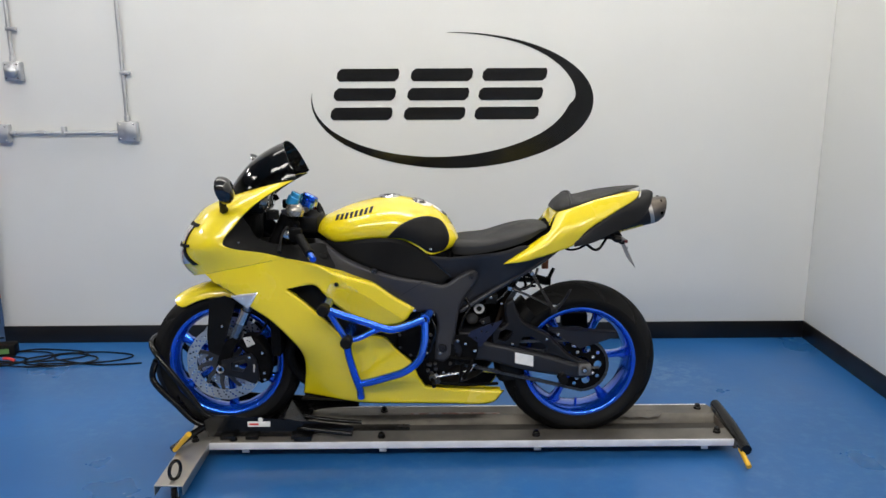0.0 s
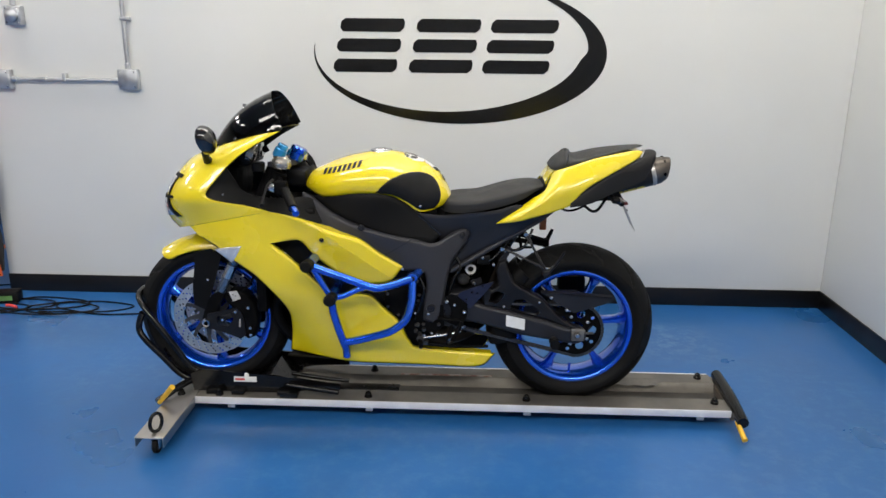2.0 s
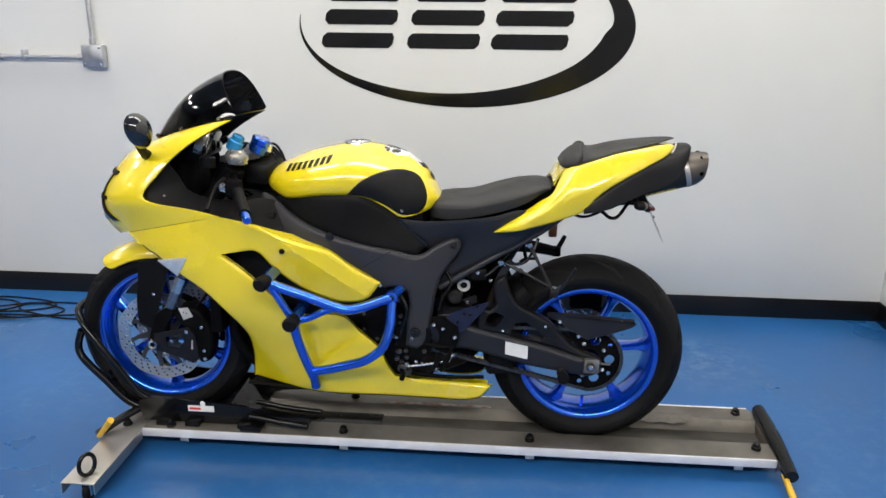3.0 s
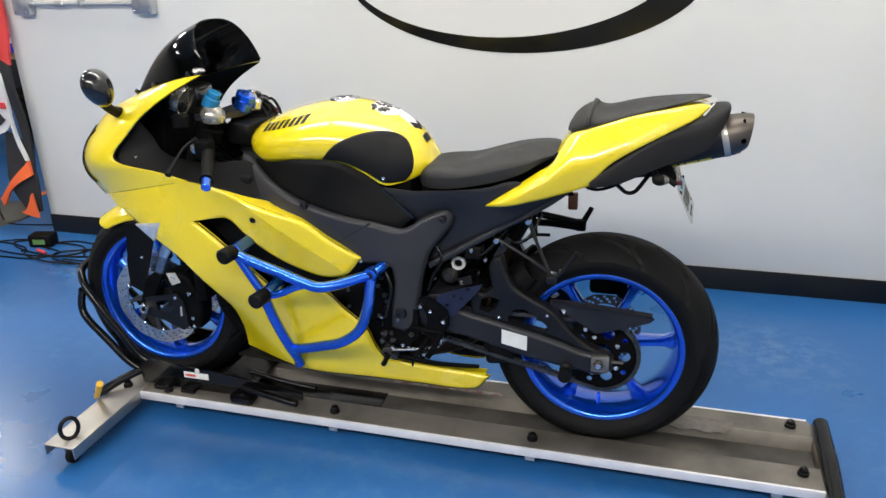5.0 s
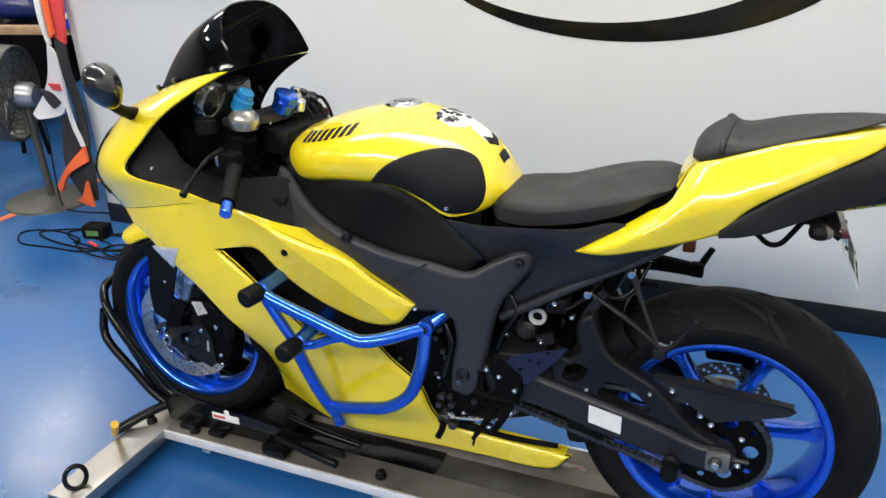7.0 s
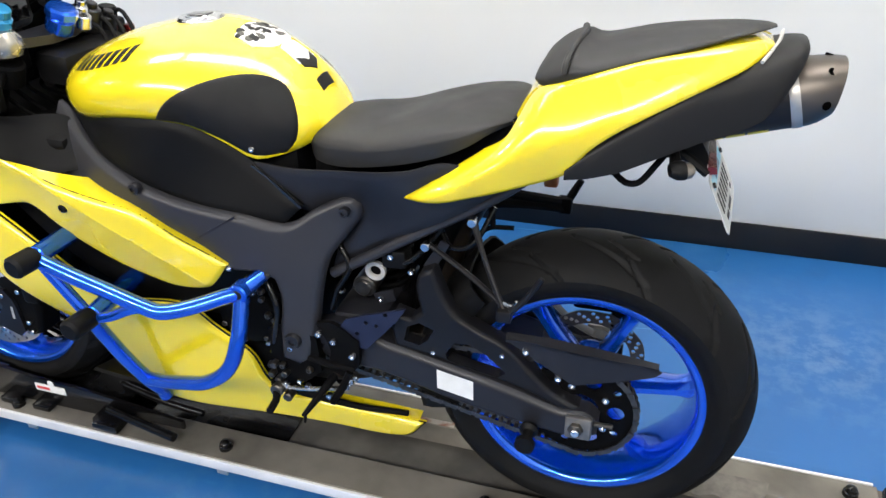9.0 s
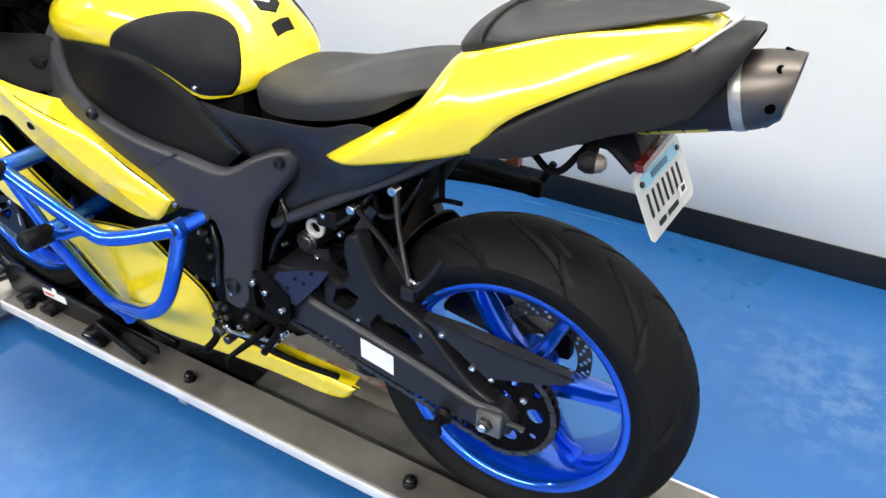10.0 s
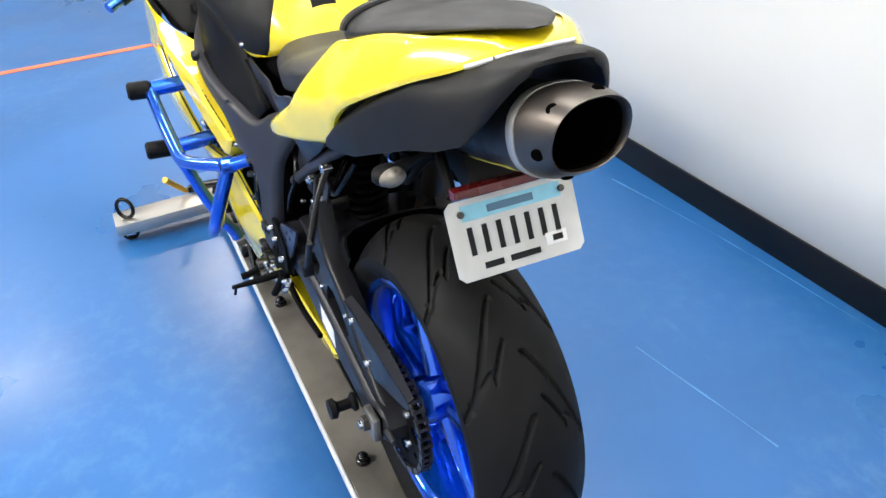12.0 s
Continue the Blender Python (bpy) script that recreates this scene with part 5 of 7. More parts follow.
top_patch([(0.125, -0.026), (0.121, 0.0), (0.125, 0.026), (0.160, 0.030), (0.176, 0.0), (0.160, -0.030)], 0.0016, M_WHITE, "tank_decal", "white rounded decal")
top_patch([(0.152, -0.026), (0.166, 0.0), (0.152, 0.026), (0.168, 0.026), (0.180, 0.0), (0.168, -0.026)], 0.0024, M_INK, "tank_decal")
top_patch([(0.188, -0.024), (0.187, 0.024), (0.199, 0.024), (0.200, -0.024)], 0.0018, M_INK, "tank_tag", "small black tag")
cap = part("fuel_cap", moved(lathe([(0.0001, 0.006), (0.026, 0.006), (0.028, 0.004), (0.040, 0.004), (0.043, 0.0), (0.043, -0.014)], (0, 0, 0), 32, axis="z"), pose(-0.045, 0, 1.041, 0, -2, 0)), M_STEEL, tank, "round silver fuel cap")
part("cap_plate", moved(rbox((-0.020, -0.014, 0.005), (0.020, 0.014, 0.008), 0.002), pose(-0.045, 0, 1.041, 0, -2, 0)), M_GLOSS, cap)

# frame covers and side panels
SPAR = [(-0.329, 0.878), (-0.288, 0.868), (-0.225, 0.832), (-0.145, 0.795), (-0.060, 0.765), (0.020, 0.741), (0.085, 0.727), (0.162, 0.706), (0.215, 0.735), (0.262, 0.756), (0.284, 0.758), (0.297, 0.742), (0.293, 0.718), (0.268, 0.682), (0.234, 0.634), (0.216, 0.570), (0.203, 0.486), (0.186, 0.410), (0.160, 0.390), (0.125, 0.402), (0.128, 0.476), (0.136, 0.545), (0.130, 0.588), (0.105, 0.603), (0.045, 0.602), (-0.020, 0.630), (-0.075, 0.665), (-0.140, 0.705), (-0.220, 0.735), (-0.290, 0.760), (-0.330, 0.810)]
spar_w = surface_of([(-.33, .88, .10), (-.32, .83, .13), (-.23, .80, .175), (-.098, .766, .208), (-.02, .73, .205), (-.02, .64, .178), (-.14, .71, .198), (-.22, .74, .19), (.05, .66, .188), (.12, .62, .175), (.16, .70, .165), (.27, .75, .125), (.29, .745, .118), (.23, .63, .145), (.2, .5, .158), (.154, .44, .168), (.13, .5, .17)])
both("frame_spar", shell(SPAR, spar_w, gauge=0.010, roll=0.010, reach=0.012, grid=0.010, step=0.007), M_FRAME, "satin black frame spar")
both("frame_seam", shell([(-0.024, 0.662), (-0.021, 0.659), (0.084, 0.727), (0.081, 0.730)], lambda x, z: spar_w(x, z) + 0.0006, gauge=0.003, roll=0, grid=0.01, step=0.03), M_ARM)
both("airbox_cover", shell([(-0.285, 0.872), (-0.246, 0.879), (-0.146, 0.897), (-0.042, 0.901), (0.006, 0.888), (0.055, 0.858), (0.099, 0.824), (0.137, 0.788), (0.19, 0.738), (0.158, 0.705), (0.073, 0.722), (-0.022, 0.742), (-0.127, 0.783), (-0.211, 0.824)], surface_of([(-.28, .87, .115), (-.2, .83, .165), (-.146, .897, .172), (-.042, .90, .178), (-.05, .8, .185), (.05, .86, .158), (.07, .73, .175), (.1, .82, .145), (.16, .72, .150), (.19, .74, .138)]), gauge=0.006, roll=0.006), M_BLACK, "black side cover below the tank")
seat_w = surface_of([(.099, .815, .140), (.19, .808, .140), (.3, .816, .150), (.46, .84, .160), (.39, .776, .150), (.524, .793, .140), (.364, .68, .116), (.23, .60, .106), (.28, .74, .110), (.17, .75, .126)])
both("seat_side_cover", shell([(0.099, 0.819), (0.191, 0.812), (0.298, 0.822), (0.394, 0.833), (0.470, 0.848), (0.565, 0.805), (0.495, 0.756), (0.407, 0.706), (0.316, 0.652), (0.222, 0.594), (0.240, 0.645), (0.273, 0.693), (0.294, 0.742), (0.277, 0.750), (0.205, 0.712), (0.150, 0.735)], seat_w, roll=0.005), M_COVER, "black panel below the rider's seat")
both("cover_crease", shell([(0.101, 0.812), (0.106, 0.815), (0.19, 0.738), (0.186, 0.734)], lambda x, z: max(seat_w(x, z), 0.135) + 0.004, gauge=0.003, roll=0, step=0.03, grid=0.01), M_GLOSS)
for px, pz, r, w in ((-0.098, 0.775, 0.012, spar_w), (0.268, 0.733, 0.0105, spar_w), (0.154, 0.452, 0.017, spar_w)):
    for s in (-1, 1):
        g = lathe([(0.0001, -0.004), (r * 0.4, -0.004), (r * 0.45, -0.008), (r * 0.85, -0.007), (r, -0.002), (r, 0.006)], (px, -w(px, pz) - 0.001, pz), 16)
        part("frame_bolt", g if s < 0 else mirrored(g), M_ARM, bike)
for px, pz in ((0.049, 0.612), (0.083, 0.592)):
    bolt("mount_bolt", (px, -spar_w(px, pz) - 0.001, pz), 0.007, bike, M_STEEL)

# seats and tail
st_top = curve_of([(0.180, 0.868), (0.213, 0.878), (0.261, 0.884), (0.327, 0.886), (0.394, 0.901), (0.46, 0.912), (0.526, 0.913), (0.560, 0.908), (0.578, 0.900)])
st_bot = curve_of([(0.180, 0.836), (0.197, 0.820), (0.255, 0.816), (0.362, 0.833), (0.437, 0.850), (0.49, 0.868), (0.532, 0.890), (0.575, 0.900)])
st_wid = curve_of([(0.180, 0.060), (0.21, 0.100), (0.30, 0.128), (0.38, 0.142), (0.45, 0.146), (0.51, 0.136), (0.55, 0.108), (0.575, 0.070)])


def cushion(x0, x1, top, bot, wid, power=3.2, n=34, edge=0.45):
    secs = []
    for i in range(n + 1):
        x = x0 + (x1 - x0) * (0.5 - 0.5 * math.cos(math.pi * i / n))
        zt, zb, w = top(x), bot(x), wid(x)
        half = []
        for j in range(13):
            a = math.pi / 2 * j / 12
            half.append((w * math.cos(a) ** (2 / power), zb + (zt - zb) * (edge + (1 - edge) * math.sin(a) ** (2 / 2.0))))
        row = [(x, -w * 0.97, zb)] + [(x, -y, z) for y, z in half] + [(x, y, z) for y, z in half[-2::-1]] + [(x, w * 0.97, zb)]
        secs.append(row)
    return loft(secs)


part("rider_seat", cushion(0.180, 0.575, st_top, st_bot, st_wid), M_SEAT, bike, "black vinyl rider's seat", 60)
ps_top = curve_of([(0.590, 0.978), (0.602, 0.998), (0.630, 1.020), (0.655, 1.027), (0.680, 1.017), (0.762, 1.035), (0.850, 1.047), (0.920, 1.053), (0.936, 1.050)])
ps_bot = curve_of([(0.590, 0.966), (0.606, 0.964), (0.644, 0.977), (0.752, 1.008), (0.880, 1.040), (0.936, 1.049)])
ps_wid = curve_of([(0.590, 0.076), (0.606, 0.101), (0.65, 0.115), (0.73, 0.106), (0.81, 0.086), (0.88, 0.054), (0.918, 0.026), (0.934, 0.010)])
pseat = part("passenger_seat", cushion(0.590, 0.934, ps_top, ps_bot, ps_wid, 2.2, edge=0.18), M_SEAT, bike, "black vinyl passenger seat", 60)
strap_pts = []
for k in range(-8, 9):
    a = k / 8 * math.pi / 2
    strap_pts.append((0.657 - 0.016 * abs(math.sin(a)), 0.1165 * math.copysign(abs(math.sin(a)) ** 0.95, k), ps_bot(0.657) + 0.001 + (ps_top(0.657) - ps_bot(0.657)) * (0.18 + 0.82 * max(0, math.cos(a)))))
part("seat_strap", tube(strap_pts, 0.0055, 8, 2), M_SEAT, pseat, "black seat strap")
TAIL = [(0.382, 0.779), (0.460, 0.829), (0.524, 0.869), (0.560, 0.895), (0.577, 0.924), (0.592, 0.952), (0.608, 0.966), (0.638, 0.976), (0.749, 1.011), (0.865, 1.033), (0.910, 1.036), (0.932, 1.030), (0.906, 1.009), (0.852, 0.984), (0.802, 0.959), (0.766, 0.940), (0.725, 0.916), (0.691, 0.888), (0.672, 0.862), (0.662, 0.845), (0.590, 0.819), (0.505, 0.800)]
tail_bulge = surface_of([(.385, .775, .150), (.42, .80, .178), (.47, .80, .195), (.50, .83, .200), (.55, .85, .190), (.56, .90, .183), (.6, .813, .183), (.60, .93, .166), (.57, .96, .150), (.666, .844, .175), (.64, .92, .168), (.72, .95, .155), (.8, .985, .13), (.76, 1.0, .118), (.64, .975, .124), (.85, 1.015, .105), (.917, 1.012, .078), (.87, 1.04, .075), (.945, 1.03, .035), (.93, 1.045, .03)])


tail_fold = curve_of([(0.38, 0.790), (0.44, 0.814), (0.498, 0.833), (0.556, 0.858), (0.612, 0.883), (0.694, 0.926), (0.786, 0.977), (0.875, 1.023), (0.94, 1.05)])


def tail_w(x, z):
    # the bulging flank, cut by the face that turns in to the rider's seat
    cut = 0.106 + 2.2 * ((x - 0.46) * 0.70 - (z - 0.829) * 0.72) + 1.25 * max(0.0, 0.869 - z)
    b = tail_bulge(x, z)
    d = tail_fold(x) - z
    b -= ramp01((x - 0.44) / 0.08) * 0.34 * (d + math.sqrt(d * d + 0.00003)) / 2
    h = max(0.032 - abs(b - cut), 0.0) / 0.032
    return min(b, cut) - h * h * 0.008


both("tail_panel", shell(TAIL, tail_w, gauge=0.006, roll=0.004, reach=0.008, grid=0.008, step=0.006), M_YELLOW, "glossy yellow tail panel")
deck = []
under = []
for x, z, w in ((0.567, 0.915, 0.100), (0.580, 0.942, 0.094), (0.593, 0.957, 0.092), (0.608, 0.964, 0.104), (0.640, 0.974, 0.124), (0.749, 1.008, 0.113), (0.865, 1.031, 0.080), (0.910, 1.034, 0.052), (0.932, 1.029, 0.032)):
    deck.append([Vector((x, w * k / 8, z + 0.010 * (1 - (k / 8) ** 2) * (1 if x < 0.58 else 0.2))) for k in range(-8, 9)])
    under.append([p + Vector((0.003, 0, -0.005)) for p in deck[-1]])
part("tail_deck", sheet(deck, under), M_YELLOW, bike, "glossy yellow tail deck", 60)
# black surround of the silencer
sh = [(0.655, 0.838, 0.850, 0.168), (0.690, 0.842, 0.890, 0.164), (0.735, 0.852, 0.926, 0.154), (0.790, 0.876, 0.962, 0.140), (0.845, 0.899, 0.990, 0.124), (0.890, 0.912, 1.008, 0.113), (0.930, 0.932, 1.026, 0.103), (0.952, 0.962, 1.032, 0.090), (0.966, 0.988, 1.034, 0.076), (0.975, 1.008, 1.034, 0.060), (0.980, 1.019, 1.032, 0.044)]
so, si = [], []
for x, zb, zt, w in sh:
    ro, ri = [], []
    for k in range(-10, 11):
        a = k / 10 * math.pi / 2
        c, s_ = max(0, math.cos(a)), math.sin(a)
        f = min(1, max(0, (x - 0.84) / 0.12))
        y = w * math.copysign(abs(s_) ** (0.62 + 0.2 * f), k) * (0.965 - 0.07 * f + (0.035 + 0.07 * f) * c)
        z = zb + (zt + 0.006 * (1 - f) - zb) * c ** (0.24 + 0.5 * f)
        ro.append(Vector((x, y, z)))
        ri.append(Vector((x, y * 0.955, z - 0.006 * c)))
    so.append(ro)
    si.append(ri)
part("silencer_surround", sheet(so, si), M_SHIELD, bike, "matt black panel round the silencer", 60)
trim = [(0.915, -0.081, 1.014), (0.927, -0.053, 1.0220), (0.940, -0.012, 1.0300), (0.948, 0.034, 1.0345)]
part("trim_strip", tube(trim[:2], 0.0028, 8, 4), M_TRIM, bike, "thin silver trim strip")
part("trim_strip", tube([(0.9275, -0.051, 1.0225)] + trim[2:], 0.0028, 8, 4), M_TRIM, bike, "thin silver trim strip")
# silencer
AX = Vector((math.cos(radians(15)), 0, math.sin(radians(15))))
UP = Vector((-AX.z, 0, AX.x))
MC = Vector((0.688, 0.002, 0.872))


def oval(d, k, kw=1.0, slant=0.0, n=32):
    c = MC + AX * d
    out = []
    for i in range(n):
        a = 2 * math.pi * i / n
        cy, cz = abs(math.cos(a)) ** 0.85 * math.copysign(1, math.cos(a)) * 0.060 * k * kw, abs(math.sin(a)) ** 0.85 * math.copysign(1, math.sin(a)) * 0.050 * k
        out.append(tuple(c + Vector((0, cy, 0)) + UP * cz + AX * slant * (cz / 0.05)))
    return out


can = part("silencer", loft([oval(0.0, 0.03), oval(0.0, 0.5), oval(0.02, 0.85), oval(0.06, 0.98), oval(0.16, 1.0), oval(0.292, 1.0), oval(0.300, 0.98), oval(0.300, 0.80), oval(0.17, 0.80), oval(0.16, 0.03)]), M_CARBON, bike, "black oval underseat silencer", 50)
part("silencer_band", loft([oval(0.288, 0.995), oval(0.288, 1.02), oval(0.290, 1.030), oval(0.300, 1.035), oval(0.303, 1.02), oval(0.303, 0.995)], caps=False), mat("clamp_steel", (0.42, 0.41, 0.39), 0.34, 0.75, var=0.15, scale=30), can, "polished clamp band", 50)
part("end_cap", loft([oval(0.300, 1.0), oval(0.308, 1.005), oval(0.320, 0.99, 1, 0.005), oval(0.336, 0.935, 1, 0.012), oval(0.350, 0.855, 1, 0.017), oval(0.357, 0.80, 1, 0.020), oval(0.355, 0.765, 1, 0.020), oval(0.346, 0.75, 1, 0.018)], caps=False), M_TITAN, can, "brushed titanium end cap", 60)
part("outlet", loft([oval(0.348, 0.755, 1, 0.018), oval(0.325, 0.74, 1, 0.012), oval(0.25, 0.70, 1, 0.0), oval(0.18, 0.68), oval(0.17, 0.05)], caps=False), M_HOLLOW, can, "black outlet with its inner shade in the colour")
for i in range(6):
    a = 2 * math.pi * i / 6 + 0.25
    rad = Vector((0, math.cos(a), 0)) + UP * math.sin(a)
    c = MC + AX * (0.340 + 0.013 * math.sin(a)) + Vector((0, math.cos(a) * 0.0560, 0)) + UP * math.sin(a) * 0.0465
    nrm = (rad + AX * 0.6).normalized()
    # Black studs stand for the ports' shaded hollows.
    part("cap_port", disc_bar(c - nrm * 0.008, c + nrm * 0.0012, 0.0070, 14), M_HOLLOW, can)
bar_geo = []
for d0, d1 in ((0.150, 0.172), (0.178, 0.190), (0.194, 0.222), (0.226, 0.256)):
    p = [oval(d, 1.012)[20:23] for d in (d0, d1)]
    q = [oval(d, 0.99)[20:23] for d in (d0, d1)]
    bar_geo.append(sheet([[Vector(v) for v in row] for row in p], [[Vector(v) for v in row] for row in q]))
part("maker_mark", join(*bar_geo), mat("yellow_print", (0.6, 0.5, 0.05), 0.4), can, "small yellow print bars")

# plate, lights, undertail
part("plate_hanger", join(plate([(0.66, 0.845), (0.78, 0.880), (0.85, 0.880), (0.866, 0.850), (0.862, 0.822), (0.82, 0.845), (0.72, 0.838)], -0.050, 0.050), tube([(0.80, -0.060, 0.872), (0.835, -0.068, 0.855), (0.866, -0.074, 0.834)], 0.008, 8)), M_BLACK, bike, "black plate bracket")
part("tail_light", loft([[(0.868 + dx, y, z) for z, dx in ((0.834, 0.0), (0.846, -0.003), (0.846, 0.010), (0.836, 0.012))] for y in (-0.078, 0.078)]), M_RED, bike, "dark red tail light strip")
PM = Matrix.Translation((0.895, 0.001, 0.785)) @ pose(0, 0, 0, 0, 0, -5) @ pose(0, 0, 0, 0, -25, 0) @ pose(0, 0, 0, 3, 0, 0)
W2, H2 = 0.089, 0.051


def on_plate(y0, z0, y1, z1, d):
    return [tuple(PM @ Vector((x, y, z))) for x, y, z in rbox((d - 0.0006, y0, z0), (d, y1, z1), 0)[0]], rbox((0, 0, 0), (1, 1, 1), 0)[1]


lp_out = [(-W2 + 0.008, -H2), (W2 - 0.008, -H2), (W2, -H2 + 0.008), (W2, H2 - 0.008), (W2 - 0.008, H2), (-W2 + 0.008, H2), (-W2, H2 - 0.008), (-W2, -H2 + 0.008)]
lp = part("number_plate", moved(loft([[(x, y, z) for y, z in lp_out] for x in (0.0, 0.0016)]), PM), M_PLATE, bike, "white plate with pale blue top and dark bars", 0)
part("plate_header", on_plate(-W2 + 0.02, 0.024, W2 - 0.02, 0.044, 0.0022), M_PLATEBLUE, lp, "pale blue band", 0)
part("header_bar", on_plate(-0.034, 0.029, 0.030, 0.0385, 0.0030), mat("dull_blue_ink", (0.06, 0.13, 0.2), 0.5), lp, "", 0)
for k in range(7):
    y = -0.066 + k * 0.0198
    part("character_bar", on_plate(y, -0.020, y + 0.0072, 0.016, 0.0026), M_INK, lp, "", 0)
for y0, y1 in ((-0.052, -0.026), (-0.016, 0.026)):
    part("footer_bar", on_plate(y0, -0.040, y1, -0.032, 0.0026), M_INK, lp, "", 0)
part("footer_bar", on_plate(0.036, -0.034, 0.066, -0.018, 0.0026), M_WHITE, lp, "", 0)
part("footer_bar", on_plate(0.046, -0.030, 0.060, -0.022, 0.0032), M_INK, lp, "", 0)
for y in (-0.070, 0.070):
    part("plate_screw", moved(disc_bar((0.001, y, 0.034), (0.006, y, 0.034), 0.0045, 10), PM), M_CHAIN, lp)
for s in (-1, 1):
    c = Vector((0.822, s * 0.139, 0.862))
    SM = Matrix.Translation(c) @ pose(0, 0, 0, 0, 0, 90 - s * 15) @ Matrix.Diagonal((0.98, 0.80, 0.64, 1))
    sg = part("rear_signal", moved(lathe([(0.0195, -0.010), (0.021, -0.006), (0.021, 0.006), (0.014, 0.018), (0.0001, 0.022)], (0, 0, 0), 20), SM), M_BLACK, bike, "small black rear turn signal")
    part("lens", moved(lathe([(0.0001, -0.028), (0.009, -0.027), (0.017, -0.020), (0.0195, -0.010)], (0, 0, 0), 20), SM), M_LENS2, sg, "clear ribbed lens")
    part("stalk", tube([c + Vector((-0.005, -s * 0.012, 0)), (0.812, s * 0.095, 0.872), (0.80, s * 0.045, 0.878)], [0.010, 0.008, 0.009], 8), M_BLACK, sg)
part("amber_reflector", rbox((0.578, 0.128, 0.690), (0.606, 0.150, 0.742), 0.005), M_AMBER, bike, "brown amber reflector")
part("wire_loop", tube([(0.690, -0.075, 0.848), (0.722, -0.085, 0.828), (0.745, -0.088, 0.812), (0.766, -0.088, 0.816), (0.786, -0.082, 0.842), (0.805, -0.07, 0.868)], 0.0055, 8), M_DARK, bike, "black wire loop")
part("wire_loop", tube([(0.60, -0.03, 0.83), (0.66, -0.05, 0.805), (0.72, -0.02, 0.815), (0.76, 0.03, 0.84)], 0.0045, 8), M_DARK, bike)
part("undertail", loft([[(x, y, z) for y, z in ((-w, zb), (-w, zt), (w, zt), (w, zb))] for x, w, zb, zt in ((0.20, 0.085, 0.66, 0.815), (0.36, 0.095, 0.735, 0.83), (0.50, 0.095, 0.80, 0.88), (0.66, 0.085, 0.845, 0.95), (0.78, 0.06, 0.90, 1.0))]), M_DARK, bike)
hug_o, hug_i = [], []
for k in range(19):
    a = radians(132 + 60 * k / 18)
    for rows_, g in ((hug_o, 0.0), (hug_i, 0.004)):
        rows_.append([Vector((RX + (r - g) * math.cos(a), y * (1 - g * 9), RZ + (r - g) * math.sin(a))) for y, r in ((-0.106, 0.262 + 0.02 * math.cos(3 * a)), (-0.106, 0.300), (-0.100, 0.320), (-0.082, 0.330), (-0.045, 0.336), (0, 0.338), (0.045, 0.336), (0.082, 0.330), (0.100, 0.320), (0.106, 0.300), (0.106, 0.262))])
part("hugger", sheet(hug_o, hug_i), M_BLACK, bike, "black rear wheel hugger", 50)

part("heel_plate", shell([(0.140, 0.430), (0.165, 0.520), (0.215, 0.600), (0.300, 0.620), (0.372, 0.570), (0.360, 0.500), (0.280, 0.440)], lambda x, z: -0.165, gauge=0.006, roll=0.003, reach=0.005, grid=0.02), M_BLACK, bike, "black heel plate")
part("fender_clip", join(tube([(0.540, 0.040, 0.640), (0.500, 0.036, 0.640), (0.480, 0.030, 0.632)], 0.005, 8), tube([(0.500, 0.036, 0.640), (0.492, 0.056, 0.710), (0.515, 0.060, 0.790)], 0.006, 8)), M_DARK, bike, "black fender clip")

# swing arm
arm_out = [(0.175, 0.470), (0.235, 0.490), (0.300, 0.478), (0.332, 0.463), (0.413, 0.442), (0.493, 0.421), (0.586, 0.396), (0.671, 0.370), (0.718, 0.370), (0.742, 0.352), (0.740, 0.322), (0.708, 0.306), (0.654, 0.312), (0.575, 0.324), (0.468, 0.345), (0.332, 0.384), (0.24, 0.395), (0.20, 0.41)]
up_out = [(0.405, 0.620), (0.430, 0.634), (0.446, 0.585), (0.470, 0.541), (0.514, 0.513), (0.570, 0.483), (0.612, 0.439), (0.654, 0.399), (0.705, 0.372), (0.679, 0.354), (0.622, 0.385), (0.560, 0.405), (0.500, 0.418), (0.430, 0.436), (0.350, 0.452), (0.345, 0.500), (0.352, 0.530), (0.385, 0.520), (0.405, 0.537), (0.397, 0.590)]
up_holes = ([(0.452, 0.452), (0.468, 0.478), (0.498, 0.480), (0.530, 0.463), (0.567, 0.428), (0.552, 0.415), (0.500, 0.425), (0.455, 0.438)], [(0.370, 0.470), (0.378, 0.503), (0.402, 0.514), (0.430, 0.502), (0.418, 0.478), (0.400, 0.462)])


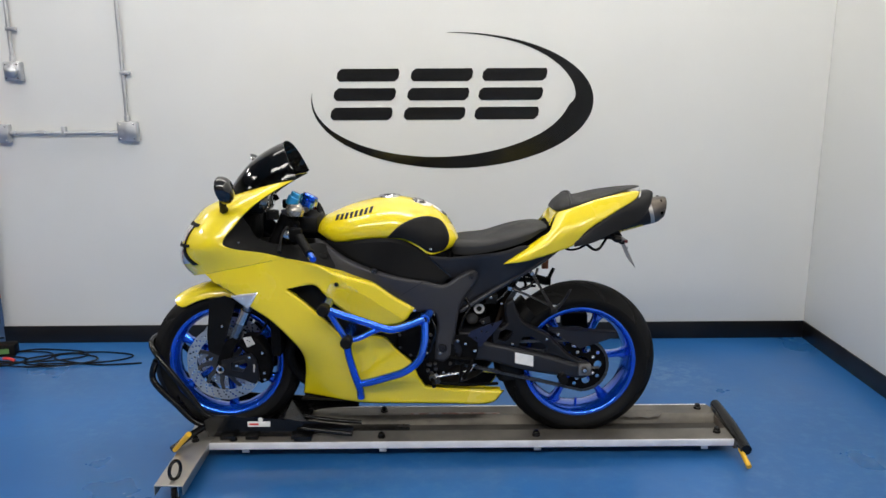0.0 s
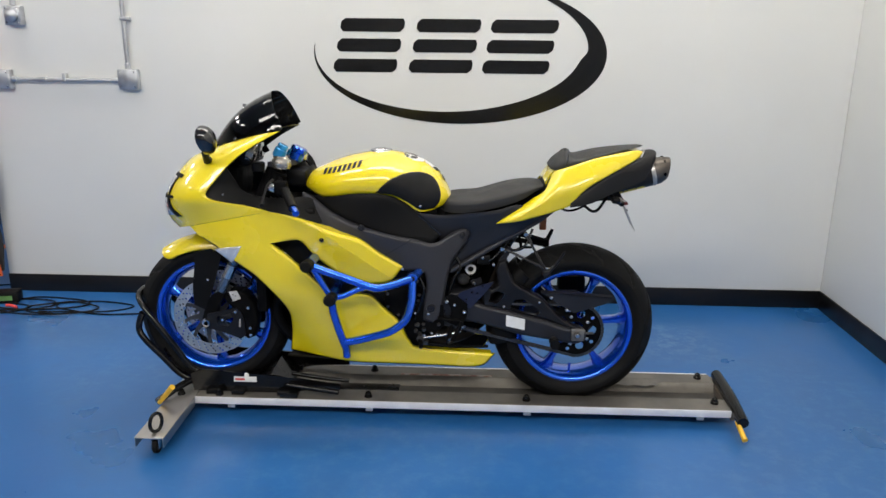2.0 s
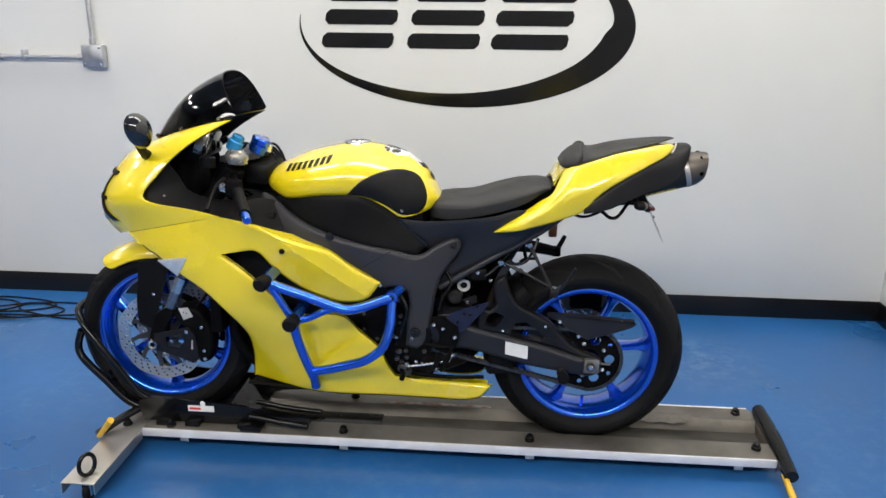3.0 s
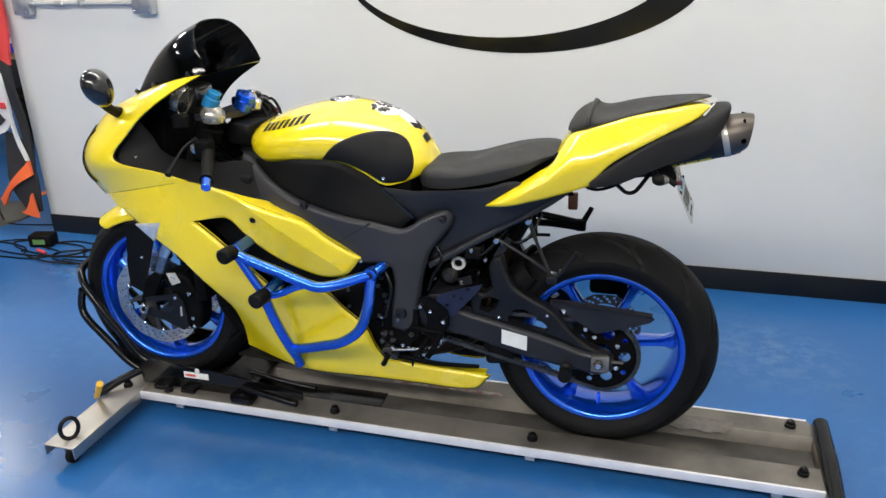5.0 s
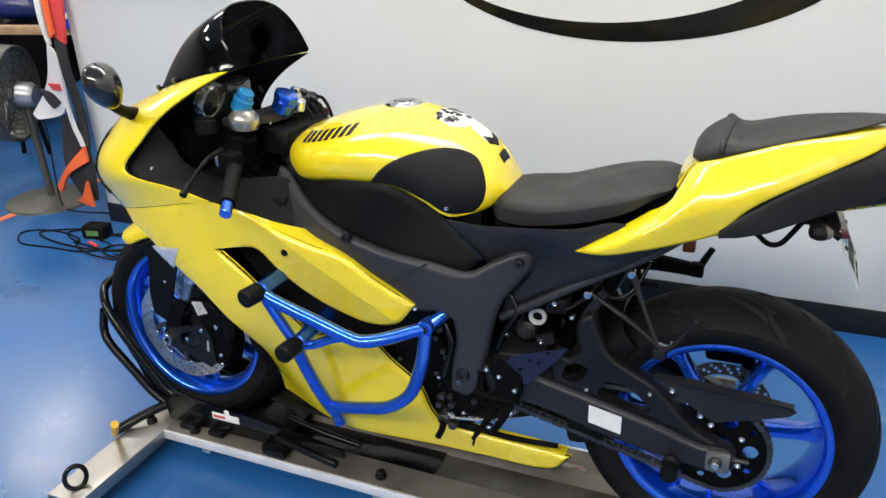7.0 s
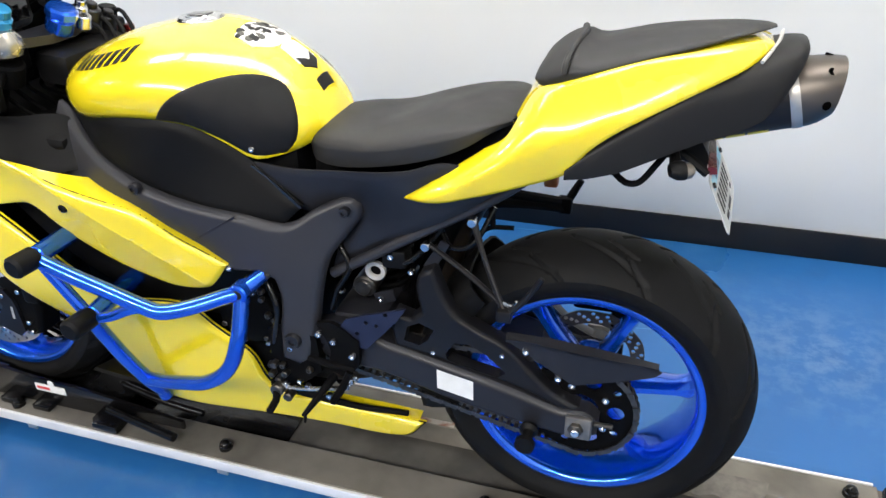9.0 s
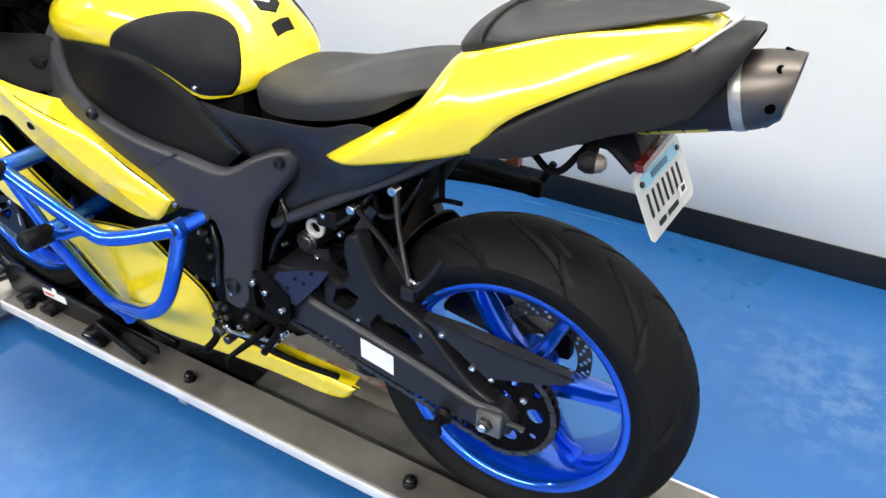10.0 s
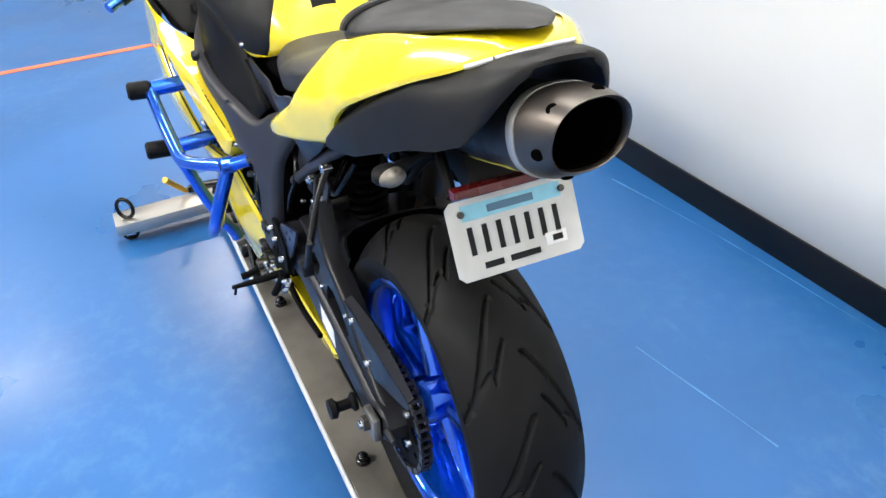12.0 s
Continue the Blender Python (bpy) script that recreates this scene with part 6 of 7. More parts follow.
def arm_side(s):
    a = part("swing_arm", shell(arm_out, lambda x, z: 0.146, gauge=0.034, roll=0.010, reach=0.014, grid=0.012, step=0.008) if s < 0 else mirrored(shell(arm_out, lambda x, z: 0.146, gauge=0.034, roll=0.010, reach=0.014, grid=0.012, step=0.008)), M_ARM, bike, "dark grey box-section swing arm", 30)
    part("arm_brace", shell(up_out, lambda x, z: 0.135, gauge=0.028, roll=0.008, reach=0.009, grid=0.007, step=0.007, holes=up_holes) if s < 0 else mirrored(shell(up_out, lambda x, z: 0.135, gauge=0.028, roll=0.008, reach=0.009, grid=0.007, step=0.007, holes=up_holes)), M_BRACE, a, "curved upper brace with an open web")
    for x, z in ((0.428, 0.452), (0.560, 0.468)):
        bolt("arm_bolt", (x, s * 0.1345 - (0.0 if s < 0 else -0.001), z), 0.0055, a, M_STEEL) if s < 0 else None
    part("adjuster", rbox((0.684, s * 0.154 - 0.007, RZ - 0.026), (0.732, s * 0.154 + 0.007, RZ + 0.022), 0.004), mat("worn_cast_steel", (0.17, 0.165, 0.155), 0.45, 0.6, var=0.3, scale=40), a, "steel axle adjuster block")
    part("axle_nut", disc_bar((RX, s * 0.160, RZ), (RX, s * 0.171, RZ), 0.014, 6, 0.1), M_CHAIN, a)
    part("axle_tip", disc_bar((RX, s * 0.170, RZ), (RX, s * 0.178, RZ), 0.008, 12), M_STEEL, a)
    part("adjuster_bolt", disc_bar((0.735, s * 0.140, RZ), (0.768, s * 0.140, RZ), 0.005, 8), M_CHAIN, a)
    part("spool", lathe([(0.0001, 0), (0.017, 0), (0.018, s * 0.006), (0.010, s * 0.012), (0.010, s * 0.034), (0.019, s * 0.040), (0.018, s * 0.050), (0.0001, s * 0.050)], (0.618, s * 0.152, 0.322), 20), M_BLACK, a, "black stand spool")
    return a


sa = arm_side(-1)
arm_side(1)
part("arm_bridge", rbox((0.215, -0.115, 0.415), (0.325, 0.115, 0.500), 0.015), M_ARM, sa)
lab = plate([(0.437, 0.420), (0.508, 0.404), (0.508, 0.360), (0.437, 0.376)], -0.1462, -0.1452, smooth=False)
part("warning_label", lab, M_WHITE, sa, "white rectangular warning label", 0)
smear = plate([(0.540, 0.384), (0.640, 0.357), (0.640, 0.335), (0.540, 0.360)], -0.1458, -0.1453, smooth=False)
part("arm_print", smear, mat("faint_grey_print", (0.075, 0.078, 0.09), 0.4), sa, "faint worn print", 0)
# chain guard: side blade with a wide top flange
part("chain_guard", join(plate([(0.566, 0.506), (0.616, 0.506), (0.724, 0.498), (0.831, 0.493), (0.840, 0.486), (0.829, 0.475), (0.760, 0.450), (0.691, 0.428), (0.655, 0.450), (0.600, 0.485)], -0.1380, -0.1345, step=0.02), loft([[(x, y, z) for y, z in ((-0.1380, z0), (-0.128 + 0.010 * k, z0 + 0.006), (-0.128 + 0.010 * k, z0 + 0.002), (-0.1380, z0 - 0.005))] for x, z0, k in ((0.566, 0.506, 0.6), (0.645, 0.504, 1.0), (0.750, 0.497, 0.7), (0.834, 0.492, 0))])), M_ARM, bike, "black blade-shaped chain guard")
for x, z in ((0.604, 0.488), (0.664, 0.440)):
    bolt("guard_bolt", (x, -0.1385, z), 0.007, bike, M_STEEL)
part("rear_caliper", join(rbox((0.655, 0.070, 0.455), (0.765, 0.120, 0.515), 0.012), rbox((0.735, 0.070, 0.345), (0.765, 0.10, 0.47), 0.008)), M_DARK, bike, "black rear brake caliper")
part("rear_axle", disc_bar((RX, -0.15, RZ), (RX, 0.15, RZ), 0.012), M_STEEL, bike)

# exhaust under the engine and up to the silencer
M_PIPE = mat("sooty_brown_steel", (0.035, 0.026, 0.018), 0.5, 0.6, var=0.35, scale=18)
pipe = part("exhaust_collector", tube([(0.02, 0.02, 0.270), (0.16, 0.02, 0.285), (0.28, 0.03, 0.315), (0.37, 0.05, 0.370)], [0.050, 0.060, 0.055, 0.032], 18), M_PIPE, bike, "sooty brown exhaust collector")
part("link_pipe", tube([(0.36, 0.05, 0.365), (0.385, 0.085, 0.460), (0.420, 0.100, 0.600), (0.520, 0.080, 0.760), (0.66, 0.02, 0.860)], 0.026, 14), M_PIPE, pipe, "exhaust link pipe")
part("shock_link", join(plate([(0.245, 0.350), (0.300, 0.420), (0.345, 0.400), (0.330, 0.345), (0.285, 0.315)], -0.060, -0.045), plate([(0.245, 0.350), (0.300, 0.420), (0.345, 0.400), (0.330, 0.345), (0.285, 0.315)], 0.045, 0.060), disc_bar((0.290, -0.065, 0.365), (0.290, 0.065, 0.365), 0.012, 12)), M_DARK, bike, "black shock linkage")

# shock, linkage, rear sets
part("shock_body", tube([(0.302, 0.02, 0.640), (0.285, 0.02, 0.560), (0.268, 0.02, 0.470)], 0.028, 16, 1), M_DARK, bike)
part("shock_spring", tube([(0.285 + 0.02 * (t / 60) + 0.037 * math.cos(t * 0.75) * 0.98, 0.02 + 0.037 * math.sin(t * 0.75), 0.47 + 0.16 * t / 60) for t in range(0, 61)], 0.006, 8, 2), M_DARK, bike)
part("shock_reservoir", disc_bar((0.301, -0.078, 0.5875), (0.300, 0.03, 0.596), 0.0225, 20), M_DARK, bike)
part("reservoir_ring", lathe([(0.0115, -0.006), (0.0115, 0.0), (0.0205, 0.0), (0.0215, -0.004), (0.0200, -0.008), (0.0130, -0.008)], (0.301, -0.080, 0.5875), 24, True), M_TRIM, bike, "bright steel ring")
part("preload_nut", join(disc_bar((0.274, -0.085, 0.545), (0.274, -0.02, 0.545), 0.024, 12), disc_bar((0.274, -0.090, 0.545), (0.274, -0.082, 0.545), 0.018, 8)), M_CHAIN, bike)
part("heel_guard", plate([(0.248, 0.492), (0.264, 0.516), (0.302, 0.532), (0.386, 0.558), (0.367, 0.528), (0.303, 0.453), (0.274, 0.455)], -0.160, -0.155, [ring_pts(0.286 + 0.020 * i, 0.488 + 0.012 * i + 0.016 * (i % 2), 0.0045, 8) for i in range(4)], smooth=False), mat("dark_blue_heel_plate", (0.022, 0.026, 0.055), 0.35, 0.5), bike, "dark perforated heel guard")
part("rearset", join(plate([(0.205, 0.500), (0.240, 0.505), (0.290, 0.470), (0.285, 0.410), (0.250, 0.380), (0.215, 0.395), (0.230, 0.440)], -0.165, -0.155), tube([(0.18, -0.16, 0.41), (0.23, -0.165, 0.405), (0.275, -0.16, 0.40)], 0.008, 8)), M_DARK, bike, "black rear-set bracket")
for x, z in ((0.213, 0.482), (0.242, 0.470), (0.278, 0.441), (0.184, 0.388), (0.271, 0.380), (0.221, 0.330), (0.120, 0.601), (0.102, 0.561), (0.110, 0.507), (0.100, 0.385), (0.126, 0.388)):
    bolt("rearset_bolt", (x, -0.172, z), 0.0070, bike, M_STEEL if x > 0.2 else M_CHAIN, 0.007)
peg = part("footpeg", tube([(0.232, -0.165, 0.376), (0.224, -0.215, 0.368), (0.216, -0.272, 0.362)], [0.009, 0.0075, 0.0045], 10), M_DARK, bike, "black left footpeg")
part("peg_tip", tube([(0.217, -0.264, 0.362), (0.215, -0.268, 0.342)], 0.003, 6), M_DARK, peg)
part("shift_rod", tube([(0.115, -0.178, 0.335), (0.18, -0.180, 0.345), (0.265, -0.175, 0.362)], 0.005, 8), M_STEEL, bike, "steel shift linkage rod")
part("shift_lever", tube([(0.270, -0.172, 0.400), (0.255, -0.180, 0.365), (0.235, -0.190, 0.330)], 0.008, 8), M_DARK, bike)
part("toe_piece", tube([(0.10, -0.17, 0.345), (0.118, -0.20, 0.325), (0.120, -0.235, 0.318)], 0.008, 8), M_DARK, bike)
part("shift_joint", join(disc_bar((0.115, -0.165, 0.335), (0.115, -0.195, 0.335), 0.014, 10), disc_bar((0.135, -0.165, 0.318), (0.135, -0.190, 0.318), 0.010, 10)), M_CHAIN, bike)
part("side_stand", tube([(0.12, -0.140, 0.300), (0.25, -0.142, 0.288), (0.372, -0.138, 0.290)], [0.009, 0.0065, 0.006], 10), M_DARK, bike, "folded black side stand")
part("right_peg", tube([(0.232, 0.165, 0.385), (0.216, 0.265, 0.380)], 0.012, 10), M_DARK, bike)
pb = part("peg_hanger", join(tube([(0.501, -0.118, 0.733), (0.530, -0.155, 0.680), (0.572, -0.192, 0.606)], [0.0070, 0.0045, 0.0060], 8), tube([(0.416, -0.116, 0.678), (0.500, -0.150, 0.642), (0.566, -0.188, 0.616)], 0.005, 8), rbox((0.562, -0.206, 0.586), (0.588, -0.184, 0.610), 0.005)), M_BRACE, bike, "slim dark steel passenger peg hanger")
part("passenger_peg", tube([(0.578, -0.196, 0.598), (0.607, -0.198, 0.632), (0.636, -0.200, 0.680)], [0.0060, 0.0055, 0.0045], 8), M_BRACE, pb, "folded passenger peg")
part("peg_spring", tube([(0.566, -0.186, 0.616), (0.588, -0.194, 0.616), (0.596, -0.195, 0.626)], 0.0035, 6), M_STEEL, pb)
for x, z in ((0.501, 0.730), (0.416, 0.675)):
    part("peg_bolt", disc_bar((x, -0.112, z), (x, -0.131, z), 0.0085, 12), M_STEEL, pb)
for s in (-1, 1):
    part("subframe_rail", tube([(0.225, s * 0.108, 0.586), (0.316, s * 0.110, 0.643), (0.407, s * 0.112, 0.698), (0.495, s * 0.112, 0.748), (0.56, s * 0.10, 0.786), (0.66, s * 0.075, 0.86)], 0.011, 10), M_FRAME, bike, "black subframe rail")

far = part("peg_hanger", join(tube([(0.440, 0.090, 0.695), (0.520, 0.135, 0.668), (0.602, 0.196, 0.632)], 0.0105, 8), tube([(0.455, 0.092, 0.662), (0.530, 0.150, 0.640), (0.610, 0.202, 0.614)], 0.0105, 8), rbox((0.598, 0.192, 0.604), (0.628, 0.216, 0.640), 0.005)), M_DARK, bike, "black passenger peg hanger")
part("passenger_peg", tube([(0.613, 0.206, 0.618), (0.626, 0.210, 0.645), (0.642, 0.214, 0.676)], [0.009, 0.0085, 0.007], 8), M_DARK, far, "folded passenger peg")
part("reflector_stay", tube([(0.540, 0.120, 0.742), (0.592, 0.132, 0.738)], 0.006, 8), M_DARK, bike)
coil = [(0.221 + 0.059 * t / 90 + 0.006 * math.cos(t * 0.7) * 0.75, -0.166 + 0.006 * math.sin(t * 0.7), 0.318 + 0.067 * t / 90 - 0.006 * math.cos(t * 0.7) * 0.66) for t in range(91)]
part("stand_spring", tube(coil, 0.0016, 6, 1), M_STEEL, bike, "steel side-stand spring")
for pts, r in (([(0.10, -0.150, 0.585), (0.128, -0.168, 0.530), (0.112, -0.160, 0.455), (0.095, -0.150, 0.400)], 0.0065), ([(0.118, -0.140, 0.600), (0.150, -0.150, 0.560), (0.165, -0.150, 0.530)], 0.005), ([(0.230, -0.10, 0.660), (0.262, -0.115, 0.610), (0.238, -0.125, 0.560), (0.225, -0.13, 0.515)], 0.006), ([(0.335, -0.085, 0.655), (0.360, -0.105, 0.625), (0.395, -0.105, 0.645), (0.440, -0.095, 0.700)], 0.0055), ([(0.42, -0.06, 0.70), (0.455, -0.10, 0.665), (0.500, -0.105, 0.680), (0.53, -0.08, 0.74)], 0.005)):
    part("hose", tube(pts, r, 10), M_TUBEBLACK, bike, "black rubber hose")
for x, z, y, r in ((0.345, 0.640, -0.112, 0.007), (0.385, 0.615, -0.118, 0.006), (0.43, 0.665, -0.108, 0.006), (0.315, 0.535, -0.10, 0.008), (0.235, 0.540, -0.10, 0.006), (0.075, 0.545, -0.156, 0.006), (0.145, 0.430, -0.166, 0.0065), (0.158, 0.352, -0.170, 0.0065), (0.095, 0.430, -0.160, 0.006), (0.130, 0.345, -0.178, 0.0075), (0.178, 0.350, -0.178, 0.006)):
    bolt("hex_bolt", (x, y, z), r, bike, M_STEEL, 0.006)
part("relay_box", rbox((0.325, -0.112, 0.612), (0.372, -0.070, 0.650), 0.006), M_BLACK, bike, "black plastic relay box")
part("clamp_bracket", plate([(0.405, 0.625), (0.440, 0.680), (0.455, 0.672), (0.425, 0.615)], -0.108, -0.104), M_ARM, bike)
part("clamp_bracket", plate([(0.300, 0.545), (0.340, 0.560), (0.345, 0.535), (0.312, 0.522)], -0.102, -0.098), M_ARM, bike)
# engine
eng = part("engine_block", plate([(-0.30, 0.30), (-0.33, 0.45), (-0.36, 0.62), (-0.25, 0.70), (-0.05, 0.66), (0.06, 0.56), (0.13, 0.50), (0.16, 0.38), (0.12, 0.28), (-0.05, 0.24)], -0.118, 0.118), M_DARK, bike, "black engine block")
for s in (-1, 1):
    part("engine_cover", lathe([(0.0001, s * 0.152), (0.040, s * 0.152), (0.050, s * 0.148), (0.062, s * 0.145), (0.068, s * 0.135), (0.068, s * 0.110)], (0.045, 0, 0.475), 32), M_DARK, eng)
    part("sprocket_cover", plate([(0.10, 0.37), (0.095, 0.46), (0.14, 0.49), (0.20, 0.46), (0.205, 0.38), (0.16, 0.34)], s * 0.150 - 0.012, s * 0.150 + 0.012), M_DARK, eng)
    for i in range(7):
        a = 2 * math.pi * i / 7
        part("cover_bolt", disc_bar((0.045 + 0.060 * math.cos(a), s * 0.135, 0.475 + 0.060 * math.sin(a)), (0.045 + 0.060 * math.cos(a), s * 0.150, 0.475 + 0.060 * math.sin(a)), 0.006, 8), M_CHAIN, eng)
    for x, z in ((0.098, 0.360), (0.112, 0.348), (0.128, 0.366), (0.106, 0.385)):
        part("cover_bolt", disc_bar((x, s * 0.160, z), (x, s * 0.178, z), 0.0075, 8), M_CHAIN, eng)
part("airbox", rbox((-0.30, -0.105, 0.66), (0.18, 0.105, 0.875), 0.03), M_DARK, bike)
part("radiator", rbox((-0.50, -0.165, 0.42), (-0.46, 0.165, 0.74), 0.01), M_DARK, bike)
for k in range(4):
    part("header_pipe", tube([(-0.36, -0.12 + 0.08 * k, 0.56), (-0.44, -0.11 + 0.07 * k, 0.42), (-0.38, -0.06 + 0.04 * k, 0.28), (-0.20, -0.03 + 0.02 * k, 0.23), (0.15, 0.0, 0.24)], 0.019, 10), M_DARK, bike)
part("exhaust_link", tube([(0.15, 0.0, 0.24), (0.28, 0.06, 0.30), (0.34, 0.08, 0.45), (0.42, 0.07, 0.66), (0.56, 0.03, 0.80), (0.70, 0.0, 0.88)], 0.026, 12), M_DARK, bike)
part("belly_pan", loft([[(x, y, z) for y, z in ((-w, zs), (-w * 0.5, zb), (w * 0.5, zb), (w, zs), (w * 0.95, zs + 0.004), (w * 0.5, zb + 0.005), (-w * 0.5, zb + 0.005), (-w * 0.95, zs + 0.004))] for x, w, zs, zb in ((-0.40, 0.128, 0.232, 0.215), (-0.20, 0.142, 0.226, 0.200), (0.05, 0.110, 0.214, 0.195), (0.12, 0.070, 0.205, 0.195))]), M_BLACK, bike)

# crash bars
LOWER = [(0.088, -0.212, 0.586), (0.088, -0.228, 0.543), (0.085, -0.245, 0.496), (0.065, -0.260, 0.435), (0.012, -0.260, 0.390), (-0.058, -0.245, 0.361), (-0.131, -0.225, 0.334), (-0.168, -0.218, 0.328)]
for s in (-1, 1):
    def cage_pts(*p):
        return [(x, -s * y, z) for x, y, z in p]
    cg = part("crash_bar", tube(cage_pts((-0.262, -0.303, 0.650), (-0.240, -0.302, 0.640), (-0.144, -0.299, 0.606), (-0.062, -0.293, 0.574), (-0.028, -0.288, 0.567), (0.015, -0.266, 0.571), (0.060, -0.234, 0.580), (0.088, -0.212, 0.586), (0.108, -0.170, 0.598)), 0.0152, 14), M_BLUE, bike, "blue metallic tubular crash bar")
    part("lower_tube", tube(cage_pts(*LOWER), 0.0152, 14), M_BLUE, cg)
    part("front_tube", tube(cage_pts((-0.198, -0.290, 0.528), (-0.195, -0.268, 0.468), (-0.183, -0.246, 0.400), (-0.169, -0.222, 0.335), (-0.161, -0.205, 0.300), (-0.160, -0.190, 0.278)), 0.0150, 14), M_BLUE, cg)
    part("link_tube", tube(cage_pts((-0.262, -0.302, 0.648), (-0.230, -0.296, 0.588), (-0.198, -0.290, 0.530)), 0.012, 12), M_BLUE, cg)
    part("cross_tube", tube(cage_pts((-0.194, -0.290, 0.526), (-0.150, -0.290, 0.537), (-0.100, -0.291, 0.562), (-0.062, -0.292, 0.573)), 0.011, 12), M_BLUE, cg)
    part("foot_sleeve", disc_bar(*cage_pts((-0.161, -0.192, 0.284), (-0.160, -0.184, 0.256)), 0.0155, 14), M_BLUE, cg)
    part("mount_eye", disc_bar(*cage_pts((0.087, -0.230, 0.586), (0.087, -0.198, 0.586)), 0.0195, 18), M_BLUE, cg)
    part("eye_bore", disc_bar(*cage_pts((0.087, -0.2315, 0.586), (0.087, -0.222, 0.586)), 0.0105, 14), M_INK, cg)
    for (a, b, c) in (((-0.266, -0.150, 0.660), (-0.270, -0.300, 0.655), (-0.275, -0.354, 0.656)), ((-0.192, -0.150, 0.540), (-0.194, -0.288, 0.530), (-0.196, -0.350, 0.532))):
        pa, pb_, pc = cage_pts(a, b, c)
        part("mount_stub", disc_bar(pa, pb_, 0.019, 16), M_BLUE, cg)
        part("puck", disc_bar(pb_, pc, 0.0215, 20, 0.25), M_BLACK, cg, "black plastic slider puck")

# the middle of the bodywork sits a little lower than drawn, nose and tail hardly
WHEELS = {rw, fw, *rw.children, *fw.children}
for ob in bike.children_recursive:
    if ob not in WHEELS and ob.name.split(".")[0] != "chain":
        for v in ob.data.vertices:
            mid = 1 - 0.85 * ramp01((v.co.x - 0.25) / 0.35) - 0.80 * ramp01((-0.18 - v.co.x) / 0.30)
            v.co.z -= 0.034 * mid * max(0.0, v.co.z - 0.30)

# ---- the workshop beyond the wall's end ----
fan = thing("pedestal_fan", "grey drum pedestal fan standing on the blue floor", "fan", pose(-2.875, 1.385, 0, 0, 0, 0))
part("base", lathe([(0.0001, 0.035), (0.04, 0.034), (0.09, 0.024), (0.19, 0.020), (0.235, 0.012), (0.24, 0.0), (0.0001, 0.0)], (0, 0, 0), 40, axis="z"), M_GREY, fan, "round grey base")
part("pole", disc_bar((0, 0, 0.03), (-0.02, 0, 0.56), 0.019, 16), M_GREY, fan)
part("yoke", rbox((-0.055, -0.03, 0.53), (0.015, 0.03, 0.60), 0.01), M_GREY, fan)
HM = pose(-0.10, -0.045, 0.60, 6, 0, 115)
drum = part("drum", moved(lathe([(0.245, -0.075), (0.25, -0.070), (0.25, 0.045), (0.245, 0.05), (0.240, 0.045), (0.240, -0.070)], (0, 0, 0), 56, True), HM), M_GREY, fan, "grey drum housing")
part("motor", moved(lathe([(0.0001, -0.16), (0.05, -0.155), (0.068, -0.13), (0.07, -0.04), (0.05, -0.02), (0.0001, -0.02)], (0, 0, 0), 24), HM), M_GALV, fan, "silver motor")
for k in range(9):
    r = 0.03 + 0.0255 * k
    for yy in (-0.073, 0.046):
        part("grille_ring", moved(tube([(r * math.cos(2 * math.pi * i / 40), yy, r * math.sin(2 * math.pi * i / 40)) for i in range(40)], 0.0022, 5, 1, True), HM), M_GREY, drum)
for k in range(12):
    a = 2 * math.pi * k / 12
    for yy in (-0.074, 0.047):
        part("grille_rod", moved(tube([(0.03 * math.cos(a), yy, 0.03 * math.sin(a)), (0.245 * math.cos(a), yy, 0.245 * math.sin(a))], 0.0022, 5, 1), HM), M_GREY, drum)
for k in range(4):
    a = math.pi / 2 * k
    bl = loft([[tuple(Matrix.Rotation(a, 3, "Y") @ Vector(p)) for p in ((0.04 + 0.17 * t, -0.02 + d, -w), (0.04 + 0.17 * t, 0.02 + d, w), (0.04 + 0.17 * t, 0.023 + d, w), (0.04 + 0.17 * t, -0.017 + d, -w))] for t, w, d in ((0, 0.025, 0), (0.5, 0.07, 0), (1, 0.075, 0.004))])
    part("blade", moved(bl, HM), M_GALV, fan)
part("power_cord", tube([(0.02, 0.02, 0.58), (0.07, 0.01, 0.40), (0.10, -0.03, 0.18), (0.16, -0.08, 0.03), (0.26, -0.10, 0.004), (0.5, -0.06, 0.004)], 0.004, 6), M_BLACK, fan)

banner = thing("hanging_riding_suit", "red, white, black and orange riding suit hung on the wall end", "riding suit", pose(-2.320, 1.225, 0))


def cloth(name, outline, d, material, label=""):
    P, F = fill(rounded(outline, 0.02), (), 0.03)
    def y(x, z):
        return d + 0.012 * math.sin(9 * z + 14 * x) + 0.010 * noise.noise((x * 8, z * 5, d * 40))
    part(name, thick(P, F, [(x, -y(x, z) - 0.016, z) for x, z in P], [(x, -y(x, z), z) for x, z in P]), material, banner, label, 50)


cloth("torso", [(-0.065, 1.00), (-0.075, 1.25), (-0.09, 1.46), (-0.04, 1.56), (0.03, 1.56), (0.045, 1.46), (0.045, 1.10), (0.030, 0.90), (-0.010, 0.92)], 0.030, M_REDCLOTH, "red upper part")
cloth("collar", [(-0.095, 1.30), (-0.075, 1.05), (-0.050, 0.90), (-0.035, 0.90), (-0.045, 1.05), (-0.060, 1.30)], 0.050, M_WHCLOTH, "white side band")
cloth("orange_stripe", [(-0.050, 1.20), (-0.025, 1.20), (0.0, 0.95), (-0.020, 0.93)], 0.052, M_ORCLOTH, "orange stripe")
cloth("black_band", [(-0.015, 0.93), (0.035, 0.90), (0.045, 0.62), (0.030, 0.40), (0.005, 0.42), (-0.010, 0.64)], 0.040, M_BKCLOTH, "black side band")
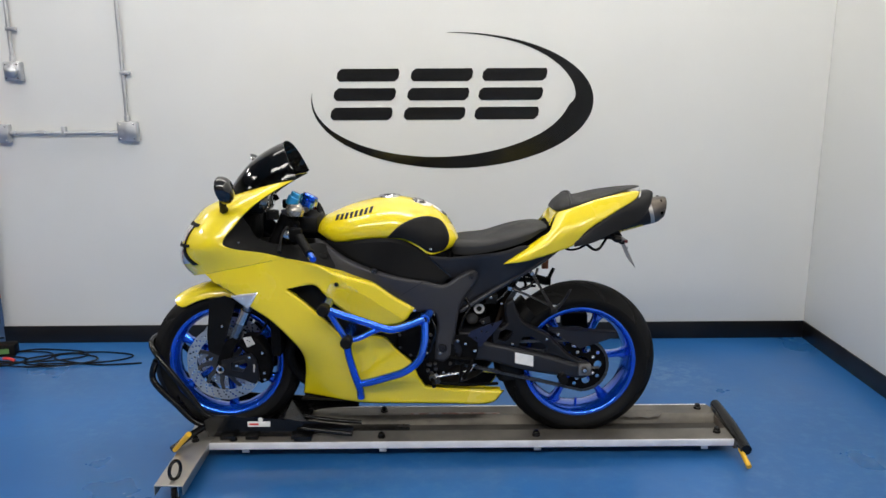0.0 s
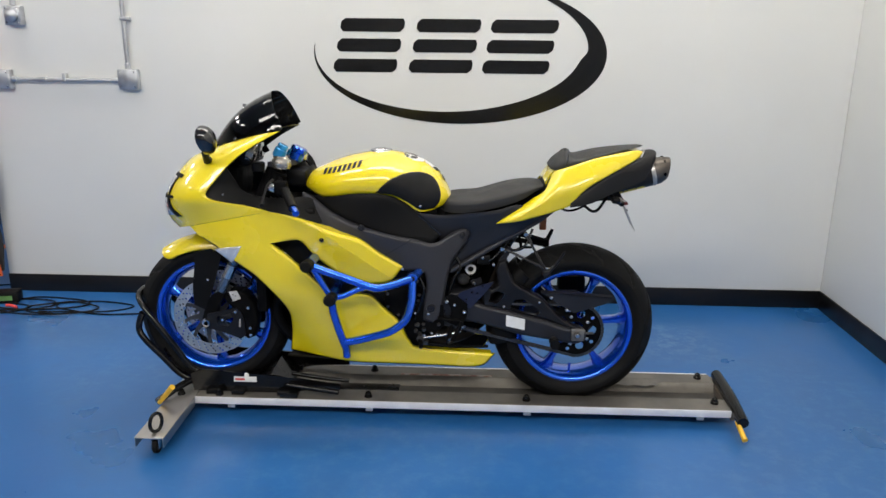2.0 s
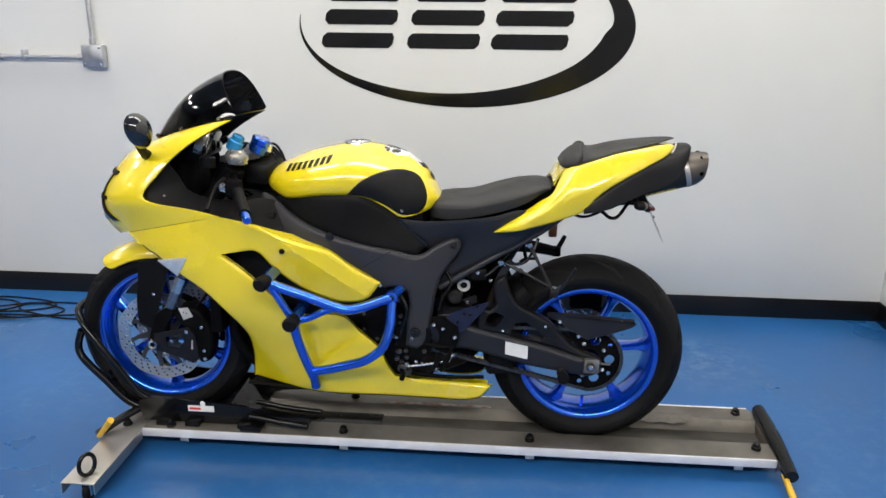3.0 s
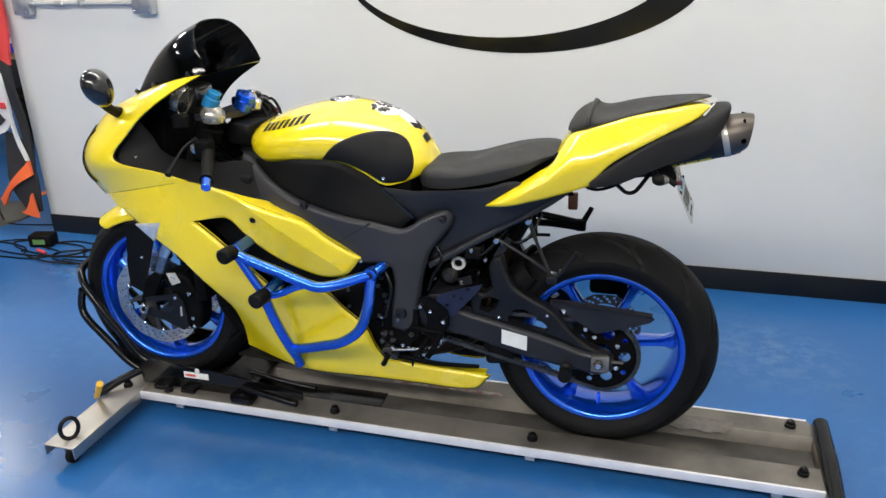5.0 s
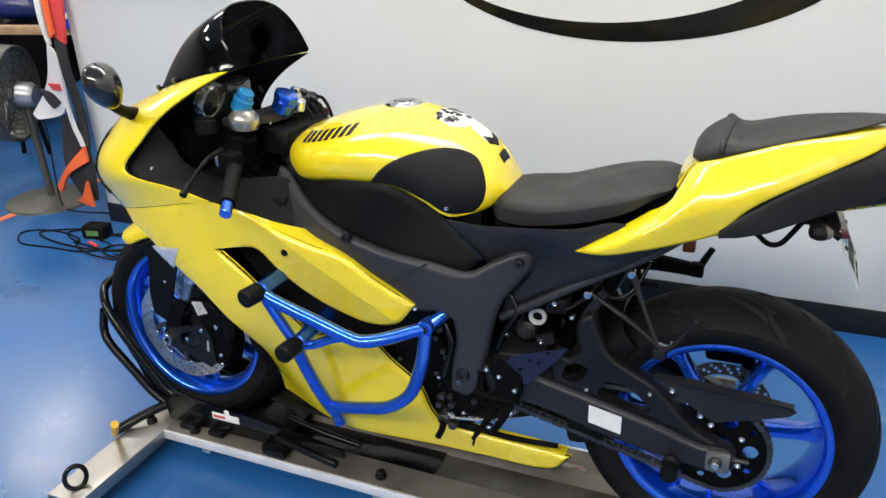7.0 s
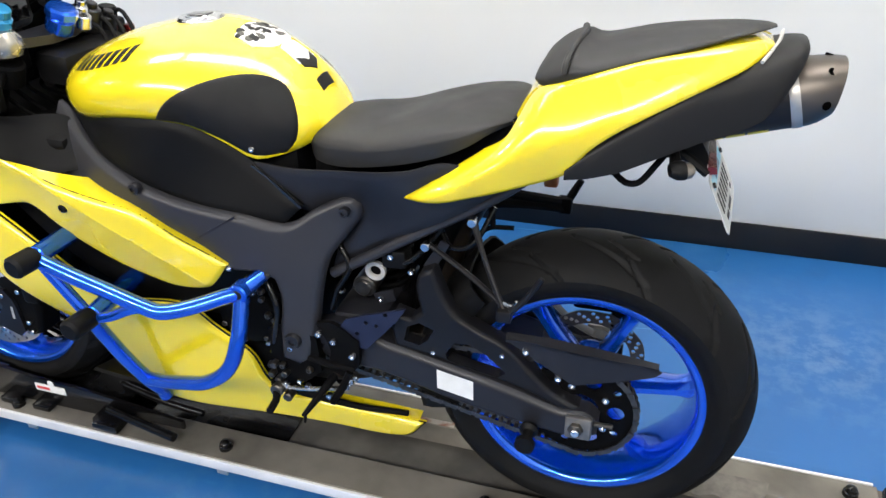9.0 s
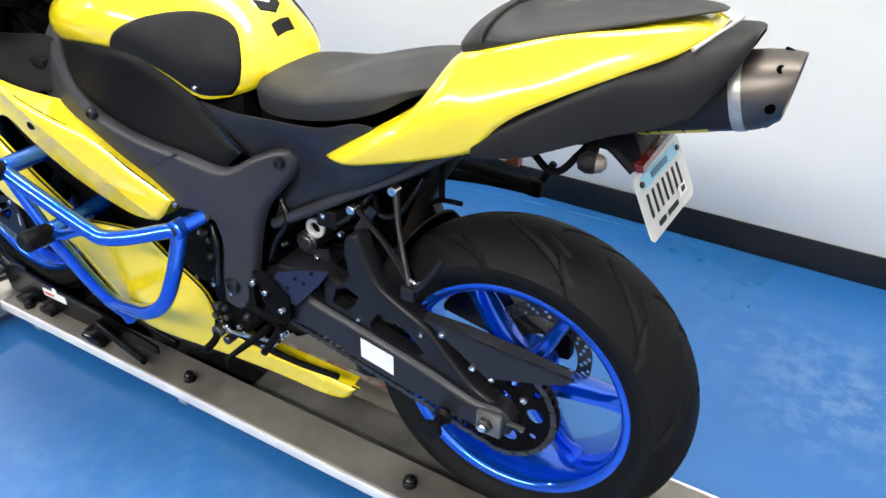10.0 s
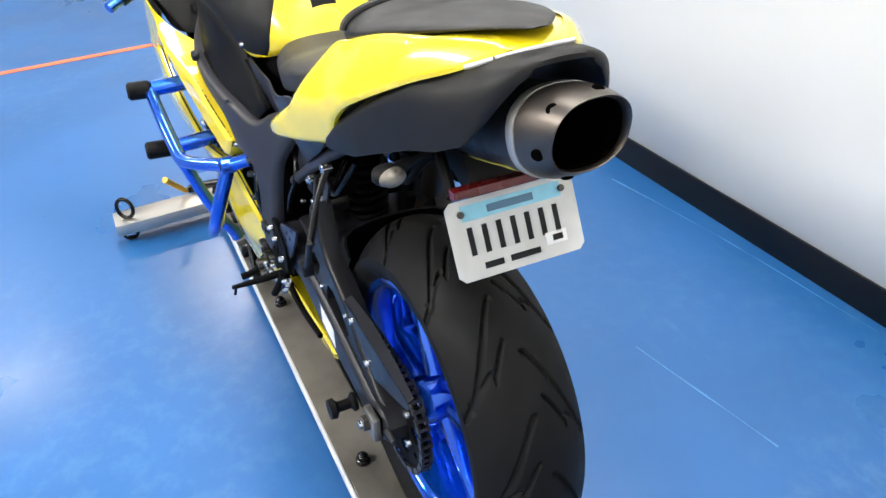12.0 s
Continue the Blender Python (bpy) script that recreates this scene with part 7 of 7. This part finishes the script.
cloth("white_panel", [(-0.045, 0.90), (-0.085, 0.80), (-0.165, 0.66), (-0.245, 0.565), (-0.215, 0.540), (-0.10, 0.560), (-0.045, 0.600), (-0.015, 0.70), (-0.015, 0.86)], 0.056, M_WHCLOTH, "white hip panel")
cloth("black_patch", [(-0.165, 0.690), (-0.10, 0.670), (-0.060, 0.630), (-0.10, 0.600), (-0.125, 0.625)], 0.075, M_BKCLOTH)
cloth("red_patch", [(-0.105, 0.720), (-0.03, 0.720), (-0.03, 0.690), (-0.080, 0.690)], 0.076, M_REDCLOTH)
cloth("white_piping", [(-0.030, 0.66), (-0.016, 0.66), (-0.005, 0.52), (0.022, 0.42), (0.006, 0.42), (-0.020, 0.51)], 0.064, M_WHCLOTH, "white piping")
cloth("black_leg", [(-0.105, 0.560), (-0.030, 0.520), (0.010, 0.420), (0.030, 0.300), (0.020, 0.140), (-0.070, 0.125), (-0.130, 0.250), (-0.120, 0.40)], 0.034, M_BKCLOTH, "black trouser leg")
cloth("orange_flash", [(0.020, 0.42), (0.030, 0.345), (-0.100, 0.270), (-0.200, 0.160), (-0.215, 0.200), (-0.110, 0.300)], 0.062, M_ORCLOTH, "orange flash")
cloth("orange_cuff", [(0.015, 0.25), (0.030, 0.12), (-0.090, 0.135), (-0.030, 0.170)], 0.064, M_ORCLOTH, "orange cuff")
part("hanger", tube([(-0.07, -0.02, 1.56), (-0.01, -0.03, 1.62), (0.04, -0.02, 1.56)], 0.006, 6), M_BLACK, banner)

# low lift with a dark motorcycle, a plank and a bench
lift = thing("bike_lift", "low brown steel motorcycle lift table on the floor", "lift table", pose(-5.0, 2.55, 0, 0, 0, 20))
part("deck", rbox((-1.0, -0.35, 0.12), (0.55, 0.35, 0.20), 0.01), M_BROWN, lift)
part("side_beam", rbox((-0.95, -0.30, 0.03), (0.50, -0.24, 0.12), 0.005), M_BROWN, lift)
part("side_beam", rbox((-0.95, 0.24, 0.03), (0.50, 0.30, 0.12), 0.005), M_BROWN, lift)
part("foot", rbox((-0.95, -0.33, 0.0), (-0.80, 0.33, 0.03), 0.005), M_DARK, lift)
part("foot", rbox((0.35, -0.33, 0.0), (0.50, 0.33, 0.03), 0.005), M_DARK, lift)

dark = thing("dark_motorcycle", "dark motorcycle with lilac and navy fairing in the workshop", "motorcycle", pose(-4.35, 2.75, 0, 0, 0, 28))
for x in (-0.70, 0.68):
    part("tyre", moved(lathe([(0.22, -0.06), (0.28, -0.07), (0.31, 0), (0.28, 0.07), (0.22, 0.06)], (0, 0, 0), 40, True), pose(x, 0, 0.31)), M_RUBBER, dark, "black tyre")
    part("rim", moved(lathe([(0.19, -0.055), (0.222, -0.06), (0.222, 0.06), (0.19, 0.055)], (0, 0, 0), 40, True), pose(x, 0, 0.31)), M_DARK, dark)
    part("disc", moved(lathe([(0.02, -0.075), (0.15, -0.075), (0.15, -0.07), (0.02, -0.07)], (0, 0, 0), 32, True), pose(x, 0, 0.31)), M_DARK, dark)
part("engine", plate([(-0.42, 0.30), (-0.42, 0.62), (-0.1, 0.76), (0.25, 0.66), (0.32, 0.36), (0.1, 0.24)], -0.16, 0.16), M_DARK, dark)
part("tank", loft([[(x, w * math.cos(2 * math.pi * k / 20), z + h * math.sin(2 * math.pi * k / 20)) for k in range(20)] for x, w, z, h in ((-0.32, 0.05, 0.86, 0.04), (-0.22, 0.14, 0.88, 0.10), (-0.02, 0.17, 0.88, 0.12), (0.15, 0.10, 0.84, 0.08), (0.22, 0.04, 0.82, 0.04))]), M_NAVY, dark, "navy fuel tank", 60)
part("fairing", loft([[(x, w * math.cos(2 * math.pi * k / 20), z + h * math.sin(2 * math.pi * k / 20)) for k in range(20)] for x, w, z, h in ((-0.88, 0.03, 0.84, 0.03), (-0.78, 0.13, 0.86, 0.12), (-0.55, 0.20, 0.82, 0.20), (-0.30, 0.21, 0.70, 0.20), (-0.18, 0.16, 0.66, 0.12))]), M_LILAC, dark, "pale lilac fairing", 60)
part("tail", loft([[(x, w * math.cos(2 * math.pi * k / 16), z + h * math.sin(2 * math.pi * k / 16)) for k in range(16)] for x, w, z, h in ((0.20, 0.06, 0.80, 0.04), (0.40, 0.13, 0.84, 0.06), (0.70, 0.12, 0.95, 0.06), (0.95, 0.03, 1.04, 0.02))]), M_LILAC, dark, "pale lilac tail", 60)
part("seat", loft([[(x, w * math.cos(2 * math.pi * k / 16), z + h * math.sin(2 * math.pi * k / 16)) for k in range(16)] for x, w, z, h in ((0.16, 0.08, 0.84, 0.03), (0.32, 0.13, 0.87, 0.04), (0.52, 0.11, 0.91, 0.04))]), M_SEAT, dark)
part("swing_arm", join(*[tube([(0.15, s * 0.11, 0.42), (0.68, s * 0.12, 0.31)], 0.03, 8, 1) for s in (-1, 1)]), M_DARK, dark)
part("fork", join(*[tube([(-0.70, s * 0.10, 0.31), (-0.45, s * 0.10, 0.92)], 0.025, 8, 1) for s in (-1, 1)]), M_DARK, dark)
part("screen", loft([[(-0.72 + 0.28 * t, 0.12 * math.sin(a), 0.98 + 0.18 * t - 0.03 * math.sin(a) ** 2 + d) for a in [math.pi * (k / 10 - 0.5) for k in range(11)]] + [(-0.72 + 0.28 * t, 0.12 * math.sin(a), 0.975 + 0.18 * t - 0.03 * math.sin(a) ** 2 + d) for a in [math.pi * (k / 10 - 0.5) for k in range(10, -1, -1)]] for t, d in ((0, 0), (0.5, 0.015), (1, 0))]), M_GLOSS, dark)

plank = thing("wooden_plank", "pale wooden plank lying across a steel stand", "plank", pose(-3.35, 2.12, 0, 0, 0, 10))
part("board", rbox((-0.55, -0.045, 0.78), (0.30, 0.045, 0.83), 0.004), M_WOOD, plank)
for x in (-0.40, 0.2):
    part("stand_leg", join(tube([(x - 0.1, 0, 0), (x, 0, 0.78)], 0.014, 8, 1), tube([(x + 0.1, 0, 0), (x, 0, 0.78)], 0.014, 8, 1)), M_DARK, plank)
blue = thing("blue_gear", "shiny blue plastic riding gear on the plank", "riding gear", pose(-3.22, 2.13, 0.83))
part("shell", lathe([(0.0001, 0.19), (0.05, 0.18), (0.10, 0.13), (0.12, 0.06), (0.11, 0.0), (0.0001, 0.0)], (0, 0, 0), 24, axis="z"), mat("bright_blue_plastic", (0.01, 0.05, 0.5), 0.25, coat=0.6), blue)
part("band", lathe([(0.122, 0.09), (0.126, 0.085), (0.126, 0.06), (0.122, 0.055)], (0, 0, 0), 24, True, axis="z"), M_WHITE, blue)

bench = thing("workbench", "cluttered dark workbench along the workshop's far wall", "workbench", pose(-5.6, 4.4, 0))
part("top", rbox((-2.2, -0.38, 0.86), (2.6, 0.38, 0.91), 0.006), M_WOOD, bench)
part("front", rbox((-2.15, -0.34, 0.06), (2.55, -0.30, 0.86), 0.004), M_BKCLOTH, bench)
part("plinth", rbox((-2.15, -0.30, 0.0), (2.55, 0.34, 0.06), 0.004), M_DARK, bench)
rnd = random.Random(3)
for k in range(11):
    x, h = -7.4 + 0.42 * k, 0.10 + 0.22 * rnd.random()
    w, c = 0.08 + 0.09 * rnd.random(), [M_DARK, M_SHELF, M_NAVY, M_WHITE, M_BROWN][k % 5]
    t = thing("tool_case", "boxy workshop case standing on the workbench", "case", pose(x, 4.35, 0.91, 0, 0, rnd.uniform(-15, 15)), "workbench cases")
    part("body", rbox((-w, -0.1, 0), (w, 0.1, h), 0.012), c, t)
    part("handle", tube([(-0.04, 0, h - 0.002), (-0.03, 0, h + 0.03), (0.03, 0, h + 0.03), (0.04, 0, h - 0.002)], 0.006, 6), M_BLACK, t)
wf = thing("wall_fan", "small pale fan with round black guard on bench", "fan", pose(-4.35, 4.3, 0.91))
part("base", lathe([(0.0001, 0.02), (0.09, 0.018), (0.1, 0)], (0, 0, 0), 24, axis="z"), M_WHITE, wf)
part("neck", disc_bar((0, 0, 0.015), (0, 0, 0.22), 0.016), M_WHITE, wf)
for r in (0.06, 0.11, 0.16, 0.185):
    part("guard_ring", tube([(r * math.cos(2 * math.pi * i / 32), -0.04, 0.36 + r * math.sin(2 * math.pi * i / 32)) for i in range(32)], 0.005, 6, 1, True), M_BLACK, wf)
part("motor", lathe([(0.0001, -0.05), (0.06, -0.045), (0.07, 0.06), (0.0001, 0.08)], (0, 0, 0.36), 20), M_WHITE, wf)
